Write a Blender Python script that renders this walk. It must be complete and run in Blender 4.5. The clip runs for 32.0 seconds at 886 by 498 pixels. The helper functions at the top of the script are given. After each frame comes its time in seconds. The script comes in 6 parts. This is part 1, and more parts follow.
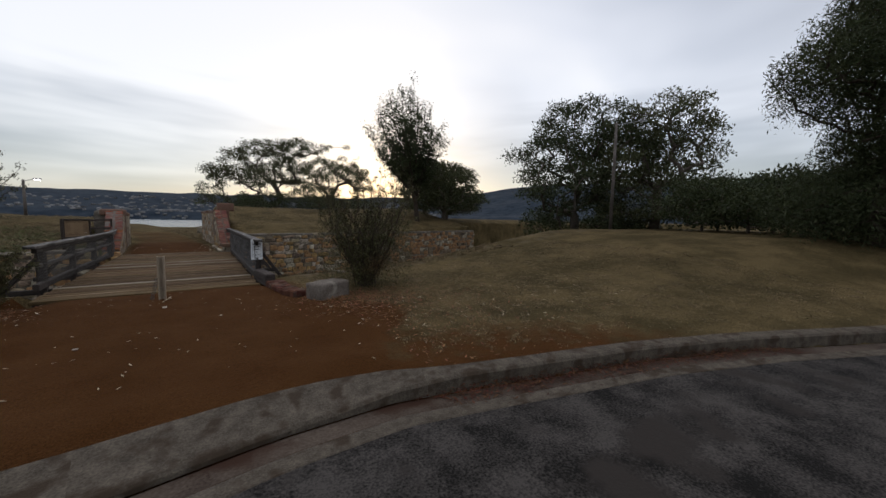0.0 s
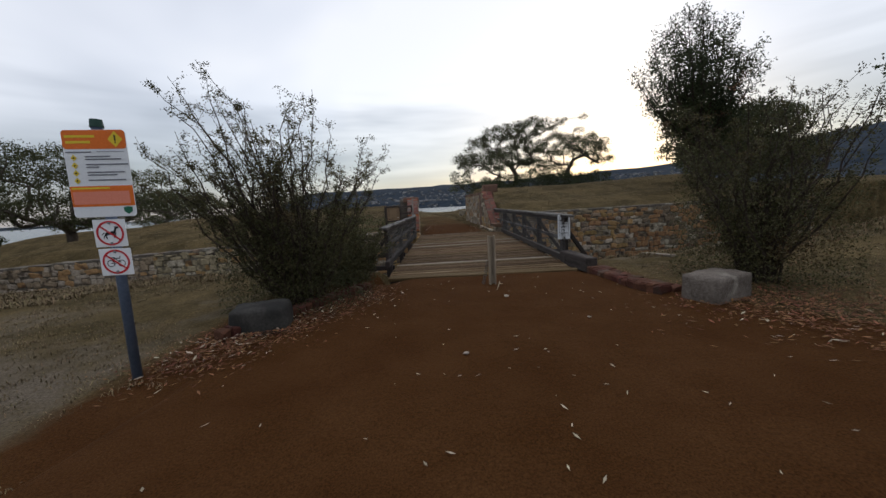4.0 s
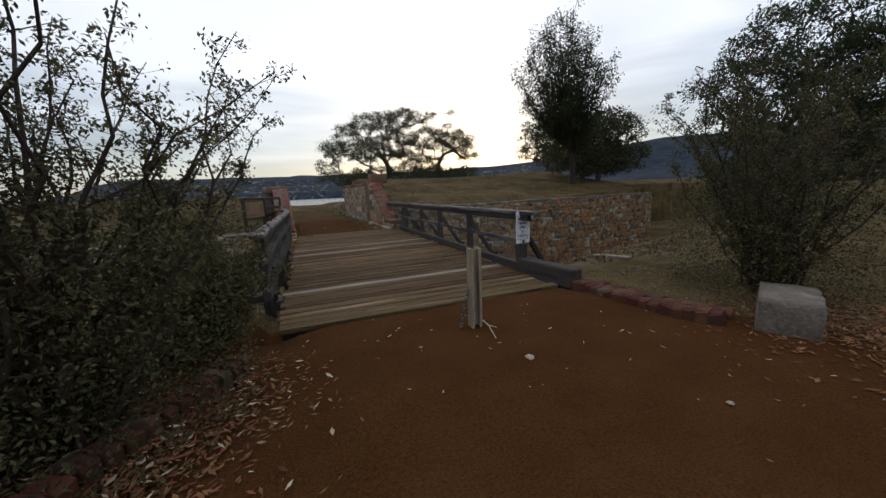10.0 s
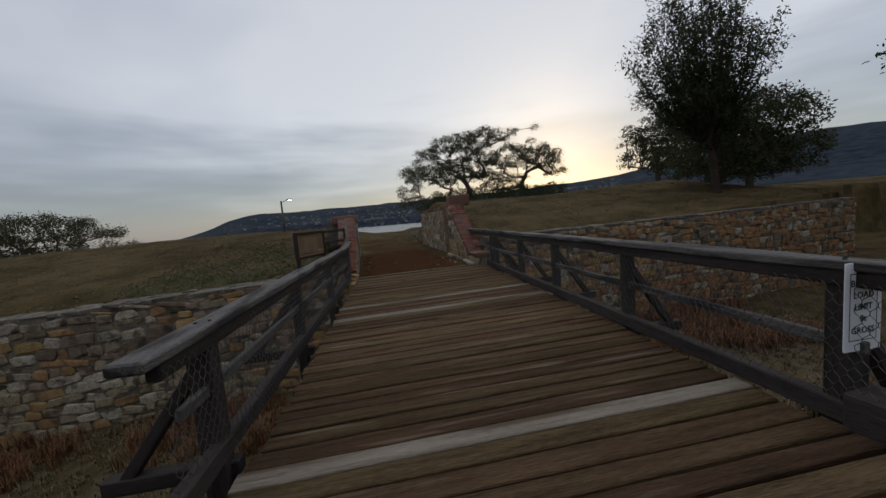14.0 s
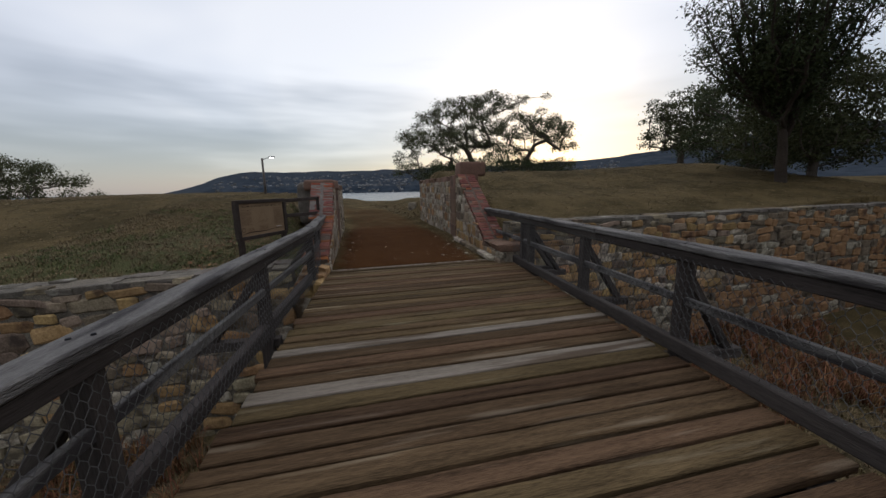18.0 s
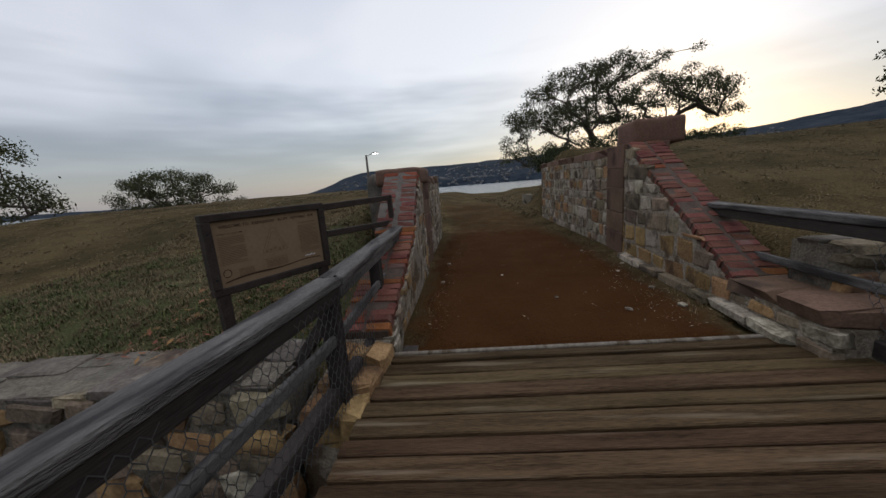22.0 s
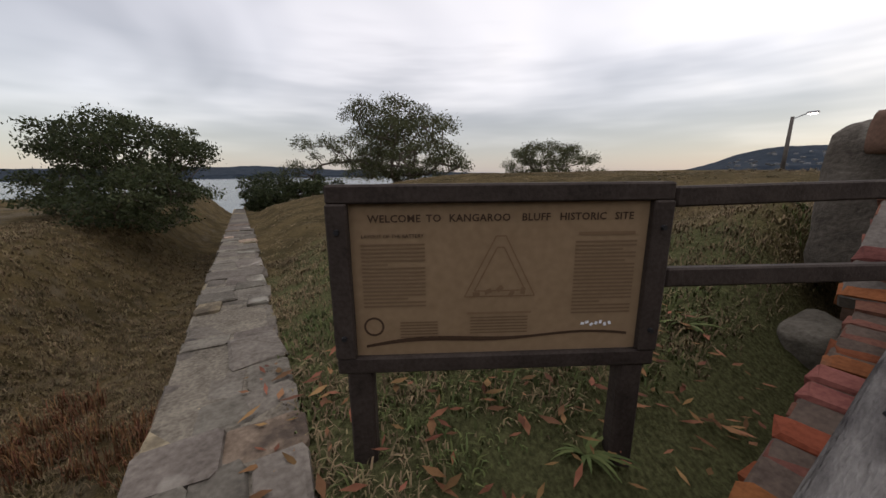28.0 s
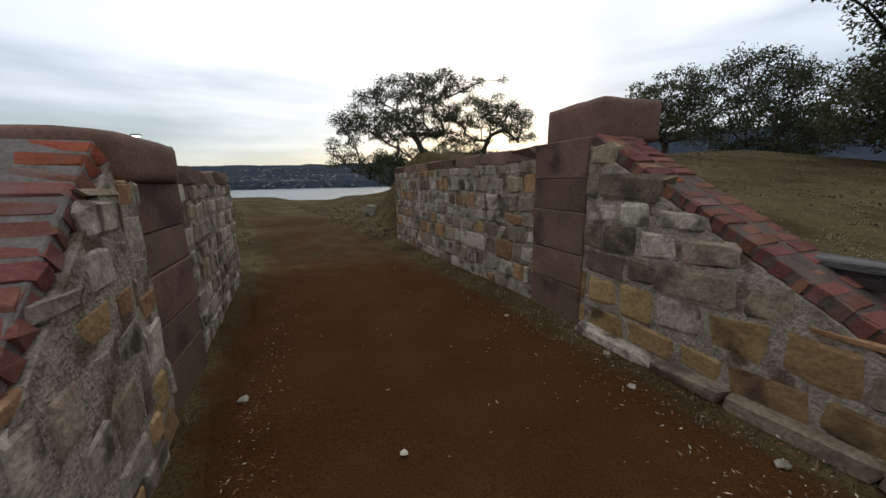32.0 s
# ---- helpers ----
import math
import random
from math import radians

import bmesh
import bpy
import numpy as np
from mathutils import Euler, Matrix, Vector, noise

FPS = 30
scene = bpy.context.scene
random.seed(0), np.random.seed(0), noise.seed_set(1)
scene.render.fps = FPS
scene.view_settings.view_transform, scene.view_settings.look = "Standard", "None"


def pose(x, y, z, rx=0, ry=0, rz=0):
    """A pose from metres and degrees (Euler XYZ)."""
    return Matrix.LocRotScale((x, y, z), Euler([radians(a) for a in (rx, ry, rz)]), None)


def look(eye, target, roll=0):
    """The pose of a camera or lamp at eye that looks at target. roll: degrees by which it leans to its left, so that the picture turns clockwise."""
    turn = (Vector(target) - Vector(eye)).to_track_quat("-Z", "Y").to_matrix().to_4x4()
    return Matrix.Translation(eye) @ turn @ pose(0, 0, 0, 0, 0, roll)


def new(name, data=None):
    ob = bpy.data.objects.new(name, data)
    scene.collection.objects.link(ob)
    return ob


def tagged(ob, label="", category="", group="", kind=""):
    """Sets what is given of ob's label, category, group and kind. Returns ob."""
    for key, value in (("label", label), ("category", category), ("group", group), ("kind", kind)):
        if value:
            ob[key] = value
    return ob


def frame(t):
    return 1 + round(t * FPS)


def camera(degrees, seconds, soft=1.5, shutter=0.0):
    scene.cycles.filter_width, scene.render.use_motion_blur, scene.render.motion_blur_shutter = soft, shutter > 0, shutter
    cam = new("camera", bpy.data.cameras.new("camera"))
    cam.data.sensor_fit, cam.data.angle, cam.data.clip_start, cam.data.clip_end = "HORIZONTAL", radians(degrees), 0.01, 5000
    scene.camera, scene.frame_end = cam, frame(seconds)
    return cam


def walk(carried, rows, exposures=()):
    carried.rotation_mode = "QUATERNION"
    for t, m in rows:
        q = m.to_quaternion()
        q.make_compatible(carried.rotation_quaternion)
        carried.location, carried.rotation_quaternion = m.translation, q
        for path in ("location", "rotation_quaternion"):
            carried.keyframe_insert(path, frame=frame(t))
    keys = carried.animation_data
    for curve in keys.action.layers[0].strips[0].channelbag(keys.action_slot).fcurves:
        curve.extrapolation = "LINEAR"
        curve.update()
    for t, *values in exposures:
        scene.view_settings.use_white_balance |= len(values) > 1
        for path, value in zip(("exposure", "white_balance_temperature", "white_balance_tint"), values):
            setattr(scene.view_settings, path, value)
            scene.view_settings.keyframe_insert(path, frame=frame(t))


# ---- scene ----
cam = camera(104.6, 32.0)
PATH = [
    (0, (1.921, -0.149, 1.803), (3.081, 1.472, 1.635), 1.1),
    (0.5, (2.077, 0.162, 1.821), (2.912, 1.972, 1.662), 1.2),
    (1, (2.077, 0.545, 1.821), (2.678, 2.442, 1.628), 0.3),
    (1.5, (1.876, 0.988, 1.799), (2.262, 2.934, 1.546), -1.0),
    (2, (1.694, 1.499, 1.779), (1.754, 3.476, 1.485), -0.8),
    (2.5, (1.424, 1.955, 1.796), (1.324, 3.927, 1.482), -1.6),
    (4.5, (0.118, 2.953, 1.529), (0.138, 4.936, 1.273), -3.2),
    (5, (-0.129, 3.105, 1.549), (-0.067, 5.08, 1.236), -2.7),
    (5.5, (-0.441, 3.442, 1.599), (-0.438, 5.423, 1.33), -6.0),
    (6, (-0.628, 3.618, 1.643), (-0.511, 5.595, 1.366), -3.3),
    (6.5, (-0.781, 3.693, 1.669), (-0.438, 5.649, 1.434), -3.9),
    (7, (-0.855, 3.785, 1.67), (-0.461, 5.73, 1.418), -2.0),
    (7.5, (-0.899, 4.01, 1.681), (-0.578, 5.974, 1.482), -4.2),
    (8, (-0.903, 4.313, 1.658), (-0.542, 6.261, 1.383), -4.9),
    (8.5, (-0.939, 4.673, 1.655), (-0.436, 6.597, 1.444), -4.9),
    (9, (-0.87, 5.033, 1.633), (-0.238, 6.912, 1.365), -6.0),
    (9.5, (-0.653, 5.432, 1.605), (0.057, 7.287, 1.368), -3.4),
    (10, (-0.469, 5.788, 1.579), (0.255, 7.621, 1.242), -2.1),
    (10.5, (-0.282, 6.172, 1.633), (0.23, 8.08, 1.317), -3.0),
    (11, (-0.049, 6.57, 1.604), (0.417, 8.48, 1.239), -1.2),
    (11.5, (0.039, 6.965, 1.639), (0.423, 8.88, 1.21), -1.0),
    (12, (0.077, 7.472, 1.679), (0.601, 9.38, 1.391), -4.7),
    (12.5, (0.18, 8.03, 1.651), (0.666, 9.965, 1.513), -5.6),
    (13, (0.301, 8.518, 1.713), (0.63, 10.479, 1.495), -6.1),
    (13.5, (0.328, 9.02, 1.692), (0.776, 10.95, 1.423), -6.6),
    (14, (0.281, 9.412, 1.665), (0.565, 11.383, 1.478), -4.9),
    (14.5, (0.059, 9.787, 1.645), (0.191, 11.754, 1.31), -6.1),
    (16.5, (0.157, 11.236, 1.815), (0.485, 13.176, 1.456), -6.3),
    (17, (0.184, 11.704, 1.698), (0.477, 13.666, 1.446), -2.6),
    (17.5, (0.26, 12.188, 1.69), (0.385, 14.146, 1.304), -1.1),
    (18, (0.378, 12.664, 1.735), (0.692, 14.607, 1.381), -1.1),
    (18.5, (0.475, 13.16, 1.762), (0.72, 15.132, 1.536), -1.0),
    (19, (0.443, 13.682, 1.823), (0.487, 15.657, 1.514), -2.7),
    (19.5, (0.444, 14.26, 1.798), (0.573, 16.236, 1.514), -4.3),
    (20, (0.403, 14.873, 1.702), (0.377, 16.852, 1.412), -4.6),
    (20.5, (0.35, 15.391, 1.75), (0.142, 17.351, 1.412), -4.2),
    (21, (0.297, 15.959, 1.727), (0.199, 17.928, 1.388), -3.9),
    (21.5, (0.277, 16.55, 1.703), (0.146, 18.514, 1.353), -3.6),
    (22, (0.175, 17.036, 1.683), (-0.117, 18.979, 1.306), -4.5),
    (22.5, (0.073, 17.52, 1.69), (-0.26, 19.444, 1.254), -5.7),
    (23, (0.015, 17.978, 1.708), (-0.578, 19.855, 1.359), -6.3),
    (23.5, (-0.138, 18.387, 1.683), (-0.864, 20.216, 1.327), -4.5),
    (24, (-0.341, 18.773, 1.678), (-1.116, 20.571, 1.267), -5.0),
    (24.5, (-0.564, 19.134, 1.627), (-1.723, 20.727, 1.282), -4.6),
    (25, (-0.75, 19.383, 1.628), (-2.208, 20.707, 1.276), -4.9),
    (25.5, (-0.957, 19.571, 1.593), (-2.555, 20.724, 1.251), -3.7),
    (26, (-1.077, 19.673, 1.574), (-2.707, 20.75, 1.148), -2.5),
    (26.5, (-1.084, 19.679, 1.592), (-2.794, 20.614, 1.141), -1.9),
    (28.5, (-1.11, 19.656, 1.611), (-2.851, 20.542, 1.184), -0.4),
    (29, (-1.070, 19.697, 1.648), (-2.692, 20.781, 1.210), 0.7),
    (29.5, (-1.034, 19.751, 1.703), (-2.364, 21.196, 1.324), 0.8),
    (30, (-0.996, 19.975, 1.707), (-1.802, 21.761, 1.310), 1.3),
    (30.5, (-0.823, 20.112, 1.720), (-1.217, 22.041, 1.368), 0.6),
    (31, (-0.58, 20.42, 1.703), (-0.63, 22.386, 1.346), -0.6),
    (31.5, (-0.245, 20.705, 1.611), (0.157, 22.635, 1.273), -1.5),
    (32, (-0.096, 21.066, 1.689), (0.585, 22.907, 1.305), -1.0),
]
walk(cam, [(t, look(eye, target, roll)) for t, eye, target, roll in PATH], exposures=[(0, -0.15, 6500, 13), (1, -0.42, 6500, 13), (2.5, -0.25, 6450, 13), (6, -0.05, 6350, 12), (9, -0.05, 6350, 12), (11, -0.08, 6300, 12), (13, -0.66, 6250, 12), (14, -0.66, 6300, 12), (17, -0.36, 6350, 13), (18, -0.22, 6350, 13), (19, -0.45, 6350, 13), (22, -0.32, 6350, 13), (23, 0.0, 6380, 13), (24, 0.08, 6400, 13), (26, 0.1, 6950, 17), (29, 0.14, 6950, 17), (29.5, 0.0, 6700, 14), (30, -0.1, 6500, 12), (31, -0.25, 6400, 12), (32, 0.04, 6350, 11)])

# ---- light ----
SUN_AZ, SUN_EL = 26.0, 9.0
sun_dir = Vector((math.sin(radians(SUN_AZ)) * math.cos(radians(SUN_EL)), math.cos(radians(SUN_AZ)) * math.cos(radians(SUN_EL)), math.sin(radians(SUN_EL))))


def build_world():
    w = bpy.data.worlds.new("overcast_evening")
    scene.world = w
    w.use_nodes = True
    nt = w.node_tree
    nt.nodes.clear()
    n, l = nt.nodes.new, nt.links.new
    out = n("ShaderNodeOutputWorld")
    sky = n("ShaderNodeTexSky")
    sky.sky_type, sky.sun_disc = "NISHITA", False
    sky.sun_elevation, sky.sun_rotation = radians(SUN_EL), radians(SUN_AZ)
    sky.dust_density = 0.5
    b1 = n("ShaderNodeBackground")
    b1.inputs["Strength"].default_value = 0.05
    l(sky.outputs[0], b1.inputs["Color"])
    tc = n("ShaderNodeTexCoord")
    sep = n("ShaderNodeSeparateXYZ")
    l(tc.outputs["Generated"], sep.inputs[0])

    def m(op, a, b=0.0, c=0.0):
        k = n("ShaderNodeMath")
        k.operation = op
        for i, v in enumerate((a, b, c)):
            if hasattr(v, "links"):
                l(v, k.inputs[i])
            else:
                k.inputs[i].default_value = v
        return k.outputs[0]
    # flat cloud deck: the view direction laid on a plane overhead
    zz = m("MAXIMUM", m("ADD", sep.outputs[2], 0.22), 0.06)
    cx, cy = m("DIVIDE", sep.outputs[0], zz), m("DIVIDE", sep.outputs[1], zz)
    comb = n("ShaderNodeCombineXYZ")
    l(cx, comb.inputs[0])
    l(m("MULTIPLY", cy, 1.0), comb.inputs[1])
    nz = n("ShaderNodeTexNoise")
    nz.inputs["Scale"].default_value, nz.inputs["Detail"].default_value = 0.8, 3.2
    nz.inputs["Roughness"].default_value, nz.inputs["Distortion"].default_value = 0.5, 0.5
    l(comb.outputs[0], nz.inputs["Vector"])
    # brighter break in the cloud ahead, above the far shore
    dot = n("ShaderNodeVectorMath")
    dot.operation = "DOT_PRODUCT"
    l(tc.outputs["Generated"], dot.inputs[0])
    az, el = radians(8), radians(24)
    dot.inputs[1].default_value = (math.sin(az) * math.cos(el), math.cos(az) * math.cos(el), math.sin(el))
    glow = m("POWER", m("MAXIMUM", m("MULTIPLY_ADD", dot.outputs["Value"], 0.5, 0.5), 0.0), 7.0)
    v = m("ADD", m("MULTIPLY_ADD", nz.outputs["Fac"], 1.15, -0.155), m("MULTIPLY", glow, 0.42))
    ramp = n("ShaderNodeValToRGB")
    e = ramp.color_ramp.elements
    e[0].position, e[0].color = 0.24, (0.40, 0.42, 0.47, 1)
    e[1].position, e[1].color = 0.74, (0.95, 0.955, 0.965, 1)
    k = e.new(0.42)
    k.color = (0.615, 0.645, 0.707, 1)
    k = e.new(0.58)
    k.color = (0.795, 0.82, 0.872, 1)
    l(v, ramp.inputs["Fac"])
    # low grey bank along the horizon
    bank = n("ShaderNodeMapRange")
    bank.interpolation_type = "SMOOTHSTEP"
    bank.inputs["From Min"].default_value, bank.inputs["From Max"].default_value = 0.0, 0.29
    nb = n("ShaderNodeTexNoise")
    nb.inputs["Scale"].default_value, nb.inputs["Detail"].default_value = 3.0, 3
    flat = n("ShaderNodeVectorMath")
    flat.operation = "MULTIPLY"
    flat.inputs[1].default_value = (0.7, 0.7, 5.0)
    l(tc.outputs["Generated"], flat.inputs[0])
    l(flat.outputs[0], nb.inputs["Vector"])
    l(m("MULTIPLY_ADD", nb.outputs["Fac"], 0.42, m("SUBTRACT", sep.outputs[2], 0.24)), bank.inputs["From Max"].node.inputs["Value"])
    mix = n("ShaderNodeMix")
    mix.data_type = "RGBA"
    l(bank.outputs[0], mix.inputs["Factor"])
    mix.inputs["A"].default_value = (0.312, 0.335, 0.388, 1)
    l(ramp.outputs["Color"], mix.inputs["B"])
    # warm strip of evening light low on the sun's side
    dot2 = n("ShaderNodeVectorMath")
    dot2.operation = "DOT_PRODUCT"
    l(tc.outputs["Generated"], dot2.inputs[0])
    dot2.inputs[1].default_value = sun_dir
    warm = m("POWER", m("MAXIMUM", dot2.outputs["Value"], 0.0), 22.0)
    mix2 = n("ShaderNodeMix")
    mix2.data_type = "RGBA"
    l(m("MULTIPLY", warm, 0.3), mix2.inputs["Factor"])
    l(mix.outputs["Result"], mix2.inputs["A"])
    mix2.inputs["B"].default_value = (1.0, 0.93, 0.82, 1)
    b2 = n("ShaderNodeBackground")
    b2.inputs["Strength"].default_value = 0.95
    # an overcast sky grows brighter towards the zenith
    hi = m("MAXIMUM", m("MULTIPLY_ADD", sep.outputs[2], 2.0, -1.0), 0.0)
    l(m("MULTIPLY_ADD", m("MULTIPLY", hi, hi), 1.7, 0.95), b2.inputs["Strength"])
    l(mix2.outputs["Result"], b2.inputs["Color"])
    add = n("ShaderNodeAddShader")
    l(b1.outputs[0], add.inputs[0])
    l(b2.outputs[0], add.inputs[1])
    l(add.outputs[0], out.inputs["Surface"])


build_world()
sun = new("sun", bpy.data.lights.new("sun", "SUN"))
sun.data.energy, sun.data.angle, sun.data.color = 0.5, radians(20), (1.0, 0.9, 0.78)
sun.matrix_basis = look((0, 0, 60), Vector((0, 0, 60)) - sun_dir)


# ---- materials ----
def rgb(c):
    return (*c, 1.0)


def material(name, c1, c2, scale=3.0, fine=40.0, rough=0.85, bump=0.3, metal=0.0, c3=None, vary=0.0, stretch=(1, 1, 1), bump_dist=0.01, island=False, c3_at=0.62, spec=0.12, place=False, span=(0.33, 0.66)):
    """Two-scale noise between c1 and c2, blotches of c3, fine relief, and a random change from piece to piece."""
    mt = bpy.data.materials.new(name)
    mt.use_nodes = True
    nt = mt.node_tree
    n, l = nt.nodes.new, nt.links.new
    b = nt.nodes["Principled BSDF"]
    tc = n("ShaderNodeTexCoord")
    mp = n("ShaderNodeMapping")
    mp.inputs["Scale"].default_value = stretch
    oi = n("ShaderNodeObjectInfo")
    sh = n("ShaderNodeVectorMath")
    sh.operation = "MULTIPLY_ADD"
    l(oi.outputs["Random"], sh.inputs[0])
    sh.inputs[1].default_value = (17.0, 31.0, 23.0)
    l(n("ShaderNodeNewGeometry").outputs["Position"] if place else tc.outputs["Object"], sh.inputs[2])
    l(sh.outputs[0], mp.inputs["Vector"])
    n1 = n("ShaderNodeTexNoise")
    n1.inputs["Scale"].default_value, n1.inputs["Detail"].default_value, n1.inputs["Roughness"].default_value = scale, 6, 0.6
    n2 = n("ShaderNodeTexNoise")
    n2.inputs["Scale"].default_value, n2.inputs["Detail"].default_value = fine, 4
    for k in (n1, n2):
        l(mp.outputs[0], k.inputs["Vector"])
    r = n("ShaderNodeValToRGB")
    r.color_ramp.elements[0].position, r.color_ramp.elements[0].color = span[0], rgb(c1)
    r.color_ramp.elements[1].position, r.color_ramp.elements[1].color = span[1], rgb(c2)
    mixf = n("ShaderNodeMath")
    mixf.operation = "MULTIPLY_ADD"
    mixf.inputs[1].default_value = 0.45
    l(n2.outputs["Fac"], mixf.inputs[0])
    m2 = n("ShaderNodeMath")
    m2.operation = "MULTIPLY"
    m2.inputs[1].default_value = 0.55
    l(n1.outputs["Fac"], m2.inputs[0])
    l(m2.outputs[0], mixf.inputs[2])
    l(mixf.outputs[0], r.inputs["Fac"])
    col = r.outputs["Color"]
    if c3 is not None:
        n3 = n("ShaderNodeTexNoise")
        n3.inputs["Scale"].default_value, n3.inputs["Detail"].default_value = scale * 0.6, 5
        off = n("ShaderNodeVectorMath")
        off.inputs[1].default_value = (11.3, 4.7, 8.1)
        l(mp.outputs[0], off.inputs[0])
        l(off.outputs[0], n3.inputs["Vector"])
        mr = n("ShaderNodeMapRange")
        mr.inputs["From Min"].default_value, mr.inputs["From Max"].default_value = c3_at - 0.06, c3_at + 0.06
        l(n3.outputs["Fac"], mr.inputs["Value"])
        mx = n("ShaderNodeMix")
        mx.data_type = "RGBA"
        l(mr.outputs[0], mx.inputs["Factor"])
        l(col, mx.inputs["A"])
        mx.inputs["B"].default_value = rgb(c3)
        col = mx.outputs["Result"]
    if vary:
        hs = n("ShaderNodeHueSaturation")
        if island:
            src = n("ShaderNodeNewGeometry").outputs["Random Per Island"]
        else:
            src = oi.outputs["Random"]
        mv = n("ShaderNodeMapRange")
        mv.inputs["To Min"].default_value, mv.inputs["To Max"].default_value = 1 - vary, 1 + vary
        l(src, mv.inputs["Value"])
        l(mv.outputs[0], hs.inputs["Value"])
        mh = n("ShaderNodeMath")
        mh.operation = "FRACT"
        mm = n("ShaderNodeMath")
        mm.operation = "MULTIPLY"
        mm.inputs[1].default_value = 7.31
        l(src, mm.inputs[0])
        l(mm.outputs[0], mh.inputs[0])
        mq = n("ShaderNodeMapRange")
        mq.inputs["To Min"].default_value, mq.inputs["To Max"].default_value = 0.5 - vary * 0.05, 0.5 + vary * 0.05
        l(mh.outputs[0], mq.inputs["Value"])
        l(mq.outputs[0], hs.inputs["Hue"])
        l(col, hs.inputs["Color"])
        col = hs.outputs["Color"]
    l(col, b.inputs["Base Color"])
    b.inputs["Roughness"].default_value, b.inputs["Metallic"].default_value = rough, metal
    b.inputs["Specular IOR Level"].default_value = spec
    if bump:
        bp = n("ShaderNodeBump")
        bp.inputs["Strength"].default_value, bp.inputs["Distance"].default_value = bump, bump_dist
        l(mixf.outputs[0], bp.inputs["Height"])
        l(bp.outputs[0], b.inputs["Normal"])
    return mt


M = {}
M["deck"] = material("weathered_deck_timber", (0.030, 0.0195, 0.0100), (0.132, 0.086, 0.045), 1.6, 18, 0.85, 1.0, stretch=(0.7, 9, 9), c3=(0.185, 0.142, 0.092), vary=0.30, bump_dist=0.03, c3_at=0.65, spec=0.06, span=(0.34, 0.66))
M["deck_pale"] = material("pale_new_deck_timber", (0.10, 0.080, 0.058), (0.25, 0.215, 0.168), 1.6, 18, 0.85, 0.9, stretch=(0.7, 9, 9), vary=0.12, bump_dist=0.02, c3=(0.085, 0.062, 0.040), c3_at=0.58)
M["timber"] = material("dark_weathered_timber", (0.018, 0.015, 0.0135), (0.064, 0.053, 0.046), 1.5, 16, 0.85, 0.7, stretch=(8, 0.7, 8), vary=0.2, bump_dist=0.015)
M["rail"] = material("silver_grey_rail_timber", (0.06, 0.055, 0.050), (0.16, 0.149, 0.138), 1.6, 18, 0.75, 1.0, stretch=(8, 1.3, 8), c3=(0.036, 0.032, 0.031), c3_at=0.55, bump_dist=0.03)
M["wire"] = material("galvanised_wire", (0.05, 0.048, 0.046), (0.13, 0.125, 0.12), 8, 60, 0.6, 0, metal=0.4)
M["stone"] = material("sandstone", (0.10, 0.075, 0.048), (0.27, 0.21, 0.145), 5, 34, 0.92, 1.0, c3=(0.075, 0.058, 0.042), vary=0.4, bump_dist=0.025, c3_at=0.58, place=True)
M["stone_gold"] = material("golden_sandstone", (0.15, 0.085, 0.038), (0.35, 0.222, 0.105), 4, 28, 0.9, 0.9, c3=(0.10, 0.06, 0.035), vary=0.3, bump_dist=0.025, c3_at=0.60, place=True)
M["stone_grey"] = material("grey_lichen_stone", (0.13, 0.104, 0.073), (0.43, 0.375, 0.29), 6, 30, 0.94, 1.0, c3=(0.08, 0.064, 0.046), vary=0.3, bump_dist=0.025, c3_at=0.57, place=True)
M["stone_dull"] = material("dull_grey_coping_stone", (0.060, 0.050, 0.040), (0.155, 0.135, 0.110), 4, 30, 0.94, 1.0, c3=(0.25, 0.23, 0.19), vary=0.25, bump_dist=0.03, c3_at=0.66, place=True)
M["mortar_pale"] = material("grey_lime_mortar", (0.065, 0.055, 0.042), (0.20, 0.172, 0.132), 5, 40, 0.95, 1.0, bump_dist=0.03, c3=(0.05, 0.042, 0.036))
M["mortar_cream"] = material("pale_crumbling_mortar", (0.095, 0.075, 0.055), (0.37, 0.315, 0.24), 7, 45, 0.95, 1.0, bump_dist=0.04, c3=(0.10, 0.07, 0.045), c3_at=0.56, place=True)
M["stone_dark"] = material("dark_weathered_stone", (0.022, 0.021, 0.019), (0.062, 0.058, 0.052), 4, 28, 0.9, 0.8, c3=(0.025, 0.024, 0.022), c3_at=0.55)
M["dressed"] = material("dressed_brown_sandstone", (0.085, 0.05, 0.034), (0.17, 0.105, 0.072), 2.5, 40, 0.88, 0.5, c3=(0.06, 0.038, 0.028), vary=0.18, c3_at=0.6, place=True)
M["brick"] = material("dull_red_brick", (0.095, 0.035, 0.026), (0.185, 0.078, 0.055), 5, 50, 0.92, 0.8, c3=(0.15, 0.095, 0.075), vary=0.26, c3_at=0.64, place=True)
M["brick_orange"] = material("orange_worn_brick", (0.11, 0.034, 0.014), (0.215, 0.072, 0.030), 5, 50, 0.92, 0.8, c3=(0.10, 0.05, 0.032), vary=0.28, c3_at=0.62, place=True)
M["mortar_grey"] = material("grey_brick_mortar", (0.07, 0.058, 0.05), (0.165, 0.143, 0.122), 6, 50, 0.95, 0.7)
M["brick_dirty"] = material("dark_soiled_brick", (0.040, 0.017, 0.011), (0.105, 0.042, 0.027), 4, 40, 0.94, 1.0, c3=(0.065, 0.045, 0.033), vary=0.3, c3_at=0.58, place=True)
M["brick_mortar"] = material("dirty_brick_mortar", (0.05, 0.036, 0.028), (0.115, 0.085, 0.066), 6, 50, 0.95, 0.7)
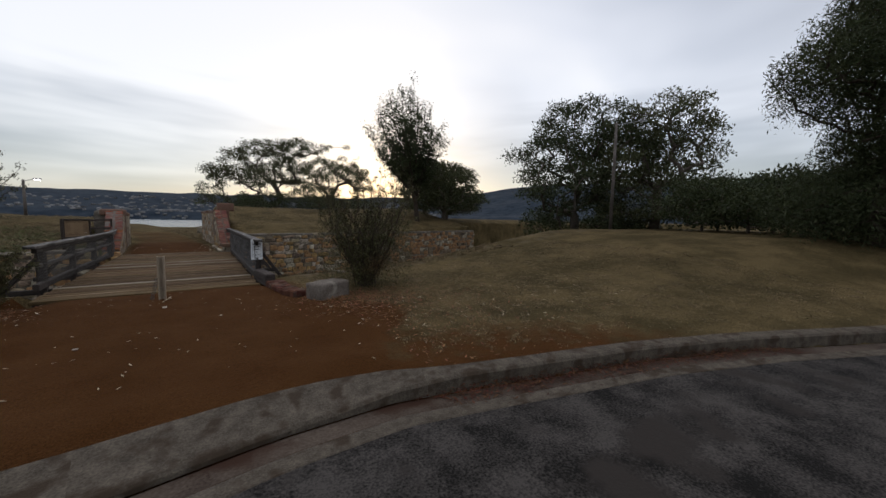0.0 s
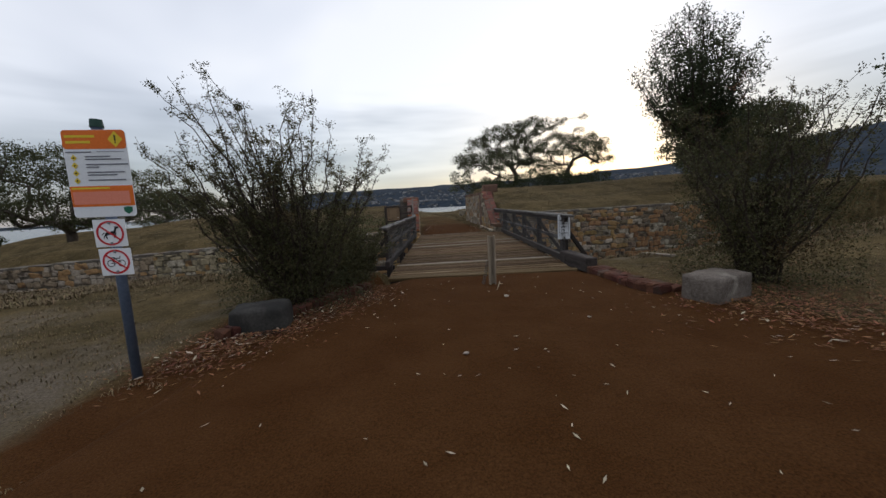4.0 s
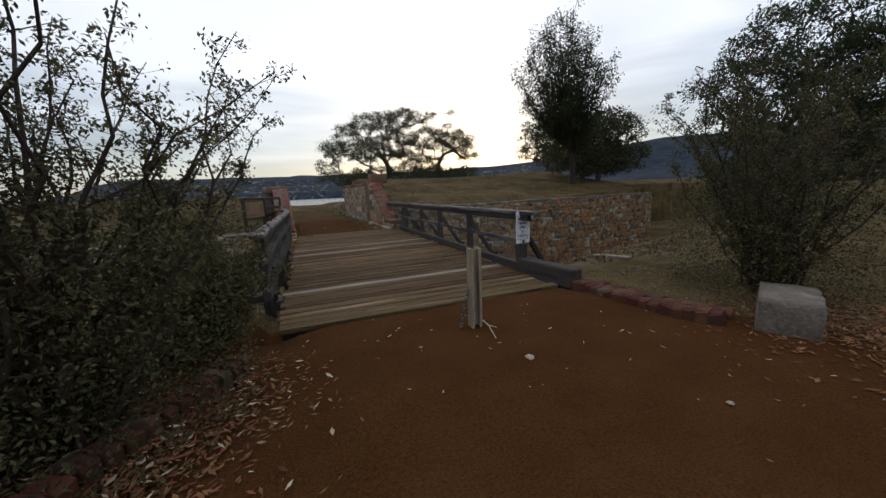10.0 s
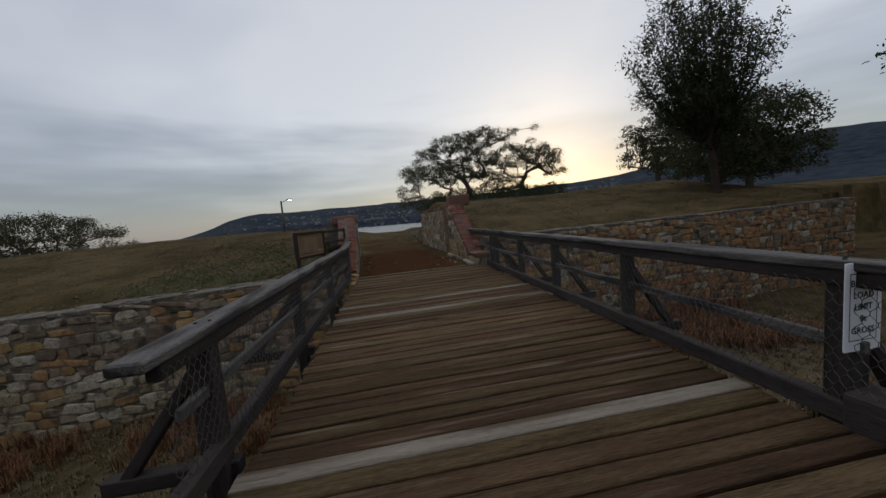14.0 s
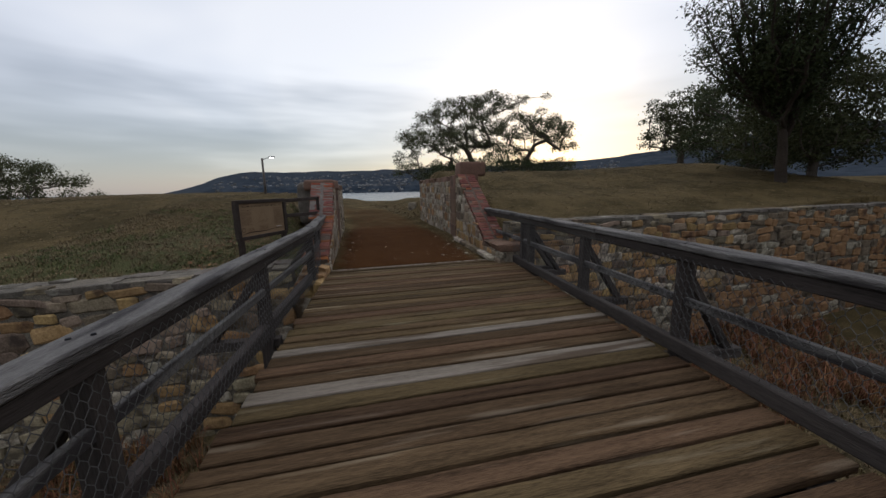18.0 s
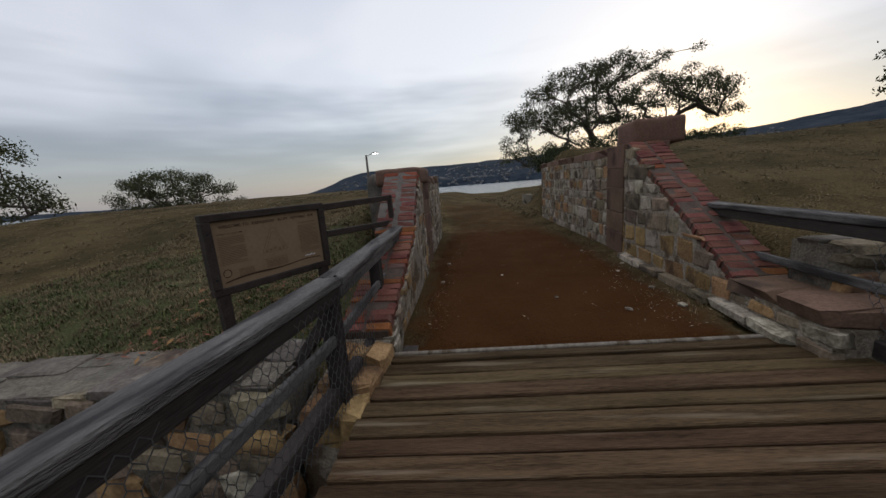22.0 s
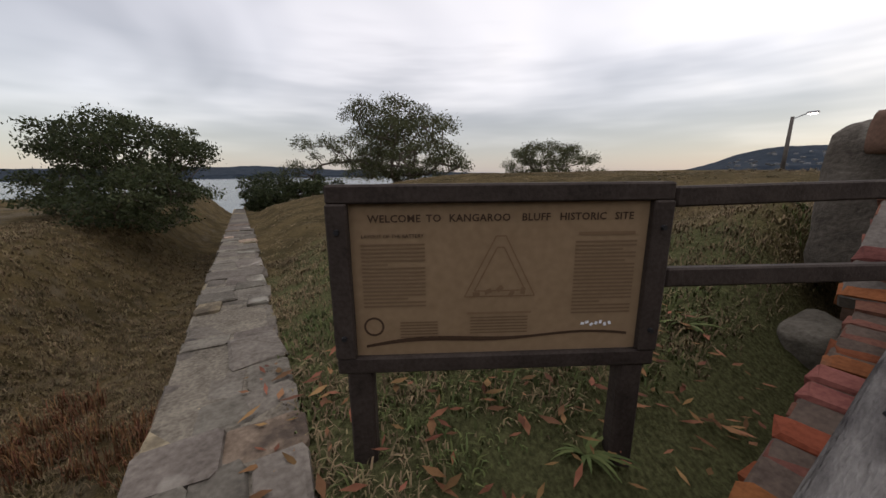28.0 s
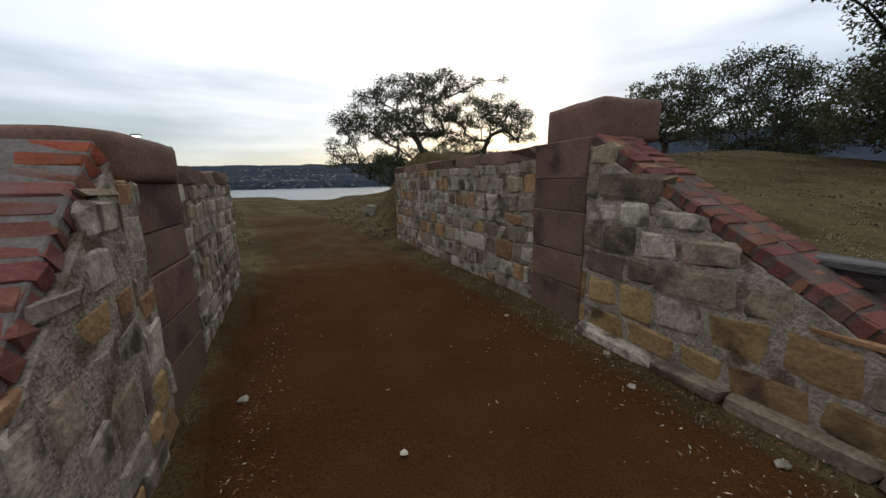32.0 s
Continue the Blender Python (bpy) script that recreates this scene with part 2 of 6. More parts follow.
M["concrete"] = material("old_concrete", (0.030, 0.024, 0.017), (0.106, 0.088, 0.068), 7, 60, 0.92, 1.0, c3=(0.038, 0.027, 0.018), c3_at=0.58, bump_dist=0.03)
M["gutter"] = material("dirty_gutter_concrete", (0.022, 0.013, 0.009), (0.085, 0.066, 0.05), 2.0, 40, 0.9, 0.6, c3=(0.03, 0.015, 0.009), c3_at=0.52)
M["asphalt"] = material("asphalt", (0.008, 0.0072, 0.0066), (0.052, 0.046, 0.041), 2.2, 48, 0.95, 1.0, bump_dist=0.02, c3=(0.026, 0.022, 0.019), spec=0.08, span=(0.42, 0.60))
M["bark"] = material("grey_bark", (0.04, 0.032, 0.026), (0.13, 0.105, 0.085), 3, 20, 0.9, 0.9, stretch=(6, 6, 1))
M["twig"] = material("dark_twigs", (0.02, 0.015, 0.012), (0.06, 0.045, 0.034), 3, 20, 0.9, 0.3)
M["leaf_gum"] = material("gum_leaves", (0.030, 0.036, 0.016), (0.085, 0.088, 0.040), 0.5, 6, 0.6, 0, vary=0.4, island=True)
M["leaf_dark"] = material("dark_leaves", (0.022, 0.030, 0.014), (0.062, 0.072, 0.032), 0.5, 6, 0.6, 0, vary=0.4, island=True)
M["leaf_bush"] = material("bush_leaves", (0.036, 0.040, 0.019), (0.100, 0.088, 0.040), 0.8, 6, 0.65, 0, vary=0.5, island=True, c3=(0.10, 0.052, 0.026), c3_at=0.66)


def leafy(key, share=0.35):
    """Let part of the light through the leaves of a material."""
    nt = M[key].node_tree
    b, out = nt.nodes["Principled BSDF"], nt.nodes["Material Output"]
    tr, mx = nt.nodes.new("ShaderNodeBsdfTranslucent"), nt.nodes.new("ShaderNodeMixShader")
    nt.links.new(b.inputs["Base Color"].links[0].from_socket, tr.inputs["Color"])
    mx.inputs["Fac"].default_value = share
    nt.links.new(b.outputs[0], mx.inputs[1])
    nt.links.new(tr.outputs[0], mx.inputs[2])
    nt.links.new(mx.outputs[0], out.inputs["Surface"])


for key in ("leaf_gum", "leaf_dark", "leaf_bush"):
    leafy(key)
M["litter"] = material("dry_leaf_litter", (0.065, 0.025, 0.011), (0.20, 0.10, 0.048), 2, 10, 0.85, 0, vary=0.5, island=True)
# gutter leaves: wet, and coloured darker for the shade under the kerb
M["litter_wet_shaded"] = material("wet_shaded_leaves", (0.022, 0.008, 0.004), (0.085, 0.034, 0.016), 2, 10, 0.7, 0, vary=0.5, island=True)
M["litter_pale"] = material("pale_dry_leaves", (0.22, 0.17, 0.115), (0.42, 0.36, 0.27), 2, 10, 0.85, 0, vary=0.4, island=True)
M["grass_dry"] = material("dry_grass_blades", (0.065, 0.048, 0.026), (0.19, 0.142, 0.078), 0.6, 4, 0.85, 0, vary=0.4, island=True)
M["grass_green"] = material("green_grass_blades", (0.045, 0.056, 0.018), (0.10, 0.115, 0.04), 0.6, 4, 0.8, 0, vary=0.4, island=True)
M["white"] = material("white_sign_face", (0.60, 0.61, 0.62), (0.72, 0.73, 0.74), 3, 60, 0.45, 0.05)
M["orange"] = material("orange_sign_face", (0.60, 0.13, 0.02), (0.72, 0.17, 0.03), 3, 60, 0.4, 0)
M["salmon"] = material("faded_red_sign_panel", (0.62, 0.20, 0.13), (0.70, 0.25, 0.17), 3, 60, 0.4, 0)
M["yellow"] = material("yellow_sign_paint", (0.62, 0.45, 0.03), (0.70, 0.52, 0.05), 3, 60, 0.4, 0)
M["black"] = material("black_paint", (0.012, 0.012, 0.013), (0.025, 0.025, 0.026), 3, 60, 0.5, 0)
M["textgrey"] = material("grey_printing", (0.10, 0.10, 0.12), (0.16, 0.16, 0.18), 3, 60, 0.5, 0)
M["red"] = material("red_sign_paint", (0.42, 0.02, 0.025), (0.50, 0.035, 0.04), 3, 60, 0.4, 0)
M["signgreen"] = material("green_shield_paint", (0.02, 0.10, 0.06), (0.03, 0.14, 0.08), 3, 60, 0.4, 0)
M["pipe"] = material("blue_grey_galvanised_pipe", (0.07, 0.095, 0.14), (0.13, 0.16, 0.22), 2, 40, 0.45, 0.1, metal=0.4)
M["panel"] = material("tan_information_panel", (0.20, 0.135, 0.078), (0.255, 0.175, 0.105), 1.2, 30, 0.4, 0.02, c3=(0.225, 0.155, 0.092))
M["panel_ink"] = material("brown_printing", (0.045, 0.026, 0.016), (0.07, 0.042, 0.026), 2, 30, 0.5, 0)
M["panel_faint"] = material("faint_brown_printing", (0.135, 0.085, 0.048), (0.16, 0.105, 0.062), 2, 30, 0.5, 0)
M["panel_band"] = material("darker_tan_printing", (0.16, 0.10, 0.056), (0.185, 0.12, 0.07), 2, 30, 0.5, 0)
M["frame"] = material("dark_stained_frame_timber", (0.022, 0.016, 0.013), (0.055, 0.042, 0.035), 2, 20, 0.7, 0.5, stretch=(3, 3, 3))
M["bollard"] = material("pale_painted_bollard", (0.17, 0.13, 0.09), (0.33, 0.27, 0.20), 3, 30, 0.8, 0.5, stretch=(5, 5, 0.8))
M["post_green"] = material("dark_green_cap", (0.02, 0.045, 0.035), (0.035, 0.07, 0.055), 3, 30, 0.5, 0)
M["pole"] = material("weathered_pole", (0.06, 0.05, 0.045), (0.13, 0.115, 0.10), 2, 20, 0.85, 0.3)
M["lamp_metal"] = material("grey_lamp_metal", (0.18, 0.18, 0.19), (0.26, 0.26, 0.27), 3, 30, 0.5, 0, metal=0.5)
M["house"] = material("house_walls", (0.07, 0.07, 0.07), (0.20, 0.195, 0.19), 0.02, 0.2, 0.8, 0, vary=0.5, island=True)
lamp_glow = bpy.data.materials.new("lit_lamp_glass")
lamp_glow.use_nodes = True
lamp_glow.node_tree.nodes["Principled BSDF"].inputs["Emission Color"].default_value = (1.0, 0.97, 0.9, 1)
lamp_glow.node_tree.nodes["Principled BSDF"].inputs["Emission Strength"].default_value = 6.0
M["lamp_glow"] = lamp_glow


def water_material():
    mt = bpy.data.materials.new("river_water")
    mt.use_nodes = True
    nt = mt.node_tree
    b = nt.nodes["Principled BSDF"]
    b.inputs["Base Color"].default_value = (0.03, 0.05, 0.065, 1)
    b.inputs["Roughness"].default_value = 0.22
    tc = nt.nodes.new("ShaderNodeTexCoord")
    n1 = nt.nodes.new("ShaderNodeTexNoise")
    n1.inputs["Scale"].default_value, n1.inputs["Detail"].default_value = 0.12, 6
    nt.links.new(tc.outputs["Object"], n1.inputs["Vector"])
    bp = nt.nodes.new("ShaderNodeBump")
    bp.inputs["Strength"].default_value, bp.inputs["Distance"].default_value = 0.25, 1.0
    nt.links.new(n1.outputs["Fac"], bp.inputs["Height"])
    nt.links.new(bp.outputs[0], b.inputs["Normal"])
    return mt


M["water"] = water_material()


def ground_material():
    """Turf, dry grass, bare soil and far wooded land tinted blue for haze, by the masks of the plan and by noise."""
    mt = bpy.data.materials.new("turf_and_soil")
    mt.use_nodes = True
    nt = mt.node_tree
    n, l = nt.nodes.new, nt.links.new
    b = nt.nodes["Principled BSDF"]
    tc = n("ShaderNodeTexCoord")

    def noise_tex(scale, detail=6, rough=0.6):
        k = n("ShaderNodeTexNoise")
        k.inputs["Scale"].default_value, k.inputs["Detail"].default_value, k.inputs["Roughness"].default_value = scale, detail, rough
        l(tc.outputs["Object"], k.inputs["Vector"])
        return k.outputs["Fac"]

    def ramp(fac, c1, c2, a=0.35, z=0.65):
        k = n("ShaderNodeValToRGB")
        k.color_ramp.elements[0].position, k.color_ramp.elements[0].color = a, rgb(c1)
        k.color_ramp.elements[1].position, k.color_ramp.elements[1].color = z, rgb(c2)
        l(fac, k.inputs["Fac"])
        return k.outputs["Color"]

    def mask(name, edge=0.16, scale=1.6):
        k = n("ShaderNodeAttribute")
        k.attribute_name = name
        add = n("ShaderNodeMath")
        add.operation = "MULTIPLY_ADD"
        l(noise_tex(scale), add.inputs[0])
        add.inputs[1].default_value = 0.9
        l(k.outputs["Fac"], add.inputs[2])
        mr = n("ShaderNodeMapRange")
        mr.inputs["From Min"].default_value, mr.inputs["From Max"].default_value = 0.95 - edge, 0.95 + edge
        l(add.outputs[0], mr.inputs["Value"])
        return mr.outputs[0]

    def mix(f, a, bb):
        k = n("ShaderNodeMix")
        k.data_type = "RGBA"
        l(f, k.inputs["Factor"])
        l(a, k.inputs["A"])
        l(bb, k.inputs["B"])
        return k.outputs["Result"]
    fine = noise_tex(35, 5)
    patch = ramp(noise_tex(0.55, 8, 0.7), (0, 0, 0), (1, 1, 1), 0.40, 0.60)
    turf = mix(patch, ramp(fine, (0.024, 0.018, 0.008), (0.064, 0.049, 0.022)), ramp(fine, (0.050, 0.036, 0.016), (0.132, 0.096, 0.046)))
    green = ramp(fine, (0.036, 0.037, 0.016), (0.082, 0.082, 0.036))
    soil = mix(ramp(noise_tex(1.3, 6), (0, 0, 0), (1, 1, 1)), ramp(noise_tex(70, 7, 0.75), (0.021, 0.0084, 0.0028), (0.066, 0.0275, 0.0088)), ramp(noise_tex(70, 7, 0.75), (0.031, 0.0135, 0.0048), (0.084, 0.038, 0.0140)))
    pale = ramp(noise_tex(40, 6), (0.065, 0.052, 0.037), (0.15, 0.122, 0.088))
    # far woods: the blue of distance haze is put into the base colour
    hazy_wood = ramp(noise_tex(0.02, 8), (0.012, 0.018, 0.026), (0.032, 0.041, 0.052))
    col = mix(mask("green"), turf, green)
    col = mix(mask("pale"), col, pale)
    col = mix(mask("soil", 0.20, 2.6), col, soil)
    col = mix(mask("far", 0.3, 0.01), col, hazy_wood)
    l(col, b.inputs["Base Color"])
    b.inputs["Roughness"].default_value = 1.0
    b.inputs["Specular IOR Level"].default_value = 0.03
    bp = n("ShaderNodeBump")
    bp.inputs["Strength"].default_value, bp.inputs["Distance"].default_value = 0.9, 0.04
    l(noise_tex(22, 6), bp.inputs["Height"])
    l(bp.outputs[0], b.inputs["Normal"])
    return mt


M["ground"] = ground_material()


# ---- tools ----
def part(name, bm, mat, parent=None, label="", smooth=False):
    me = bpy.data.meshes.new(name)
    bm.to_mesh(me)
    bm.free()
    me.materials.append(M[mat])
    if smooth:
        me.polygons.foreach_set("use_smooth", [True] * len(me.polygons))
    ob = new(name, me)
    if parent is not None:
        ob.parent = parent
    if label:
        tagged(ob, label)
    return ob


def thing(name, label, category, at=(0, 0, 0), group="", kind="", m=None):
    ob = new(name)
    ob.empty_display_size = 0.1
    ob.matrix_basis = m if m is not None else Matrix.Translation(at)
    return tagged(ob, label, category, group, kind)


def mesh_from(name, verts, faces, mat, parent=None, label="", smooth=False):
    me = bpy.data.meshes.new(name)
    me.from_pydata(verts, [], faces)
    me.update()
    me.materials.append(M[mat])
    if smooth:
        me.polygons.foreach_set("use_smooth", [True] * len(me.polygons))
    ob = new(name, me)
    if parent is not None:
        ob.parent = parent
    if label:
        tagged(ob, label)
    return ob


def add_box(bm, c, s, m=None, bevel=0.0, jitter=0.0, rng=None):
    """A box of size s at c, with chamfered edges and slightly shaken corners."""
    r = bmesh.ops.create_cube(bm, size=1.0)
    vs = r["verts"]
    for v in vs:
        v.co = Vector((v.co.x * s[0], v.co.y * s[1], v.co.z * s[2]))
        if jitter and rng:
            v.co += Vector((rng.uniform(-jitter, jitter), rng.uniform(-jitter, jitter), rng.uniform(-jitter, jitter)))
    if bevel:
        es = list({e for v in vs for e in v.link_edges})
        out = bmesh.ops.bevel(bm, geom=es, offset=bevel, segments=1, affect="EDGES")
        vs = list({v for f in out["faces"] for v in f.verts} | {v for v in vs if v.is_valid})
    t = (m if m is not None else Matrix()) if c is None else Matrix.Translation(c) @ (m if m is not None else Matrix())
    for v in vs:
        v.co = t @ v.co
    return vs


def box(c, s, m=None, bevel=0.0, jitter=0.0, rng=None):
    bm = bmesh.new()
    add_box(bm, c, s, m, bevel, jitter, rng)
    return bm


def beam_matrix(a, b):
    """Pose with local y along a to b, at the middle."""
    a, b = Vector(a), Vector(b)
    d = (b - a).normalized()
    x = d.cross(Vector((0, 0, 1)))
    x = x.normalized() if x.length > 1e-4 else Vector((1, 0, 0))
    z = x.cross(d)
    mm = Matrix((x, d, z)).transposed().to_4x4()
    return Matrix.Translation((a + b) / 2) @ mm, (b - a).length


def beam(name, a, b, w, h, mat, parent, label="", bevel=0.008, cuts=0, wob=0.0, seed=0):
    """A timber from a to b, w wide and h high, its edges worn, as an object whose y runs along it."""
    mm, ln = beam_matrix(a, b)
    bm = box(None, (w, ln, h), None, bevel)
    if cuts:
        es = [e for e in bm.edges if abs(e.verts[0].co.y - e.verts[1].co.y) > ln * 0.5]
        bmesh.ops.subdivide_edges(bm, edges=es, cuts=cuts)
        rr = random.Random(seed)
        for v in bm.verts:
            q = noise.noise(Vector((v.co.x * 6 + seed, v.co.y * 1.3, v.co.z * 6)))
            v.co.z += wob * q
            v.co.x += wob * 0.6 * noise.noise(Vector((v.co.x * 6, v.co.y * 1.7 + seed, 3.3)))
    ob = part(name, bm, mat, None, label)
    if parent is not None:
        ob.parent = parent
        ob.matrix_parent_inverse = parent.matrix_basis.inverted()
    ob.matrix_basis = mm
    return ob


def under(ob, parent):
    """Parent ob, keeping its place in the world."""
    ob.parent = parent
    ob.matrix_parent_inverse = parent.matrix_basis.inverted()
    return ob


def sstep(e0, e1, x):
    t = np.clip((x - e0) / (e1 - e0), 0.0, 1.0)
    return t * t * (3 - 2 * t)


def wave_noise(x, y, f, seed=0.0):
    """Cheap smooth noise on arrays."""
    v = 0
    for i, (a, b, c) in enumerate(((1.0, 0.7, 0.3), (-0.6, 1.1, 1.7), (1.7, -0.4, 2.9), (0.5, 1.9, 4.1), (-1.4, -1.3, 5.3))):
        v = v + np.sin((a * x + b * y) * f + c + seed * (i + 1.3))
    return v / 5


# ---- plan ----
RAIL_L, RAIL_R = ((-1.16, 11.35), (-1.07, 19.4), (-1.36, 22.38)), ((3.31, 10.82), (3.32, 17.0), (3.26, 23.45))
DECK = (-0.90, 3.20, 10.1, 20.33)


def deck_skew(y):
    """Turn of the planks along the bridge, in radians: square at the road end, skewed at the fort."""
    return float(np.interp(y, (10.1, 12.0, 15.6, 20.4), (0.004, 0.035, 0.078, 0.088)))


SCARP_L = ((-1.45, 19.10), (-13.2, 18.50), (-30.0, 17.5))
SCARP_R = ((3.35, 20.55), (20.9, 22.0), (27.0, 33.0))
WATER = -21.0


def scarp_y(x):
    return np.where(x < 1.0, np.interp(x, (-30, -13.2, -1.45), (17.5, 18.5, 19.10)), np.interp(x, (3.35, 20.9, 27.0), (20.55, 22.0, 33.0)))


def kerb_y(x):
    """Line of the road's kerb: the road lies on its near side."""
    return np.interp(x, (-60, -8, 0.5, 2.4, 3.56, 4.43, 5.5, 7.0, 9.0, 12.0, 20, 60), (0.0, 1.6, 2.85, 3.05, 3.02, 2.80, 2.50, 2.08, 1.32, -0.1, -4.7, -30))


def height(x, y):
    """Height of the ground over the plan, on arrays."""
    x, y = np.asarray(x, float), np.asarray(y, float)
    # near side: flat forecourt, lawn rising on one hand
    kd = y - kerb_y(x)
    back = sstep(0.3, 2.5, kd)
    near = (1.35 * sstep(6.5, 22, x) * sstep(0.3, 9, kd) + 0.03 * wave_noise(x, y, 1.1) * sstep(4.5, 7, np.abs(x - 1))) * back - 0.35 * sstep(-3, -14, x)
    near = near - 0.03 * (1 - back) - 0.26 * sstep(0.12, -0.05, kd) - 0.14 * sstep(4.4, 3.2, x) * sstep(0.5, 0.3, kd)
    # ditch
    edge = np.interp(x, (-30, -6, -1.6, 3.8, 6, 14, 25), (12.0, 12.0, 10.9, 10.9, 11.5, 12.5, 14))
    floor = -2.7 + 0.12 * wave_noise(x, y, 0.9, 2.0) - 0.5 * sstep(-4, -16, x)
    sl = sstep(0, 4.0, y - edge)
    z = near * (1 - sl) + floor * sl
    # fort side
    sy = scarp_y(x) + 0.35
    d = y - sy
    lip = np.interp(x, (-30, -13.2, -1.45), (-0.88, -0.10, 0.31))
    bank = 0.48 + 1.08 * sstep(1.5, 11, d) * sstep(-26, -17, x) - 0.5 * sstep(-5, -22, x) * sstep(4, 0, d) - 1.6 * sstep(-19, -33, x)
    bank = bank + 0.5 * np.exp(-((x + 2.5) ** 2 / 0.9 + (y - 24.4) ** 2 / 0.9))
    left = lip + (bank - lip) * sstep(0.34, 1.6, d)
    right = 0.78 + 0.5 * sstep(0.2, 3.5, d) + 1.35 * sstep(2, 12, d) + 0.5 * sstep(8, 22, x)
    cx = 0.75 - 0.07 * np.clip(y - 20, 0, 14)
    path = 0.03 + 0.22 * sstep(27, 40, y)
    open_hill = 0.20 + 0.10 * sstep(30, 42, y)
    wl = sstep(cx - 2.2, cx - 3.2, x)
    wr = sstep(cx + 2.3, cx + 3.3, x)
    fort = left * wl + right * wr + path * (1 - wl - wr)
    k = sstep(31.5, 39, y)
    hill = open_hill + 0.35 * sstep(-1.5, -4, x) + 1.0 * sstep(-6, -15, x) * sstep(-30, -17, x) + 0.25 * sstep(1.5, 3, x) + 1.5 * sstep(5, 14, x)
    fort = fort * (1 - k) + hill * k + 0.05 * wave_noise(x, y, 0.8, 5.0) * np.clip(wl + wr + k, 0, 1)
    z = np.where(d > 0, fort, z)
    # room for the deck, the tracks and the wall footings
    z = np.where((x > -1.25) & (x < 3.4) & (y > 10.05) & (y < 20.55), np.minimum(z, -0.35), z)
    z = z - 0.06 * sstep(-2.7, -2.2, x) * sstep(3.9, 3.3, x) * sstep(3.3, 3.7, y) * (y < 10.1) - 0.06 * sstep(2.3, 1.9, np.abs(x - cx)) * (y > 20.5) * sstep(31.4, 30.6, y)
    # the bluff falls to the river
    r = np.hypot(x - 1, y - 14)
    az = np.degrees(np.arctan2(x - 1, y - 14))
    edge_r = np.interp(az, (-180, -110, -80, -45, 0, 30, 50, 75, 110, 180), (200, 60, 46, 46, 40, 60, 120, 260, 320, 200))
    fall = sstep(0, 1, (r - edge_r) / 75.0)
    z = z * (1 - fall) - 40.0 * fall
    # far shore and hills
    shore = np.interp(az, (-180, -125, -100, -60, -35, -24, -10, 10, 30, 45, 60, 90, 180), (3000, 2600, 2400, 2600, 2350, 2150, 2100, 2100, 2000, 1700, 1500, 1300, 3000))
    t = (r - shore) / 1000.0
    el = np.interp(az, (-180, -120, -100, -92, -80, -60, -40, -30, -26, -19, -12, -6, 0, 8, 18, 26, 32, 36, 42, 47, 54, 62, 75, 90, 120, 180),
                   (60, 60, 70, 85, 60, 30, 10, 14, 62, 180, 165, 178, 190, 196, 205, 215, 230, 245, 270, 320, 350, 330, 310, 300, 180, 60))
    hills = -40 + 55 * sstep(0, 0.2, t) * np.clip(el / 90, 0, 1.1) + (el + 20 - 20) * sstep(0.1, 2.1, t) + 14 * wave_noise(x, y, 0.006, 1.0) * sstep(0.1, 0.6, t) * np.clip(el / 110, 0, 1.5) + 5 * wave_noise(x, y, 0.03, 3.0) * sstep(0.05, 0.4, t)
    return np.where(r > 420, np.where(t > 0, np.maximum(hills, -40), -40.0), z)


def h1(x, y):
    return float(height(np.array([x]), np.array([y]))[0])


def paint(me, co):
    """Masks of bare soil, green turf, pale soil and far haze-blue woods over the plan, for the ground's material."""
    X, Y = co[:, 0], co[:, 1]
    r = np.hypot(X - 1, Y - 14)
    # bare red soil: forecourt, track through the fort's gate and beyond
    fore = sstep(-3.4, -2.4, X) * sstep(5.0, 3.3, X - np.interp(Y, (3, 4.2, 5.4, 6.2, 7.2, 8, 11), (0.0, 0.0, 1.0, 1.2, 0.4, 0.0, -0.4))) * sstep(2.5, 3.2, Y) * sstep(11.2, 10.6, Y)
    cx = np.where(Y < 31, 0.75 - 0.07 * np.clip(Y - 20, 0, 14), 0.0 - 0.22 * (Y - 31))
    track = (sstep(2.3, 1.0, np.abs(X - cx - 0.15)) * 0.9 + 0.1) * sstep(19.5, 20, Y) * (0.52 + 0.48 * sstep(30, 25, Y)) * sstep(46, 35, Y) * (np.abs(X - cx) < 2.6)
    worn = 0.72 * sstep(3.4, 0.4, Y - kerb_y(X)) * sstep(3.2, 4.2, X) * sstep(11, 6, X) * (Y < 8)
    soil = np.clip(np.maximum(np.maximum(fore, track), worn), 0, 1)
    green = 0.9 * np.exp(-((X + 2.5) ** 2 / 2.5 + (Y - 21.2) ** 2 / 3.5)) + 0.75 * np.exp(-((X + 3.5) ** 2 / 5 + (Y - 22.5) ** 2 / 6)) + 0.6 * np.exp(-((X + 6) ** 2 / 9 + (Y - 20.5) ** 2 / 3)) + 0.25 * sstep(10, 16, X) * (Y < 9)
    pale = (0.45 + 0.25 * wave_noise(X, Y, 0.9, 2.0)) * sstep(-2.2, -3.2, X) * sstep(11.0, 8.5, Y) * sstep(3, 4, Y) + 0.35 * ((Y > 11) & (Y < 19)) + 0.3 * sstep(3.9, 4.6, X) * sstep(7.5, 8.5, Y) * sstep(11.6, 10.8, Y) * sstep(10, 7, X)
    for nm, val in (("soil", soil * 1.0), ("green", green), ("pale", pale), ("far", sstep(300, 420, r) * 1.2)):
        at = me.attributes.new(nm, "FLOAT", "POINT")
        at.data.foreach_set("value", val.astype(np.float32))


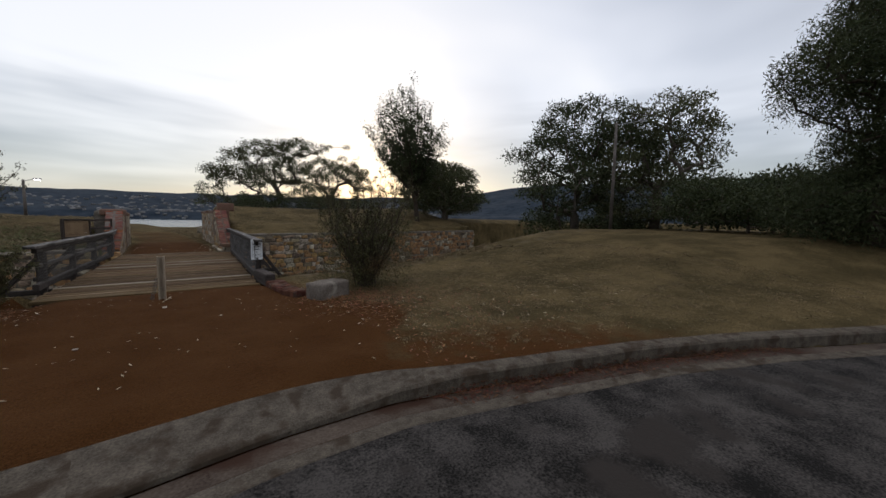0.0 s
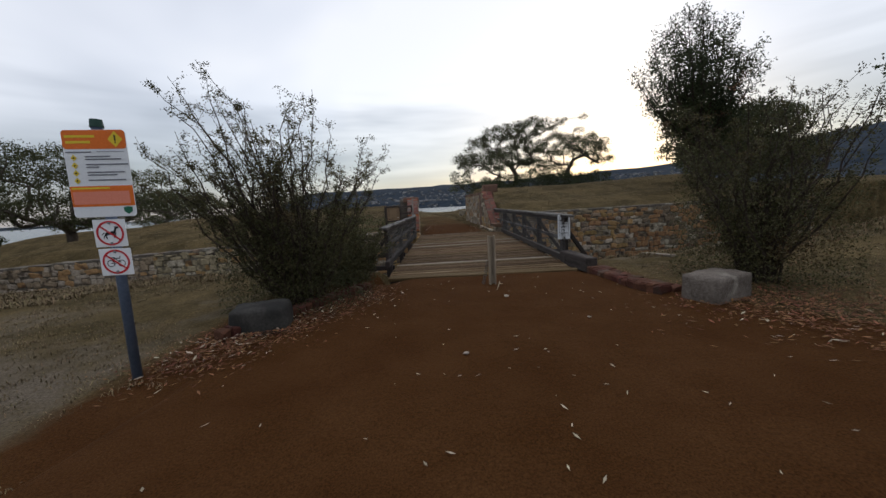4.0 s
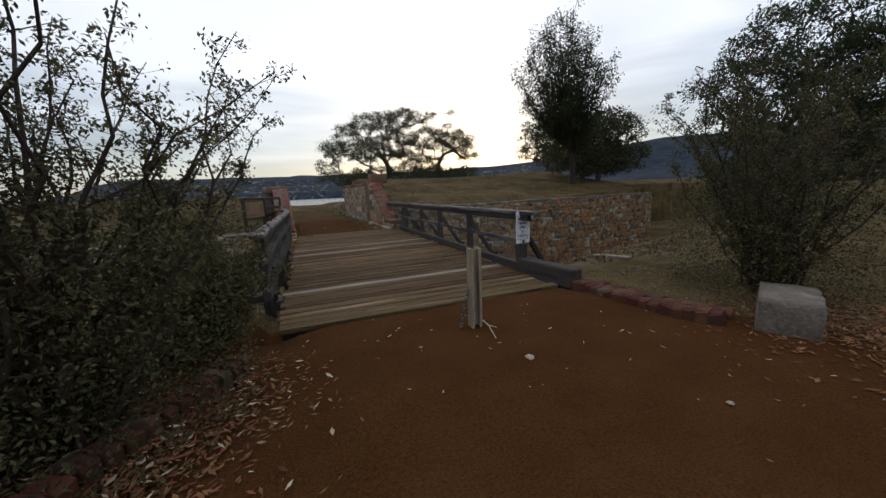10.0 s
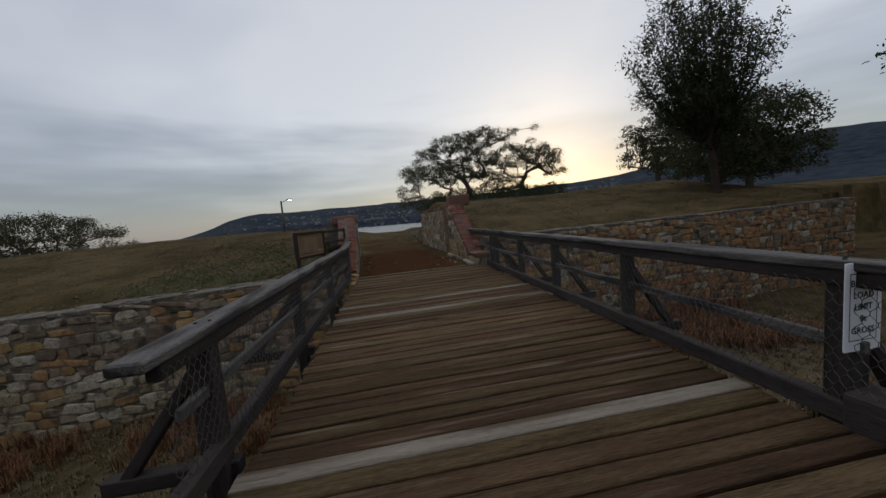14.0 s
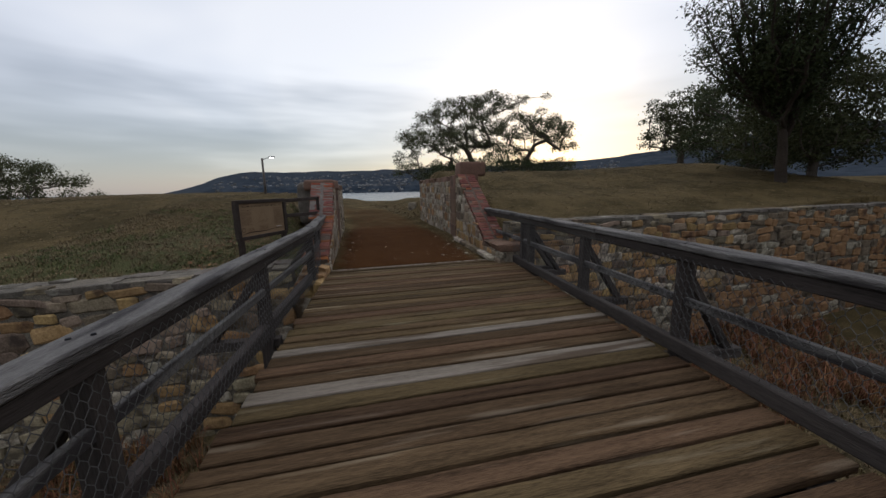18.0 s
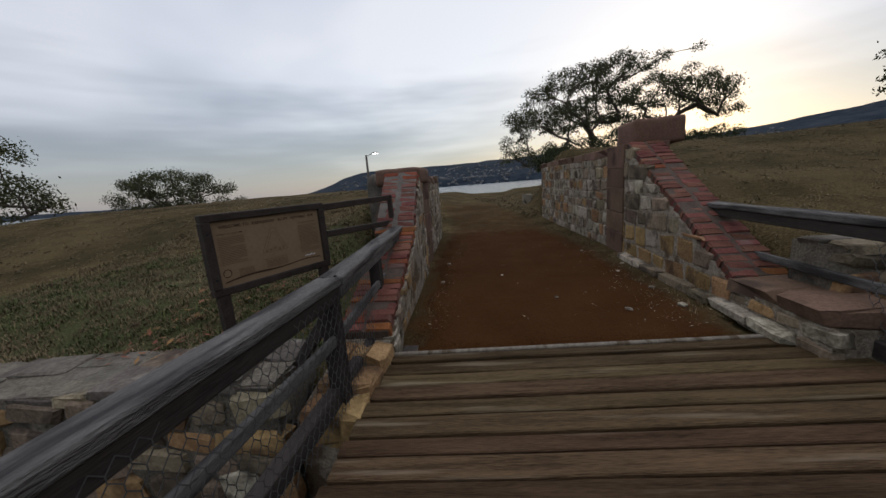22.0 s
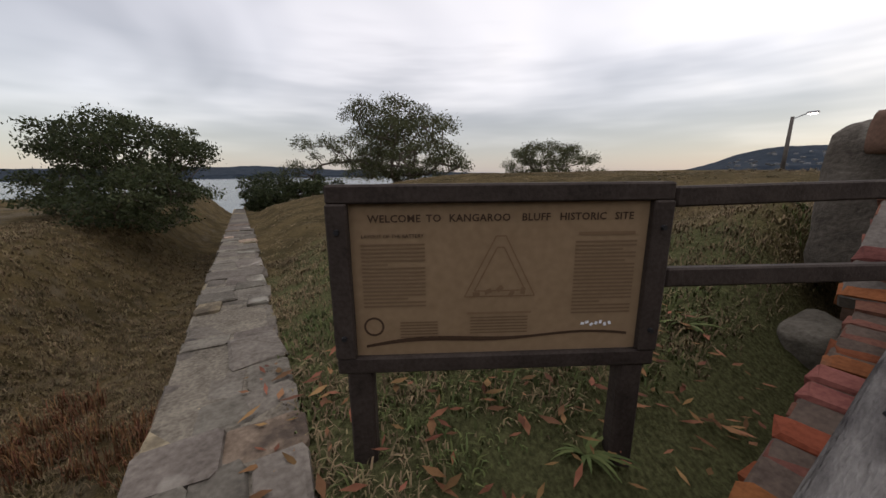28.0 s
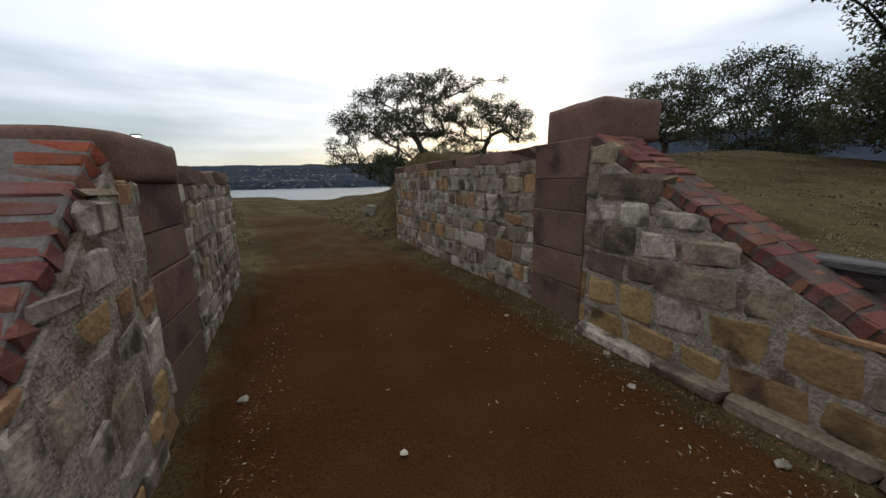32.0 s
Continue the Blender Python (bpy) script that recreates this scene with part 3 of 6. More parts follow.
def build_ground():
    na = 640
    rad = np.concatenate((np.arange(0.4, 9, 0.3), 9 * np.exp(np.arange(0, math.log(4700 / 9), 0.0262))))
    ang = np.linspace(0, 2 * math.pi, na, endpoint=False)
    rr, aa = np.meshgrid(rad, ang, indexing="ij")
    x, y = 1 + rr * np.sin(aa), 14 + rr * np.cos(aa)
    z = height(x, y)
    nr = len(rad)
    co = np.empty((nr * na + 1, 3))
    co[:-1, 0], co[:-1, 1], co[:-1, 2] = x.ravel(), y.ravel(), z.ravel()
    co[-1] = (1, 14, h1(1, 14))
    i, j = np.meshgrid(np.arange(nr - 1), np.arange(na), indexing="ij")
    j2 = (j + 1) % na
    quads = np.stack((i * na + j, i * na + j2, (i + 1) * na + j2, (i + 1) * na + j), -1).reshape(-1, 4)[:, ::-1]
    tris = [(nr * na, int(b), int(a)) for a, b in zip(range(na), list(range(1, na)) + [0])]
    me = bpy.data.meshes.new("ground")
    nq = len(quads)
    me.vertices.add(len(co))
    me.vertices.foreach_set("co", co.ravel())
    me.loops.add(nq * 4 + len(tris) * 3)
    me.loops.foreach_set("vertex_index", np.concatenate((quads.ravel(), np.array(tris).ravel())))
    me.polygons.add(nq + len(tris))
    me.polygons.foreach_set("loop_start", np.concatenate((np.arange(nq) * 4, nq * 4 + np.arange(len(tris)) * 3)))
    me.polygons.foreach_set("use_smooth", np.ones(nq + len(tris), bool))
    me.update(calc_edges=True)
    me.validate()
    paint(me, co)
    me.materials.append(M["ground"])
    return tagged(new("ground", me), "dry grass bluff with red soil tracks, ditch and far wooded hills tinted blue for haze", "ground", kind="structure")


ground = build_ground()


def track(name, xs, y0, y1, step, z0, rag, label, side_fn, front=0.0, tail=0.0):
    """A sheet of gravel over the ground, its margins dipping raggedly under the grass."""
    ys = np.arange(y0, y1 + 1e-6, step)
    u = np.linspace(0, 1, xs)
    X, Y = np.empty((len(ys), xs)), np.empty((len(ys), xs))
    for i, y in enumerate(ys):
        a, b = side_fn(y)
        X[i], Y[i] = a + (b - a) * u, y
    edge = np.minimum(u, 1 - u)[None, :] * (X[:, -1:] - X[:, :1])
    base = height(X, Y)
    z = z0(X, Y) + 0.010 * wave_noise(X, Y, 2.3) + 0.006 * wave_noise(X, Y, 7.0, 2.0)
    z = z - 0.13 * sstep(rag * (1.0 + 0.7 * wave_noise(X, Y, 3.1, 4.0)), 0.0, edge)
    if front:
        z = z - 0.10 * sstep(front * (1.0 + 0.6 * wave_noise(X, Y, 3.1, 6.0)), 0.0, Y - y0)
    if tail:
        z = z - 0.16 * sstep(y1 - tail * (1.0 + 0.5 * wave_noise(X, Y, 2.1, 3.0)), y1, Y)
    co = np.stack((X, Y, z), -1).reshape(-1, 3)
    i, j = np.meshgrid(np.arange(len(ys) - 1), np.arange(xs - 1), indexing="ij")
    q = np.stack((i * xs + j, i * xs + j + 1, (i + 1) * xs + j + 1, (i + 1) * xs + j), -1).reshape(-1, 4)
    ob = mesh_from(name, co.tolist(), q.tolist(), "ground", None, "", True)
    paint(ob.data, co)
    return tagged(ob, label, "path", kind="structure")


track("path", 60, 3.38, 10.05, 0.11, lambda x, y: 0.0 * x + 0.004, 0.5, "red-brown gravel forecourt strewn with dry leaves",
      lambda y: (float(np.interp(y, (3.3, 6.5, 8, 9, 10), (-2.9, -2.35, -1.7, -1.25, -1.0))), float(np.interp(y, (3.3, 4.2, 5.0, 5.6, 6.3, 7.2, 8, 9, 10), (4.5, 4.5, 5.0, 5.5, 5.4, 4.5, 4.0, 3.8, 3.6)))), 0.6)
track("path", 60, 19.95, 31.0, 0.07, lambda x, y: 0.012 + 0.20 * sstep(27, 40, y) - 0.09 * sstep(0.10, -0.02, y - 20.39 - 0.089 * (x - 1.15)), 0.5, "red-brown gravel track between the gate walls",
      lambda y: (float(np.interp(y, (20.3, 24.5, 28.2, 34), (-0.86, -1.3, -1.55, -2.2))), float(np.interp(y, (20.3, 20.9, 24, 31, 34), (3.1, 2.86, 2.7, 2.2, 1.2)))), tail=4.0)
water = mesh_from("water", [(-4700, -4700, WATER), (4700, -4700, WATER), (4700, 4700, WATER), (-4700, 4700, WATER)], [(0, 1, 2, 3)], "water")
tagged(water, "calm grey river under an overcast evening sky", "water", kind="structure")


# ---- road and kerb ----
def ribbon(name, line, prof, mat, parent=None, label=""):
    """Sweep a profile of (offset to the left, height) along a plan line of (x, y)."""
    verts, faces = [], []
    for i, p in enumerate(line):
        a = Vector(line[max(i - 1, 0)])
        b = Vector(line[min(i + 1, len(line) - 1)])
        d = (b - a).normalized()
        nrm = Vector((-d.y, d.x))
        for o, z in prof:
            verts.append((p[0] + nrm.x * o, p[1] + nrm.y * o, z))
    k = len(prof)
    for i in range(len(line) - 1):
        for j in range(k - 1):
            a = i * k + j
            faces.append((a, a + 1, a + k + 1, a + k))
    return mesh_from(name, verts, faces, mat, parent, label)


kx = np.concatenate((np.arange(-40, -2, 2.0), np.arange(-2, 16, 0.35), np.arange(16, 42, 2.0)))
kline = [(float(a), float(b)) for a, b in zip(kx, kerb_y(kx))]


def build_road():
    verts, faces = [], []
    cols = [0.49, 1.0, 2.0, 4.0, 8.0, 16.0]
    for x, y in kline:
        for c in cols:
            verts.append((x - c * 0.15, y - c, -0.165 + 0.02 * min(c, 4) - 0.0))
    k = len(cols)
    for i in range(len(kline) - 1):
        for j in range(k - 1):
            a = i * k + j
            faces.append((a, a + k, a + k + 1, a + 1)[::-1])
    return tagged(mesh_from("road", verts, faces, "asphalt"), "worn dark asphalt road with a pale concrete gutter", "road", kind="structure")


road = build_road()


def build_kerb():
    """Concrete kerb stones along the road, dropped flush at the forecourt, with a flat gutter strip in front."""
    kerb = thing("kerb", "old concrete kerb and gutter curving round the lawn", "kerb", kind="structure")
    g = ribbon("gutter", kline, [(-0.30, -0.150), (-0.28, -0.152), (-0.02, -0.175), (0.0, -0.19)], "gutter", kerb)
    ribbon("gutter_edge", kline, [(-0.50, -0.160), (-0.485, -0.146), (-0.31, -0.146), (-0.298, -0.165)], "concrete", kerb, "pale worn concrete strip of the gutter")
    step = 4
    drop = 1.0 - sstep(2.6, 4.6, kx)
    for i in range(0, len(kline) - 1, step):
        seg = list(range(i, min(i + step, len(kline) - 1) + 1))
        verts, faces = [], []
        for q in seg:
            a, b = Vector(kline[max(q - 1, 0)]), Vector(kline[min(q + 1, len(kline) - 1)])
            d = (b - a).normalized()
            nrm = Vector((-d.y, d.x))
            dr = float(drop[q])
            top = 0.035 - 0.13 * dr
            shrink = 0.004 if q in (seg[0], seg[-1]) else 0.0
            for o, z in ((-0.005, -0.17), (0.0, top - 0.035), (0.03, top - 0.006), (0.06, top - shrink), (0.24 + 0.30 * dr, top + 0.006 + 0.105 * dr - shrink), (0.27 + 0.32 * dr, -0.12)):
                verts.append((kline[q][0] + nrm.x * o, kline[q][1] + nrm.y * o, z))
        for q in range(len(seg) - 1):
            for j in range(5):
                a = q * 6 + j
                faces.append((a, a + 1, a + 7, a + 6))
        mesh_from("kerb_stone", verts, faces, "concrete", kerb)
    return kerb


build_kerb()


# ---- bridge ----
def build_bridge():
    br = thing("footbridge", "weathered timber plank bridge over a dry ditch", "bridge", (1.06, 15.1, 0))
    rng = random.Random(5)
    beam("end_sleeper", (DECK[0], DECK[3] - 0.15, -0.04), (DECK[1] - 0.1, DECK[3] + 0.205, -0.04), 0.055, 0.10, "deck_pale", br, "pale squared end sleeper", 0.01)
    y = DECK[2]
    i = 0
    pale_at = (11.82, 15.55, 16.45)
    meshes = {}
    while y < DECK[3] - 0.05:
        w = rng.choice((0.17, 0.19, 0.20, 0.22))
        if y + w > DECK[3]:
            w = DECK[3] - y
        gap = rng.uniform(0.016, 0.046)
        ln = DECK[1] - DECK[0] + rng.uniform(-0.04, 0.06)
        bm = box(None, (ln, w - gap, 0.07), None, 0.009)
        es = [e for e in bm.edges if abs(e.verts[0].co.x - e.verts[1].co.x) > ln * 0.5]
        bmesh.ops.subdivide_edges(bm, edges=es, cuts=9)
        for v in bm.verts:
            v.co.z += 0.006 * noise.noise(Vector((v.co.x * 1.1, i * 3.1, v.co.y * 9)))
            v.co.y += 0.007 * noise.noise(Vector((v.co.x * 1.6, i * 2.3 + (5 if v.co.y > 0 else 0), 1.0)))
        pale = any(abs(y - p) < 0.1 for p in pale_at)
        ob = part("plank", bm, "deck_pale" if pale else "deck", None, "pale grey replaced plank" if pale else "")
        ob.matrix_basis = pose((DECK[0] + DECK[1]) / 2 + rng.uniform(-0.02, 0.02), y + w / 2, -0.035 + rng.uniform(-0.006, 0.006), rng.uniform(-0.5, 0.5), 0, math.degrees(deck_skew(y)) + rng.uniform(-0.15, 0.15))
        under(ob, br)
        y += w
        i += 1
    for x in (-0.75, 0.5, 1.7, 2.9):
        beam("bearer", (x, DECK[2] + 0.1, -0.27), (x, DECK[3] + 0.2, -0.27), 0.25, 0.38, "timber", br)
    for yy in (13.2, 17.2):
        for x in (-0.6, 1.1, 2.7):
            beam("trestle_post", (x, yy, -2.9), (x, yy, -0.62), 0.26, 0.26, "timber", br)
        beam("crosshead", (-1.2, yy, -0.56), (3.35, yy, -0.56), 0.28, 0.2, "timber", br)
    return br


bridge = build_bridge()


def lerp(a, b, t):
    return a + (b - a) * t


def railing(line, posts, side, tops, label, far_half):
    """Timber railing with a flat cap, mid rail, kerb beam, posts, raking braces and wire netting."""
    (x0, y0), (x1, y1) = line[0], line[-1]
    rl = thing("bridge_railing", label, "railing", ((x0 + x1) / 2, (y0 + y1) / 2, 0), group="bridge railings")

    def px(y):
        return float(np.interp(y, [q[1] for q in line], [q[0] for q in line]))

    def tz(y):
        return lerp(tops[0], tops[1], (y - y0) / (y1 - y0))
    ymid = line[1][1]
    for a, b in ((y0, ymid - 0.003), (ymid + 0.003, y1)):
        beam("top_rail", (px(a), a, tz(a) - 0.035), (px(b), b, tz(b) - 0.035), 0.195, 0.07, "rail", rl, "silver-grey weathered flat top rail", 0.012, 24, 0.012, int(a * 7))
    for a, b in ((y0 + 0.35, ymid - 0.003), (ymid + 0.003, y1 - 0.1)):
        beam("mid_rail", (px(a), a, 0.56), (px(b), b, 0.56), 0.05, 0.085, "rail" if far_half else "timber", rl, "", 0.008, 20, 0.008, 3)
    beam("kerb_beam", (px(y0 + .1) - side * 0.03, y0 + 0.1, 0.085), (px(DECK[3]) - side * 0.03, DECK[3] + 0.05, 0.085), 0.11, 0.15, "timber", rl, "", 0.012, 20, 0.012, 9)
    for a, b in ((y0 + 0.15, ymid - 0.003), (ymid + 0.003, y1 - 0.2)):
        beam("under_rail", (px(a) - side * 0.03, a, tz(a) - 0.125), (px(b) - side * 0.03, b, tz(b) - 0.125), 0.085, 0.11, "rail" if a > 18 else "timber", rl, "", 0.01, 12, 0.008, 5)
    for py in posts:
        for o in (-0.035, 0.04):
            bm = bmesh.new()
            bmesh.ops.create_cone(bm, cap_ends=True, segments=10, radius1=0.013, radius2=0.010, depth=0.010)
            ob = part("bolt_head", bm, "black")
            ob.matrix_basis = Matrix.Translation((px(py) + o, py + o * 0.6, tz(py) + 0.004))
            under(ob, rl)
        wide = 0.16 if py == posts[0] else 0.13
        beam("post", (px(py) + side * 0.03, py, -0.5), (px(py) + side * 0.03, py, tz(py) - 0.072), wide, wide, "timber", rl, "", 0.01)
        if py < DECK[3]:
            beam("brace", (px(py) + side * 0.06, py + 0.04, tz(py) - 0.30), (px(py) + side * 0.72, py + 0.06, -0.12), 0.09, 0.09, "timber", rl)
            beam("brace_sill", (px(py) - side * 0.1, py + 0.06, -0.12), (px(py) + side * 0.85, py + 0.06, -0.12), 0.12, 0.12, "timber", rl)
    # hexagon wire netting on the inner side
    verts, faces = [], []

    def wire(a, b):
        a, b = Vector(a), Vector(b)
        d = (b - a).normalized()
        u = d.orthogonal().normalized() * 0.0027
        w = d.cross(u).normalized() * 0.0027
        k = len(verts)
        for p in (a, b):
            for q in (u, w * 0.87 - u * 0.5, -w * 0.87 - u * 0.5):
                verts.append(p + q)
        for q in range(3):
            faces.append((k + q, k + (q + 1) % 3, k + 3 + (q + 1) % 3, k + 3 + q))
    cell, hgt = 0.075, 0.065
    ye = min(y1 - 0.4, DECK[3] - 0.1)
    ny = int((ye - y0 - 0.15) / cell)
    nz = int((tz(y0) - 0.14) / hgt)
    for i in range(ny):
        for j in range(nz):
            ya = y0 + 0.15 + i * cell + (cell / 2 if j % 2 else 0)
            za = 0.03 + j * hgt
            xo = px(ya) - side * (0.075 + 0.01 * math.sin(ya * 3.1 + za * 5))
            s = noise.noise(Vector((ya * 2, za * 2, side))) * 0.012
            p0 = (xo, ya, za + s)
            p1 = (xo, ya, za + hgt * 0.4 + s)
            wire(p0, p1)
            wire(p1, (xo, ya + cell / 2, za + hgt + s))
            wire(p1, (xo, ya - cell / 2, za + hgt + s))
    net = mesh_from("wire_netting", verts, faces, "wire", None, "sagging galvanised hexagon wire netting")
    tagged(net, kind="stuff")
    under(net, rl)
    return rl


railing(RAIL_L, (12.1, 14.5, 16.9, 19.4, 20.9), -1, (1.05, 1.05), "weathered timber railing with wire netting, running onto a brick wing wall", True)
railing(RAIL_R, (11.3, 13.55, 15.6, 17.4, 19.35, 19.72), 1, (1.15, 1.13), "weathered timber railing with wire netting and a white load sign", True)


def text_mesh(name, body, size, mat, parent, m, align="CENTER", label="", spacing=1.0, bold=0.0):
    cu = bpy.data.curves.new(name, "FONT")
    cu.body, cu.size, cu.align_x, cu.align_y, cu.space_character, cu.offset, cu.resolution_u = body, size, align, "CENTER", spacing, bold, 2
    cu.extrude = 0.0006
    tmp = bpy.data.objects.new(name, cu)
    scene.collection.objects.link(tmp)
    dg = bpy.context.evaluated_depsgraph_get()
    me = bpy.data.meshes.new_from_object(tmp.evaluated_get(dg))
    bpy.data.objects.remove(tmp)
    me.materials.clear()
    me.materials.append(M[mat])
    ob = new(name, me)
    ob.matrix_basis = m
    if parent is not None:
        under(ob, parent)
    if label:
        tagged(ob, label)
    return ob


def plate(w, h, r, t, seg=5):
    """A thin plate in the xy plane with rounded corners, its front at z = 0."""
    bm = bmesh.new()
    ring = []
    for cx, cy, a0 in ((w / 2 - r, h / 2 - r, 0), (-w / 2 + r, h / 2 - r, 90), (-w / 2 + r, -h / 2 + r, 180), (w / 2 - r, -h / 2 + r, 270)):
        for i in range(seg + 1):
            a = radians(a0 + 90 * i / seg)
            ring.append(bm.verts.new((cx + r * math.cos(a), cy + r * math.sin(a), 0)))
    f = bm.faces.new(ring)
    ex = bmesh.ops.extrude_face_region(bm, geom=[f])
    for v in ex["geom"]:
        if isinstance(v, bmesh.types.BMVert):
            v.co.z -= t
    bmesh.ops.recalc_face_normals(bm, faces=bm.faces)
    return bm


def flat_ring(r0, r1, n=40):
    bm = bmesh.new()
    a = [bm.verts.new((r0 * math.cos(2 * math.pi * i / n), r0 * math.sin(2 * math.pi * i / n), 0)) for i in range(n)]
    b = [bm.verts.new((r1 * math.cos(2 * math.pi * i / n), r1 * math.sin(2 * math.pi * i / n), 0)) for i in range(n)]
    for i in range(n):
        bm.faces.new((a[i], b[i], b[(i + 1) % n], a[(i + 1) % n]))
    return bm


def quads_bm(rects, z=0.0):
    """Flat rectangles (x, y, width, height, turn in degrees) joined as one mesh in the xy plane."""
    bm = bmesh.new()
    for x, y, w, h, *r in rects:
        m = Matrix.Rotation(radians(r[0] if r else 0), 2)
        vs = []
        for sx, sy in ((-1, -1), (1, -1), (1, 1), (-1, 1)):
            p = m @ Vector((sx * w / 2, sy * h / 2))
            vs.append(bm.verts.new((x + p.x, y + p.y, z)))
        bm.faces.new(vs)
    return bm


def put(ob, parent, m):
    ob.matrix_basis = m
    return under(ob, parent)


# ---- load sign on the railing's end post ----
def load_sign():
    m = pose(3.30, 11.195, 0.84, 90, 0, 0)
    sg = thing("load_limit_sign", "white load limit sign screwed to the railing end post", "sign", m=m)
    put(part("face", plate(0.30, 0.60, 0.01, 0.006), "white"), sg, m)
    bm = quads_bm([(0, 0.225, 0.22, 0.006), (0, -0.225, 0.22, 0.006), (-0.11, 0, 0.006, 0.45), (0.11, 0, 0.006, 0.45)], 0.002)
    put(part("border", bm, "black"), sg, m)
    for i, s in enumerate(("BRIDGE", "LOAD", "LIMIT", "8t", "GROSS")):
        text_mesh("lettering", s, 0.062, "black", sg, m @ pose(0, 0.16 - 0.08 * i, 0.002), bold=0.001)
    return sg


load_sign()


# ---- bollard ----
def bollard():
    b = thing("bollard", "pale weathered folded steel bollard with an open top", "bollard", (1.25, 9.20, 0))
    for s in (-1, 1):
        part("flange", box((s * 0.055, 0, 0.40), (0.016, 0.125, 1.06), None, 0.004), "bollard", b)
        part("lip", box((s * 0.040, -0.058, 0.40), (0.014, 0.010, 1.056), None, 0.002), "bollard", b)
    part("web", box((0, 0.02, 0.39), (0.094, 0.014, 1.04), None, 0.003), "bollard", b)
    bm = bmesh.new()
    for i in range(8):
        mm = pose(-0.085 - 0.012 * i, 0.02 * (i % 2), 0.42 - 0.055 * i, 0, 90 if i % 2 else 0, 30)
        vs = []
        for a in range(10):
            for c in range(5):
                t, u = 2 * math.pi * a / 10, 2 * math.pi * c / 5
                p = Vector(((0.024 + 0.006 * math.cos(u)) * math.cos(t), 0.006 * math.sin(u), (0.036 + 0.006 * math.cos(u)) * math.sin(t)))
                vs.append(bm.verts.new(mm @ p))
        for a in range(10):
            for c in range(5):
                bm.faces.new((vs[a * 5 + c], vs[a * 5 + (c + 1) % 5], vs[((a + 1) % 10) * 5 + (c + 1) % 5], vs[((a + 1) % 10) * 5 + c]))
    part("chain", bm, "wire", b, "short rusty hanging chain")
    return b


bollard()


# ---- welcome board and its fence ----
BTL, BTR, FTR = Vector((-2.53, 19.87)), Vector((-1.955, 21.136)), Vector((-1.47, 22.53))


def info_board():
    ax = (BTR - BTL).normalized()
    mid = (BTL + BTR) / 2
    ln = (BTR - BTL).length
    top = 1.55
    # local frame: x along the board, y up, z towards the reader
    m = Matrix(((ax.x, 0, ax.y, mid.x), (ax.y, 0, -ax.x, mid.y), (0, 1, 0, 1.18), (0, 0, 0, 1)))
    ib = thing("information_board", "framed tan welcome board on two dark timber posts beside the path", "sign", m=m)

    def bx(name, c, s, mat, bev=0.008, label="", parent=ib):
        o = part(name, box(c, s, None, bev), mat, None, label)
        return put(o, ib, m)
    w, hh = ln, 0.78
    bx("top_frame", (0, 0.345, 0), (w, 0.075, 0.09), "frame")
    bx("bottom_frame", (0, -0.385, 0), (w, 0.075, 0.085), "frame")
    for s in (-1, 1):
        bx("side_frame", (s * (w / 2 - 0.04), -0.02, 0.001), (0.085, 0.66, 0.10), "frame")
        bx("leg", (s * (w / 2 - 0.09), -0.70, -0.01), (0.11, 0.62, 0.085), "frame", 0.01)
        for yy in (0.2, -0.25):
            bm = bmesh.new()
            bmesh.ops.create_cone(bm, cap_ends=True, segments=10, radius1=0.012, radius2=0.010, depth=0.012)
            put(part("bolt_head", bm, "black"), ib, m @ pose(s * (w / 2 - 0.04), yy, 0.057))
    pan = put(part("panel", box((0, -0.02, 0), (w - 0.16, 0.66, 0.03), None, 0.002), "panel", None, "faded tan printed panel"), ib, m)
    z = 0.0172
    pw = w - 0.16
    words = (("WELCOME", -0.352), ("TO", -0.224), ("KANGAROO", -0.072), ("BLUFF", 0.115), ("HISTORIC", 0.273), ("SITE", 0.413))
    for wd, k in words:
        text_mesh("title", wd, 0.042, "panel_ink", ib, m @ pose(k * pw, 0.245, z), spacing=1.06, bold=0.0008)
    text_mesh("column_heading", "LAYOUT OF THE BATTERY", 0.021, "panel_ink", ib, m @ pose(-0.36 * pw, 0.175, z))
    for r in ((0.36 * pw, 0.175, 0.24, 0.014), (0.0, -0.165, 0.28, 0.010)):
        put(part("column_heading", quads_bm([r], z), "panel_band"), ib, m)
    rr = random.Random(3)
    for c, n, y0 in ((-0.36, 17, 0.14), (0.36, 20, 0.14)):
        rows = []
        for i in range(n):
            ww = 0.26 * (1 if rr.random() > 0.2 else rr.uniform(0.4, 0.9))
            rows.append((c * pw - (0.26 - ww) / 2, y0 - i * 0.0165, ww, 0.008))
        put(part("text_block", quads_bm(rows, z), "panel_faint"), ib, m)
    put(part("text_block", quads_bm([(0.0, -0.185 - i * 0.014, 0.25, 0.007) for i in range(6)], z), "panel_faint"), ib, m)
    put(part("text_block", quads_bm([(-0.28 * pw, -0.20 - i * 0.0135, 0.16, 0.007) for i in range(6)], z), "panel_faint"), ib, m)
    tri = []
    pts = [(-0.15, -0.09), (0.15, -0.09), (0.02, 0.17), (-0.02, 0.17)]
    for k in (1.0, 0.72):
        for i in range(4):
            a, b = Vector(pts[i]) * k, Vector(pts[(i + 1) % 4]) * k
            d = b - a
            tri.append(((a.x + b.x) / 2, (a.y + b.y) / 2 + 0.0, d.length, 0.006, math.degrees(math.atan2(d.y, d.x))))
    for i in range(5):
        tri.append((-0.1 + 0.05 * i, -0.08 + 0.012 * (i % 3), 0.03, 0.02, 20 * i))
    put(part("site_plan", quads_bm(tri, z), "panel_band"), ib, m)
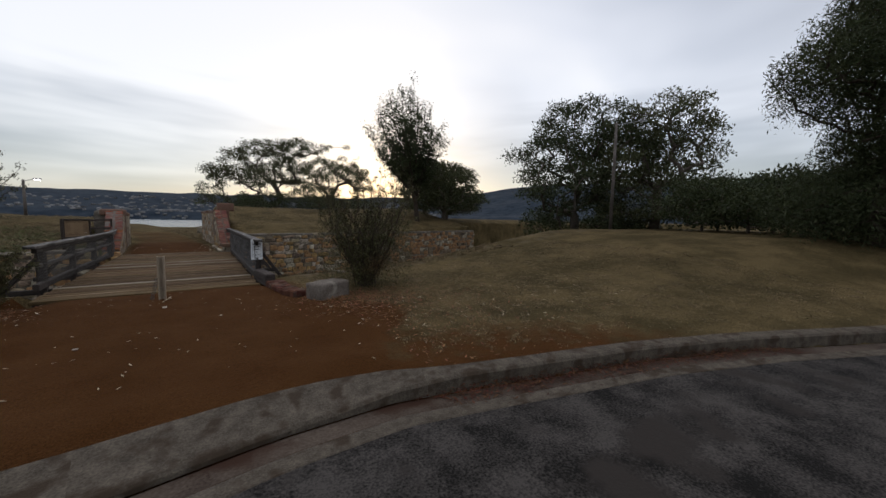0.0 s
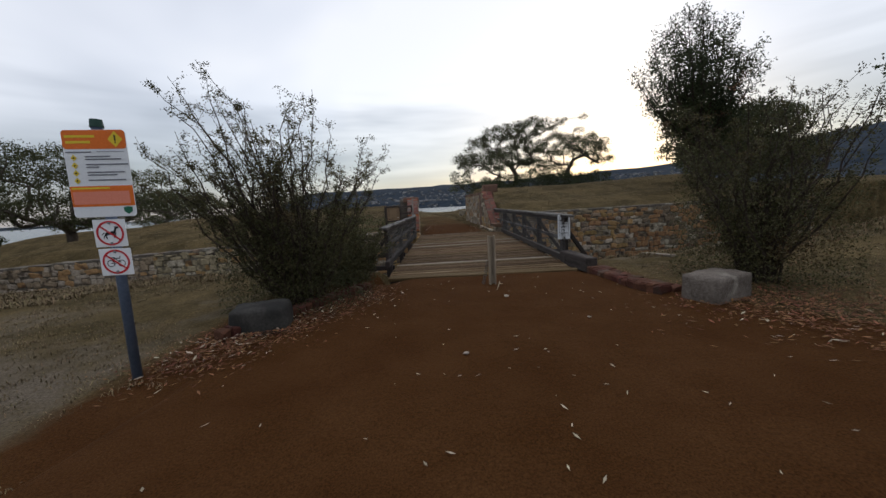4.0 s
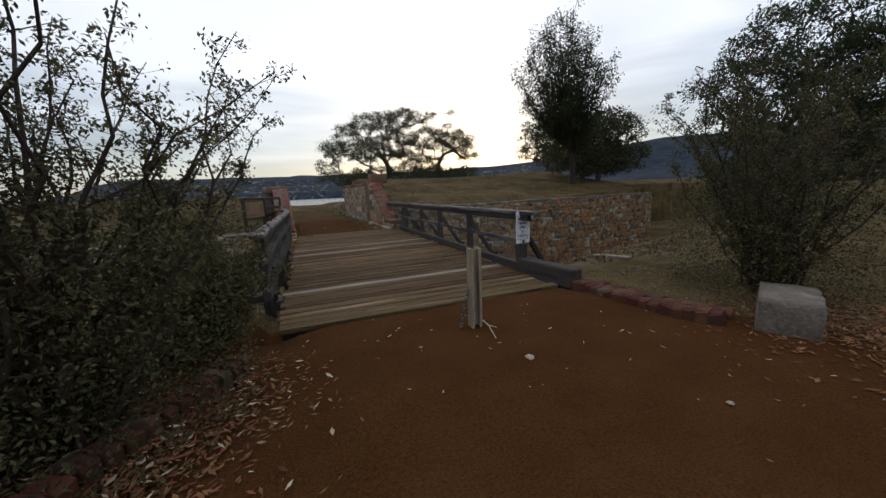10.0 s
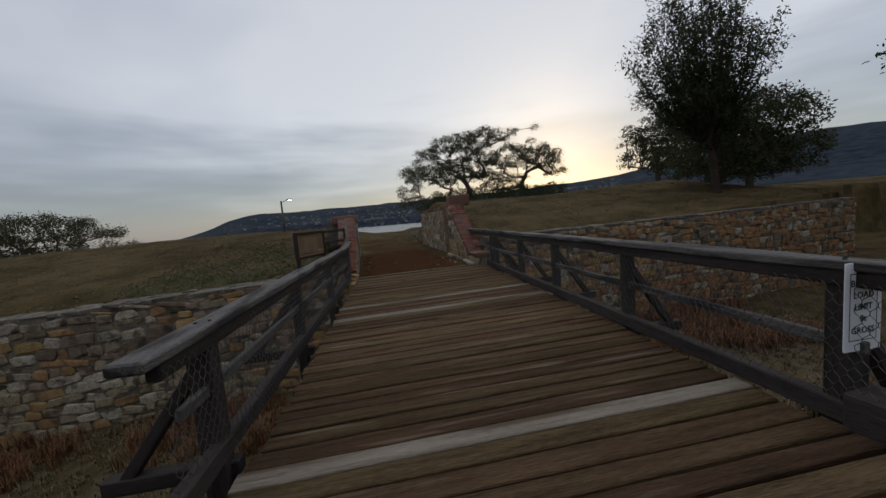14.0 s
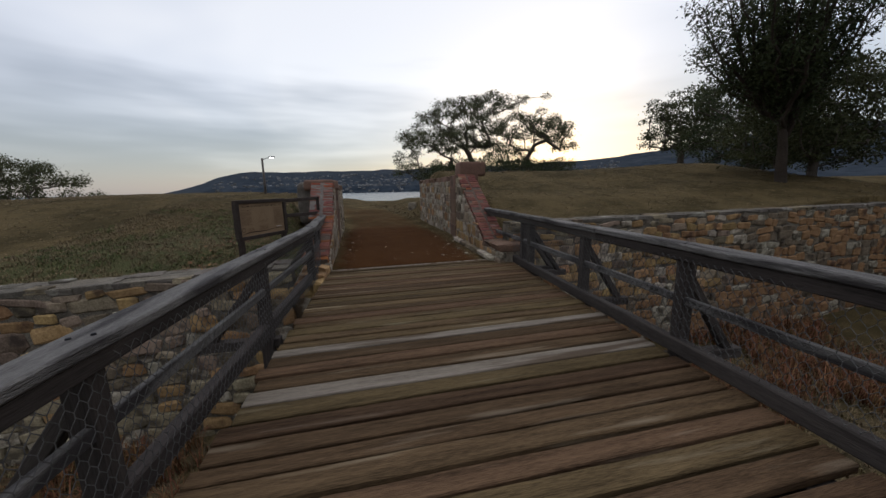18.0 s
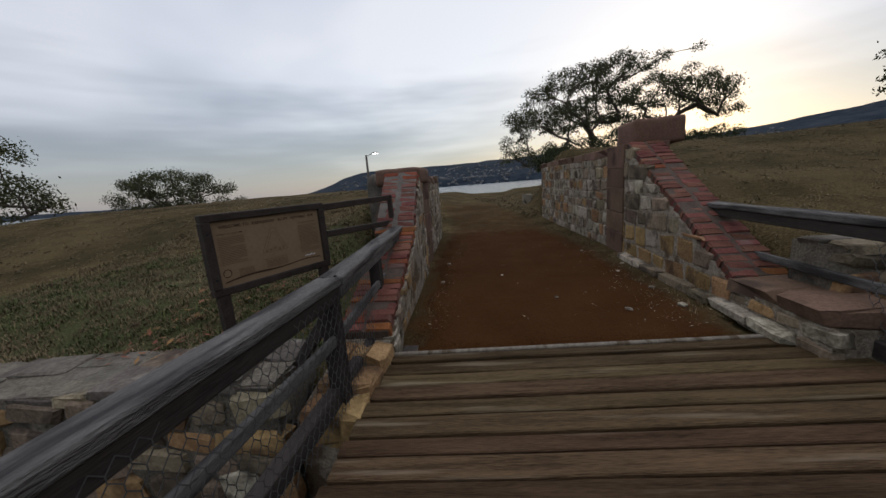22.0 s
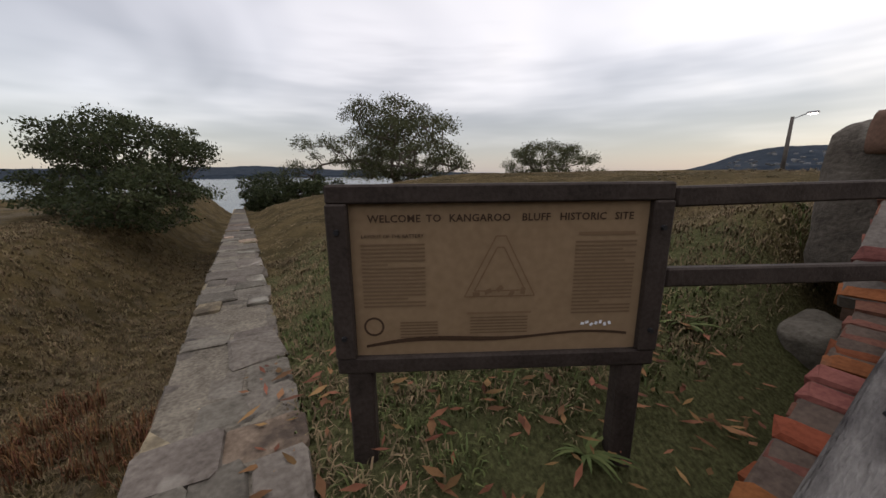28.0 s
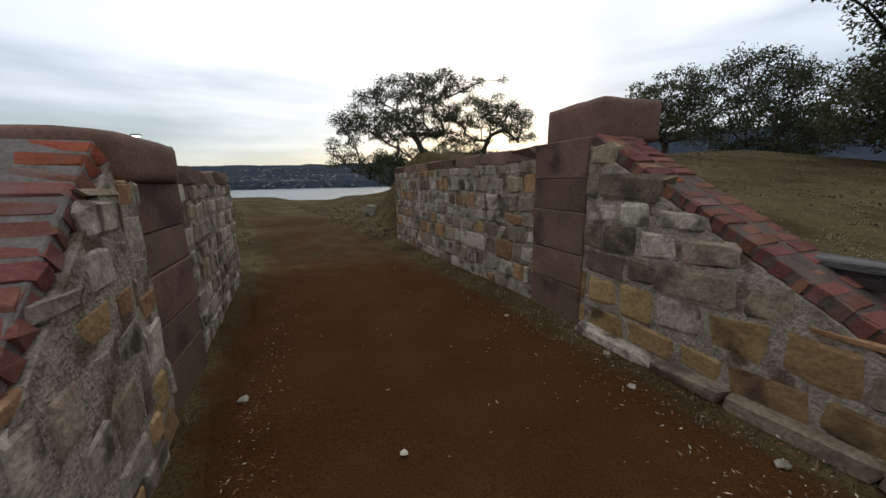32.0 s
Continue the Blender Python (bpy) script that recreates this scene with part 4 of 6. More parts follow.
    put(part("badge", flat_ring(0.034, 0.043), "panel_ink", None, "small dark ring badge"), ib, m @ pose(-0.435 * pw, -0.215, z))
    bm = bmesh.new()
    prev = None
    for i in range(41):
        t = i / 40
        x = (-0.465 + 0.93 * t) * pw
        y = -0.305 + 0.035 * math.sin(t * 2.4) + 0.012 * math.sin(t * 9)
        hw = 0.004 + 0.005 * math.sin(math.pi * min(t * 1.6, 1)) + 0.002
        a, b = bm.verts.new((x, y - hw, z)), bm.verts.new((x, y + hw, z))
        if prev:
            bm.faces.new((prev[0], a, b, prev[1]))
        prev = (a, b)
    put(part("ribbon_line", bm, "panel_ink"), ib, m)
    put(part("scratch", quads_bm([(0.30 * pw + 0.02 * i, -0.225 + 0.006 * math.sin(i * 2.1), 0.016, 0.012, 20 * i) for i in range(7)], z + 0.0005), "white", None, "scratched white patch"), ib, m)
    # rails on to the pier
    fe = thing("timber_fence", "dark two-rail timber fence between board and pier", "fence", (float(BTR.x), float(BTR.y), 0.4))
    a, b = Vector((BTR.x, BTR.y, 0)), Vector((FTR.x, FTR.y, 0))
    d = (b - a).normalized()
    beam("fence_rail", a + d * 0.02 + Vector((0, 0, top - 0.05)), b + Vector((0, 0, top - 0.03)), 0.05, 0.085, "frame", fe)
    beam("fence_rail", a + d * 0.02 + Vector((0, 0, 1.155)), b + Vector((0, 0, 1.115)), 0.05, 0.085, "frame", fe)
    beam("fence_post", b + Vector((0, 0, 0.45)), b + Vector((0, 0, top + 0.012)), 0.07, 0.07, "frame", fe)
    return ib


info_board()


# ---- warning signs on the leaning post ----
def warning_post():
    base = Vector((-2.77, 6.05, 0))
    lean = pose(0, 0, 0, 0, 1.0, 0)
    root = Matrix.Translation((base.x, base.y, h1(base.x, base.y)))
    wp = thing("warning_signpost", "blue-grey pipe post with orange warning sign and two prohibition signs", "sign", m=root)
    bm = bmesh.new()
    bmesh.ops.create_cone(bm, cap_ends=True, segments=20, radius1=0.042, radius2=0.042, depth=2.75)
    bmesh.ops.translate(bm, verts=bm.verts, vec=(0, 0, 1.07))
    put(part("pipe", bm, "pipe", None, "", True), wp, root @ lean)
    bm = bmesh.new()
    bmesh.ops.create_cone(bm, cap_ends=True, segments=20, radius1=0.052, radius2=0.045, depth=0.07)
    put(part("cap", bm, "post_green", None, "dark green pipe cap"), wp, root @ lean @ pose(0, 0, 2.46))
    f = root @ lean @ pose(0, 0, 0, 0, 0, 8) @ pose(0, -0.055, 0, 90, 0, 0)
    big = f @ pose(0, 2.005, 0) @ Matrix.Diagonal((0.86, 1, 1, 1))
    put(part("warning_sign", plate(0.60, 0.78, 0.035, 0.004), "white", None, "orange and white warning sign"), wp, big)
    put(part("orange_band", plate(0.595, 0.165, 0.03, 0.001), "orange"), wp, big @ pose(0, 0.305, 0.0022))
    put(part("yellow_diamond", quads_bm([(0.2, 0.305, 0.10, 0.10, 45)], 0.0042), "yellow"), wp, big)
    put(part("exclamation_mark", quads_bm([(0.2, 0.317, 0.016, 0.05), (0.2, 0.277, 0.015, 0.014)], 0.0052), "black"), wp, big)
    for bar in ((-0.13, 0.332, 0.28, 0.022), (-0.15, 0.282, 0.23, 0.022)):
        put(part("heading_bar", quads_bm([bar], 0.0042), "yellow"), wp, big)
    put(part("red_band", plate(0.595, 0.185, 0.002, 0.001), "orange"), wp, big @ pose(0, -0.20, 0.0022))
    put(part("faded_panel", quads_bm([(-0.01, -0.215, 0.54, 0.115)], 0.0042), "salmon"), wp, big)
    put(part("notice_heading", quads_bm([(-0.1, -0.128, 0.36, 0.014)], 0.0042), "yellow"), wp, big)
    rows = [(-0.16, 0.195, 0.24, 0.010), (0.14, 0.197, 0.26, 0.004)]
    for i, (w1, w2) in enumerate(((0.24, 0.34), (0.40, 0.12), (0.36, 0.28), (0.36, 0.0))):
        y = 0.155 - i * 0.07
        rows.append((-0.11 + w1 / 2, y, w1, 0.011))
        if w2:
            rows.append((-0.11 + w2 / 2, y - 0.024, w2, 0.011))
    for row in rows:
        put(part("printed_line", quads_bm([row], 0.003), "textgrey"), wp, big)
    for i in range(4):
        put(part("hazard_symbol", quads_bm([(-0.215, 0.145 - i * 0.068, 0.042, 0.042, 45)], 0.003), "yellow"), wp, big)
        put(part("hazard_mark", quads_bm([(-0.215, 0.145 - i * 0.068, 0.018, 0.012, 25)], 0.004), "black"), wp, big)
    bm = bmesh.new()
    vs = [bm.verts.new((0.225 + x, -0.335 + y, 0.003)) for x, y in ((-0.045, 0.028), (0.0, 0.036), (0.045, 0.028), (0.04, -0.012), (0.0, -0.036), (-0.04, -0.012))]
    bm.faces.new(vs[::-1])
    put(part("shield_badge", bm, "signgreen"), wp, big)
    for k, yy in ((0, 1.462), (1, 1.190)):
        s = f @ pose(0.012 * k + 0.01, yy, 0.002)
        put(part("prohibition_sign", plate(0.27, 0.255, 0.006, 0.003), "white", None, "white dog prohibition sign" if k == 0 else "white bicycle prohibition sign"), wp, s)
        if k == 0:
            dog = [(0.0, 0.0, 0.085, 0.028, 12), (-0.036, -0.03, 0.012, 0.05, 14), (-0.05, -0.028, 0.010, 0.04, -25), (0.03, -0.02, 0.012, 0.05, 5), (0.042, -0.018, 0.010, 0.045, -16), (0.045, 0.032, 0.018, 0.042, -20), (0.058, 0.052, 0.036, 0.018, -8), (-0.06, -0.005, 0.034, 0.008, 40)]
            put(part("dog_symbol", quads_bm(dog, 0.002), "black"), wp, s)
        else:
            for dx in (-0.045, 0.045):
                put(part("bicycle_wheel", flat_ring(0.026, 0.033, 28), "black"), wp, s @ pose(dx, -0.015, 0.002))
            bike = [(-0.02, 0.012, 0.062, 0.006, 60), (0.016, 0.012, 0.068, 0.006, -38), (0.0, 0.032, 0.07, 0.006, 5), (-0.026, 0.04, 0.034, 0.009, 0), (0.034, 0.04, 0.03, 0.007, 65), (-0.02, -0.014, 0.05, 0.005, 0)]
            put(part("bicycle_frame", quads_bm(bike, 0.002), "black"), wp, s)
        put(part("red_ring", flat_ring(0.098, 0.116), "red"), wp, s @ pose(0, 0, 0.003))
        put(part("red_slash", quads_bm([(0, 0, 0.2, 0.016, -40)], 0.004), "red"), wp, s)
        for yb in (0.095, -0.095):
            bm = bmesh.new()
            bmesh.ops.create_cone(bm, cap_ends=True, segments=12, radius1=0.014, radius2=0.010, depth=0.008)
            put(part("bolt_head", bm, "lamp_metal"), wp, s @ pose(0, yb, 0.004))
    return wp


warning_post()


# ---- stone and brick walls ----
def rock_mesh(name, seed, mat, soft=0.10):
    """A unit block with broken, rounded edges, to be scaled to each stone."""
    rr = random.Random(seed)
    bm = bmesh.new()
    bmesh.ops.create_cube(bm, size=1.0)
    bmesh.ops.bevel(bm, geom=list(bm.edges), offset=soft, segments=1, affect="EDGES")
    for v in bm.verts:
        v.co += Vector((rr.uniform(-0.085, 0.085), rr.uniform(-0.06, 0.06), rr.uniform(-0.085, 0.085)))
    me = bpy.data.meshes.new(name)
    bm.to_mesh(me)
    bm.free()
    me.materials.append(M[mat])
    return me


ROCKS = {k: [rock_mesh("stone", i * 7 + j, k) for i in range(6)] for j, k in enumerate(("stone", "stone_gold", "stone_grey", "dressed", "brick", "brick_orange", "stone_dull", "brick_dirty"))}
ROUND = {k: [rock_mesh("stone", i * 5 + j + 90, k, 0.17) for i in range(8)] for j, k in enumerate(("stone", "stone_gold", "stone_grey"))}


def joined_blocks(name, mats, kind_mat, parent, label, src):
    """Many stones, given by their poses, as one mesh."""
    verts, faces = [], []
    for i, m in enumerate(mats):
        me = src[i % len(src)]
        k = len(verts)
        verts.extend(m @ v.co for v in me.vertices)
        faces.extend([tuple(k + a for a in p.vertices) for p in me.polygons])
    ob = mesh_from(name, verts, faces, kind_mat, None, label)
    tagged(ob, kind="stuff")
    under(ob, parent)
    return ob


def rubble_face(parent, a, b, z0, z1, seed, rows, wid, near, mats=("stone", "stone_grey", "stone_gold"), weights=(5, 4, 2), depth=0.14, flip=1, skip=None, limit=300, gold=0.0, wild=False, flush=False):
    """Lay irregular stones over the face from plan point a to b, between the heights z0(s) and z1(s) for s in metres along it.
    Those for which near(s, z) holds become parts, the rest are joined."""
    rr = random.Random(seed)
    a, b = Vector(a), Vector(b)
    ln = (b - a).length
    d = (b - a) / ln
    ang = math.atan2(d.y, d.x)
    rest = {k: [] for k in mats}
    made = 0
    lo = min(z0(0), z0(ln))
    hi = max(z1(ln * i / 20) for i in range(21))
    z = lo
    while z < hi - 0.03:
        rh = rr.uniform(*rows)
        s = -rr.uniform(0, 0.1)
        while s < ln:
            w = rr.uniform(*wid) * (1.0 + 0.35 * (rr.random() < 0.2))
            sm = min(max(s + w / 2, 0.01), ln)
            w2 = min(w, ln - s + 0.02)
            top = min(z + rh, z1(sm))
            bot = max(z, z0(sm))
            if top - bot > 0.06 and w2 > 0.06 and not (skip and skip(sm, (top + bot) / 2)):
                k = rr.choices(mats, weights)[0]
                if gold and (top + bot) / 2 < gold and rr.random() < 0.8:
                    k = "stone_gold"
                p = a + d * (s + w2 / 2)
                hh = ((top - bot) - rr.uniform(0.012, 0.035)) * (1.0 if rr.random() < 0.7 else rr.uniform(0.8, 1.08))
                off = rr.uniform(-0.036, -0.020) if flush else rr.uniform(-0.025, 0.015)
                tilt, drop = radians(rr.uniform(-4, 4)), 0.0
                if wild:
                    hh, tilt, drop = hh * rr.uniform(0.9, 1.3), radians(rr.uniform(-11, 11)), rr.uniform(-0.05, 0.05)
                m = Matrix.Translation((p.x + d.y * off * flip, p.y - d.x * off * flip, (top + bot) / 2 + drop)) @ Matrix.Rotation(ang, 4, "Z") @ Matrix.Rotation(tilt, 4, "Y") @ Matrix.Diagonal((w2 - rr.uniform(0.012, 0.03), depth, hh, 1))
                if made < limit and near(sm, (top + bot) / 2):
                    ob = new("stone", rr.choice((ROUND if wild or (flush and rr.random() < 0.6) else ROCKS)[k]))
                    ob.parent = parent
                    ob.matrix_parent_inverse = parent.matrix_basis.inverted()
                    ob.matrix_basis = m
                    made += 1
                else:
                    rest[k].append(m)
            s += w
        z += rh
    for k, ms in rest.items():
        if ms:
            joined_blocks("far_stones", ms, k, parent, "", ROUND[k] if wild else ROCKS[k])


def wall_core(name, line, z0, z1, thick, mat, parent, inward):
    """The solid behind a stone face: a slab along a plan line, on its inward side (1 left, -1 right)."""
    verts, faces = [], []
    n = len(line)
    for i, p in enumerate(line):
        a = Vector(line[max(i - 1, 0)])
        b = Vector(line[min(i + 1, n - 1)])
        d = (b - a).normalized()
        nr = Vector((-d.y, d.x)) * inward
        for o, zz in ((0.0, z0[i]), (0.0, z1[i]), (thick, z1[i]), (thick, z0[i])):
            verts.append((p[0] + nr.x * o, p[1] + nr.y * o, zz))
    for i in range(n - 1):
        for j in range(4):
            q, r = i * 4 + j, i * 4 + (j + 1) % 4
            faces.append((q, r, r + 4, q + 4))
    faces += [(3, 2, 1, 0), tuple((n - 1) * 4 + k for k in range(4))]
    ob = mesh_from(name, verts, faces, mat)
    bm = bmesh.new()
    bm.from_mesh(ob.data)
    bmesh.ops.recalc_face_normals(bm, faces=bm.faces)
    bm.to_mesh(ob.data)
    bm.free()
    under(ob, parent)
    return ob


def coping(parent, a, b, z, width, seed, zb=None, lens=(0.35, 0.8), mat="stone_grey", inward=1, thick=0.12, rag=1.0):
    rr = random.Random(seed)
    a, b = Vector(a), Vector(b)
    ln = (b - a).length
    d = (b - a) / ln
    nr = Vector((-d.y, d.x)) * inward
    ang = math.atan2(d.y, d.x)
    s = 0.0
    while s < ln - 0.05:
        w = min(rr.uniform(*lens), ln - s)
        zz = lerp(z, z if zb is None else zb, (s + w / 2) / ln)
        nlay = rr.choice((1, 2, 2, 3)) if lens[0] < 0.45 else 1
        for q in range(nlay):
            wd = width / nlay
            p = a + d * (s + w / 2) + nr * (wd * (q + 0.5) - 0.04)
            ob = new("coping_stone", rr.choice(ROCKS[mat if rr.random() < 0.85 or thick > 0.15 else "stone"]))
            ob.parent = parent
            ob.matrix_parent_inverse = parent.matrix_basis.inverted()
            ob.matrix_basis = Matrix.Translation((p.x, p.y, zz - thick / 2 + rr.uniform(-0.012, 0.008) * rag)) @ Matrix.Rotation(ang + rr.uniform(-0.03, 0.03) * rag, 4, "Z") @ Matrix.Rotation(rr.uniform(-0.02, 0.02) * rag, 4, "Y") @ Matrix.Diagonal((w + 0.01, wd + 0.01 + rr.uniform(-0.02, 0.02) * (rag - 1), thick, 1))
        s += w


def scarp_walls():
    L = thing("scarp_wall_left", "rough sandstone rubble ditch wall with a lichened coping", "wall", (-1.45, 19.1, 0), kind="structure")
    pts = [Vector(p) for p in SCARP_L]
    wall_core("wall_core", [p - Vector((0, 0.025)) for p in pts], (-3.4, -3.7, -4), (0.36, -0.04, -0.82), 0.62, "mortar_pale", L, -1)
    rubble_face(L, pts[0], pts[1], lambda s: -3.2, lambda s: 0.28 - 0.034 * s, 11, (0.17, 0.34), (0.20, 0.58), lambda s, z: s < 7.5 and z > -1.6, weights=(6, 2, 3), flip=-1, wild=True)
    rubble_face(L, pts[1], pts[2], lambda s: -3.8, lambda s: -0.12 - 0.04 * s, 12, (0.16, 0.32), (0.2, 0.5), lambda s, z: False, flip=-1, wild=True)
    coping(L, pts[0], pts[1], 0.38, 0.70, 13, -0.02, inward=-1, lens=(0.2, 0.5), mat="stone_dull", thick=0.10, rag=3.0)
    coping(L, pts[1], pts[2], -0.02, 0.62, 14, -0.8, inward=-1, lens=(0.6, 1.2), mat="stone_dull")
    R = thing("scarp_wall_right", "rough golden sandstone rubble ditch wall below a grass bank", "wall", (3.35, 20.55, 0), kind="structure")
    pts = [Vector(p) for p in SCARP_R]
    wall_core("wall_core", [p - Vector((0, 0.025)) for p in pts], (-3.2, -3.2, -3.2), (0.82, 0.94, 0.96), 0.55, "mortar_pale", R, 1)
    rubble_face(R, pts[0], pts[1], lambda s: -3.0, lambda s: 0.74 + 0.008 * s, 21, (0.16, 0.32), (0.18, 0.55), lambda s, z: s < 7.5 and z > -1.4, weights=(3, 2, 7), flip=1, wild=True)
    rubble_face(R, pts[1], pts[2], lambda s: -3.0, lambda s: 0.86, 22, (0.2, 0.34), (0.25, 0.6), lambda s, z: False, flip=1, wild=True)
    coping(R, pts[0], pts[1], 0.86, 0.5, 23, 0.98, inward=1, lens=(0.3, 0.7), mat="stone_dull", thick=0.1)
    coping(R, pts[1], pts[2], 0.98, 0.5, 24, 1.0, inward=1, lens=(0.6, 1.2), mat="stone_dull")


scarp_walls()


def pier(name, x_face, y0, y1, depth, top, side, label, zb=-0.1):
    """A dressed stone gate pier: courses of large blocks. side: 1 where the path lies towards +x."""
    p = thing(name, label, "pier", (x_face, y0, 0), group="gate piers", kind="structure")
    n = 5
    rr = random.Random(int(y0 * 10))
    z = zb
    hs = [0.50, 0.36, 0.44, 0.34, 0.40]
    k = (top - zb) / sum(hs)
    for i in range(n):
        hh = hs[i] * k
        bm = box(((-side) * depth / 2, (y1 - y0) / 2, 0), (depth, y1 - y0, hh - 0.006), None, 0.009, 0.004, rr)
        ob = part("dressed_block", bm, "dressed")
        ob.matrix_basis = Matrix.Translation((x_face + rr.uniform(-0.006, 0.006), y0, z + hh / 2))
        under(ob, p)
        z += hh
    return p


def brick_slope(parent, a, b, za, zb, width, inward, seed, grey=False, orange=0.42):
    """Courses of two bricks abreast across the sloping top of a wing wall, with a seam of mortar down the middle."""
    rr = random.Random(seed)
    a, b = Vector(a), Vector(b)
    ln = (b - a).length
    d = (b - a) / ln
    nr = Vector((-d.y, d.x)) * inward
    ang = math.atan2(d.y, d.x)
    rise = math.atan2(zb - za, ln)
    sl = math.hypot(ln, zb - za)
    n = int(sl / 0.116)
    cw = sl / n
    mid = a.lerp(b, 0.5) + nr * (width / 2)
    bed = part("mortar_bed", box(None, (sl, width - 0.03, 0.10), None, 0.01), "mortar_grey" if grey else "brick_mortar")
    bed.matrix_basis = Matrix.Translation((mid.x, mid.y, (za + zb) / 2 - (-0.004 if grey else 0.014))) @ Matrix.Rotation(ang, 4, "Z") @ Matrix.Rotation(-rise, 4, "Y")
    under(bed, parent)
    seam = 0.05 if grey else 0.02
    half = (width - seam) / 2
    for i in range(n):
        s = (i + 0.5) / n
        worn = 0.0 if grey else rr.uniform(0.0, 0.02)
        for j in (0, 1):
            off = j * (half + seam) + half / 2
            p = a + d * (ln * s) + nr * (off + rr.uniform(-0.005, 0.005))
            z = lerp(za, zb, s) - worn
            ob = new("brick", rr.choice(ROCKS["brick_orange" if (not grey and rr.random() < orange) or (grey and (s > 0.86 or s < 0.1)) else "brick"]))
            ob.parent = parent
            ob.matrix_parent_inverse = parent.matrix_basis.inverted()
            ob.matrix_basis = Matrix.Translation((p.x, p.y, z + rr.uniform(-0.008, 0.005))) @ Matrix.Rotation(ang + rr.uniform(-0.02, 0.02), 4, "Z") @ Matrix.Rotation(-rise, 4, "Y") @ Matrix.Diagonal((cw - (rr.uniform(0.011, 0.019) if grey else rr.uniform(0.006, 0.016)), half - rr.uniform(0.002, 0.012), 0.115, 1))


def worn_block(c, s, seed, soft=3, rough=0.012):
    """A block rounded and pitted by weather."""
    bm = bmesh.new()
    bmesh.ops.create_cube(bm, size=1.0)
    bmesh.ops.subdivide_edges(bm, edges=list(bm.edges), cuts=6, use_grid_fill=True)
    for v in bm.verts:
        v.co = Vector((v.co.x * s[0], v.co.y * s[1], v.co.z * s[2]))
    for _ in range(soft):
        bmesh.ops.smooth_vert(bm, verts=list(bm.verts), factor=0.5, use_axis_x=True, use_axis_y=True, use_axis_z=True)
    for v in bm.verts:
        q = v.co * 6 + Vector((seed, seed * 1.7, 0))
        v.co += Vector((noise.noise(q), noise.noise(q + Vector((9, 0, 0))), noise.noise(q + Vector((0, 9, 0))))) * rough + Vector(c)
    return bm


def gate_walls():
    # left wing: slope of brick over a rubble face
    W = thing("wing_wall_left", "rubble wing wall with a sloping red brick top beside the bridge end", "wall", (-0.9, 20.3, 0), kind="structure")
    a, m, b = Vector((-0.92, 20.2)), Vector((-1.06, 22.3)), Vector((-1.17, 23.55))
    prof = [(0.0, 0.22), (2.10, 0.93), (3.36, 1.90)]

    def zt(s):
        return float(np.interp(s, [q[0] for q in prof], [q[1] for q in prof]))
    wall_core("wall_core", [p + Vector((0.03, 0)) for p in (a, m, b)], (-2.8, -0.6, -0.6), (0.15, 0.86, 1.83), 0.52, "mortar_cream", W, 1)
    wall_core("wall_core", [Vector((-0.92, 19.22)), a], (-2.8, -2.8), (-0.04, 0.15), 0.5, "mortar_cream", W, 1)
    coping(W, (-0.93, 19.2), a, 0.0, 0.5, 39, 0.20, mat="stone_gold", lens=(0.24, 0.42), thick=0.3)
    wall_core("wall_core", [b + Vector((0.03, 0)), Vector((-1.17, 23.85))], (-0.6, -0.6), (1.72, 1.72), 0.62, "mortar_cream", W, 1)
    rubble_face(W, b, Vector((-1.20, 23.86)), lambda s: -0.05, lambda s: 1.74, 36, (0.2, 0.34), (0.3, 0.4), lambda s, z: True, ("stone_grey", "stone_gold"), (2, 3), flip=1, flush=True)
    rubble_face(W, a, b, lambda s: -0.05, lambda s: zt(s) - 0.07, 31, (0.16, 0.34), (0.18, 0.45), lambda s, z: True, ("stone_grey", "stone", "stone_gold"), (5, 3, 3), flip=1, flush=True)
    brick_slope(W, a + Vector((0.005, 0)), m + Vector((0.005, 0)), 0.22, 0.93, 0.56, 1, 32)
    brick_slope(W, m + Vector((0.005, 0)), b + Vector((0.005, 0)), 0.93, 1.90, 0.64, 1, 33, grey=True)
    pier("gate_pier_left", -1.22, 23.85, 24.80, 0.78, 1.72, 1, "brown dressed sandstone pier at the end of the wing wall")
    cap = thing("capstone", "rounded weathered capstone on the gate pier", "stone", (-1.62, 24.22, 1.72))
    part("block", worn_block((0, 0, 0.15), (0.92, 1.22, 0.34), 4), "dressed", cap, smooth=True)
    bo = thing("boulder", "small grey rounded boulder in the grass against the wing wall", "stone", (-1.98, 23.4, h1(-1.98, 23.4)))
    part("rock", worn_block((0, 0, 0.08), (0.36, 0.56, 0.40), 9, 5, 0.05), "stone_dull", bo, smooth=True)
    cop = thing("end_block", "tall dark rounded end stone behind the gate pier", "stone", (-2.04, 24.1, 0.75))
    part("block", worn_block((0, 0, 0.58), (0.50, 0.80, 1.30), 6, 5, 0.03), "stone_dull", cop, smooth=True)
    P = thing("passage_wall_left", "squared rubble passage wall with worn pale faces", "wall", (-1.30, 24.80, 0), kind="structure")
    c, e = Vector((-1.30, 24.80)), Vector((-1.52, 28.2))
    wall_core("wall_core", [c + Vector((0.03, 0)), e + Vector((0.03, 0))], (-0.5, -0.5), (1.72, 1.70), 0.6, "mortar_cream", P, 1)
    rubble_face(P, c, e, lambda s: -0.05, lambda s: 1.72, 34, (0.18, 0.30), (0.2, 0.42), lambda s, z: True, ("stone_grey", "stone"), (5, 3), flip=1, flush=True)
    coping(P, c, e, 1.90, 0.72, 35, 1.88, mat="dressed", lens=(0.6, 0.9), thick=0.2)
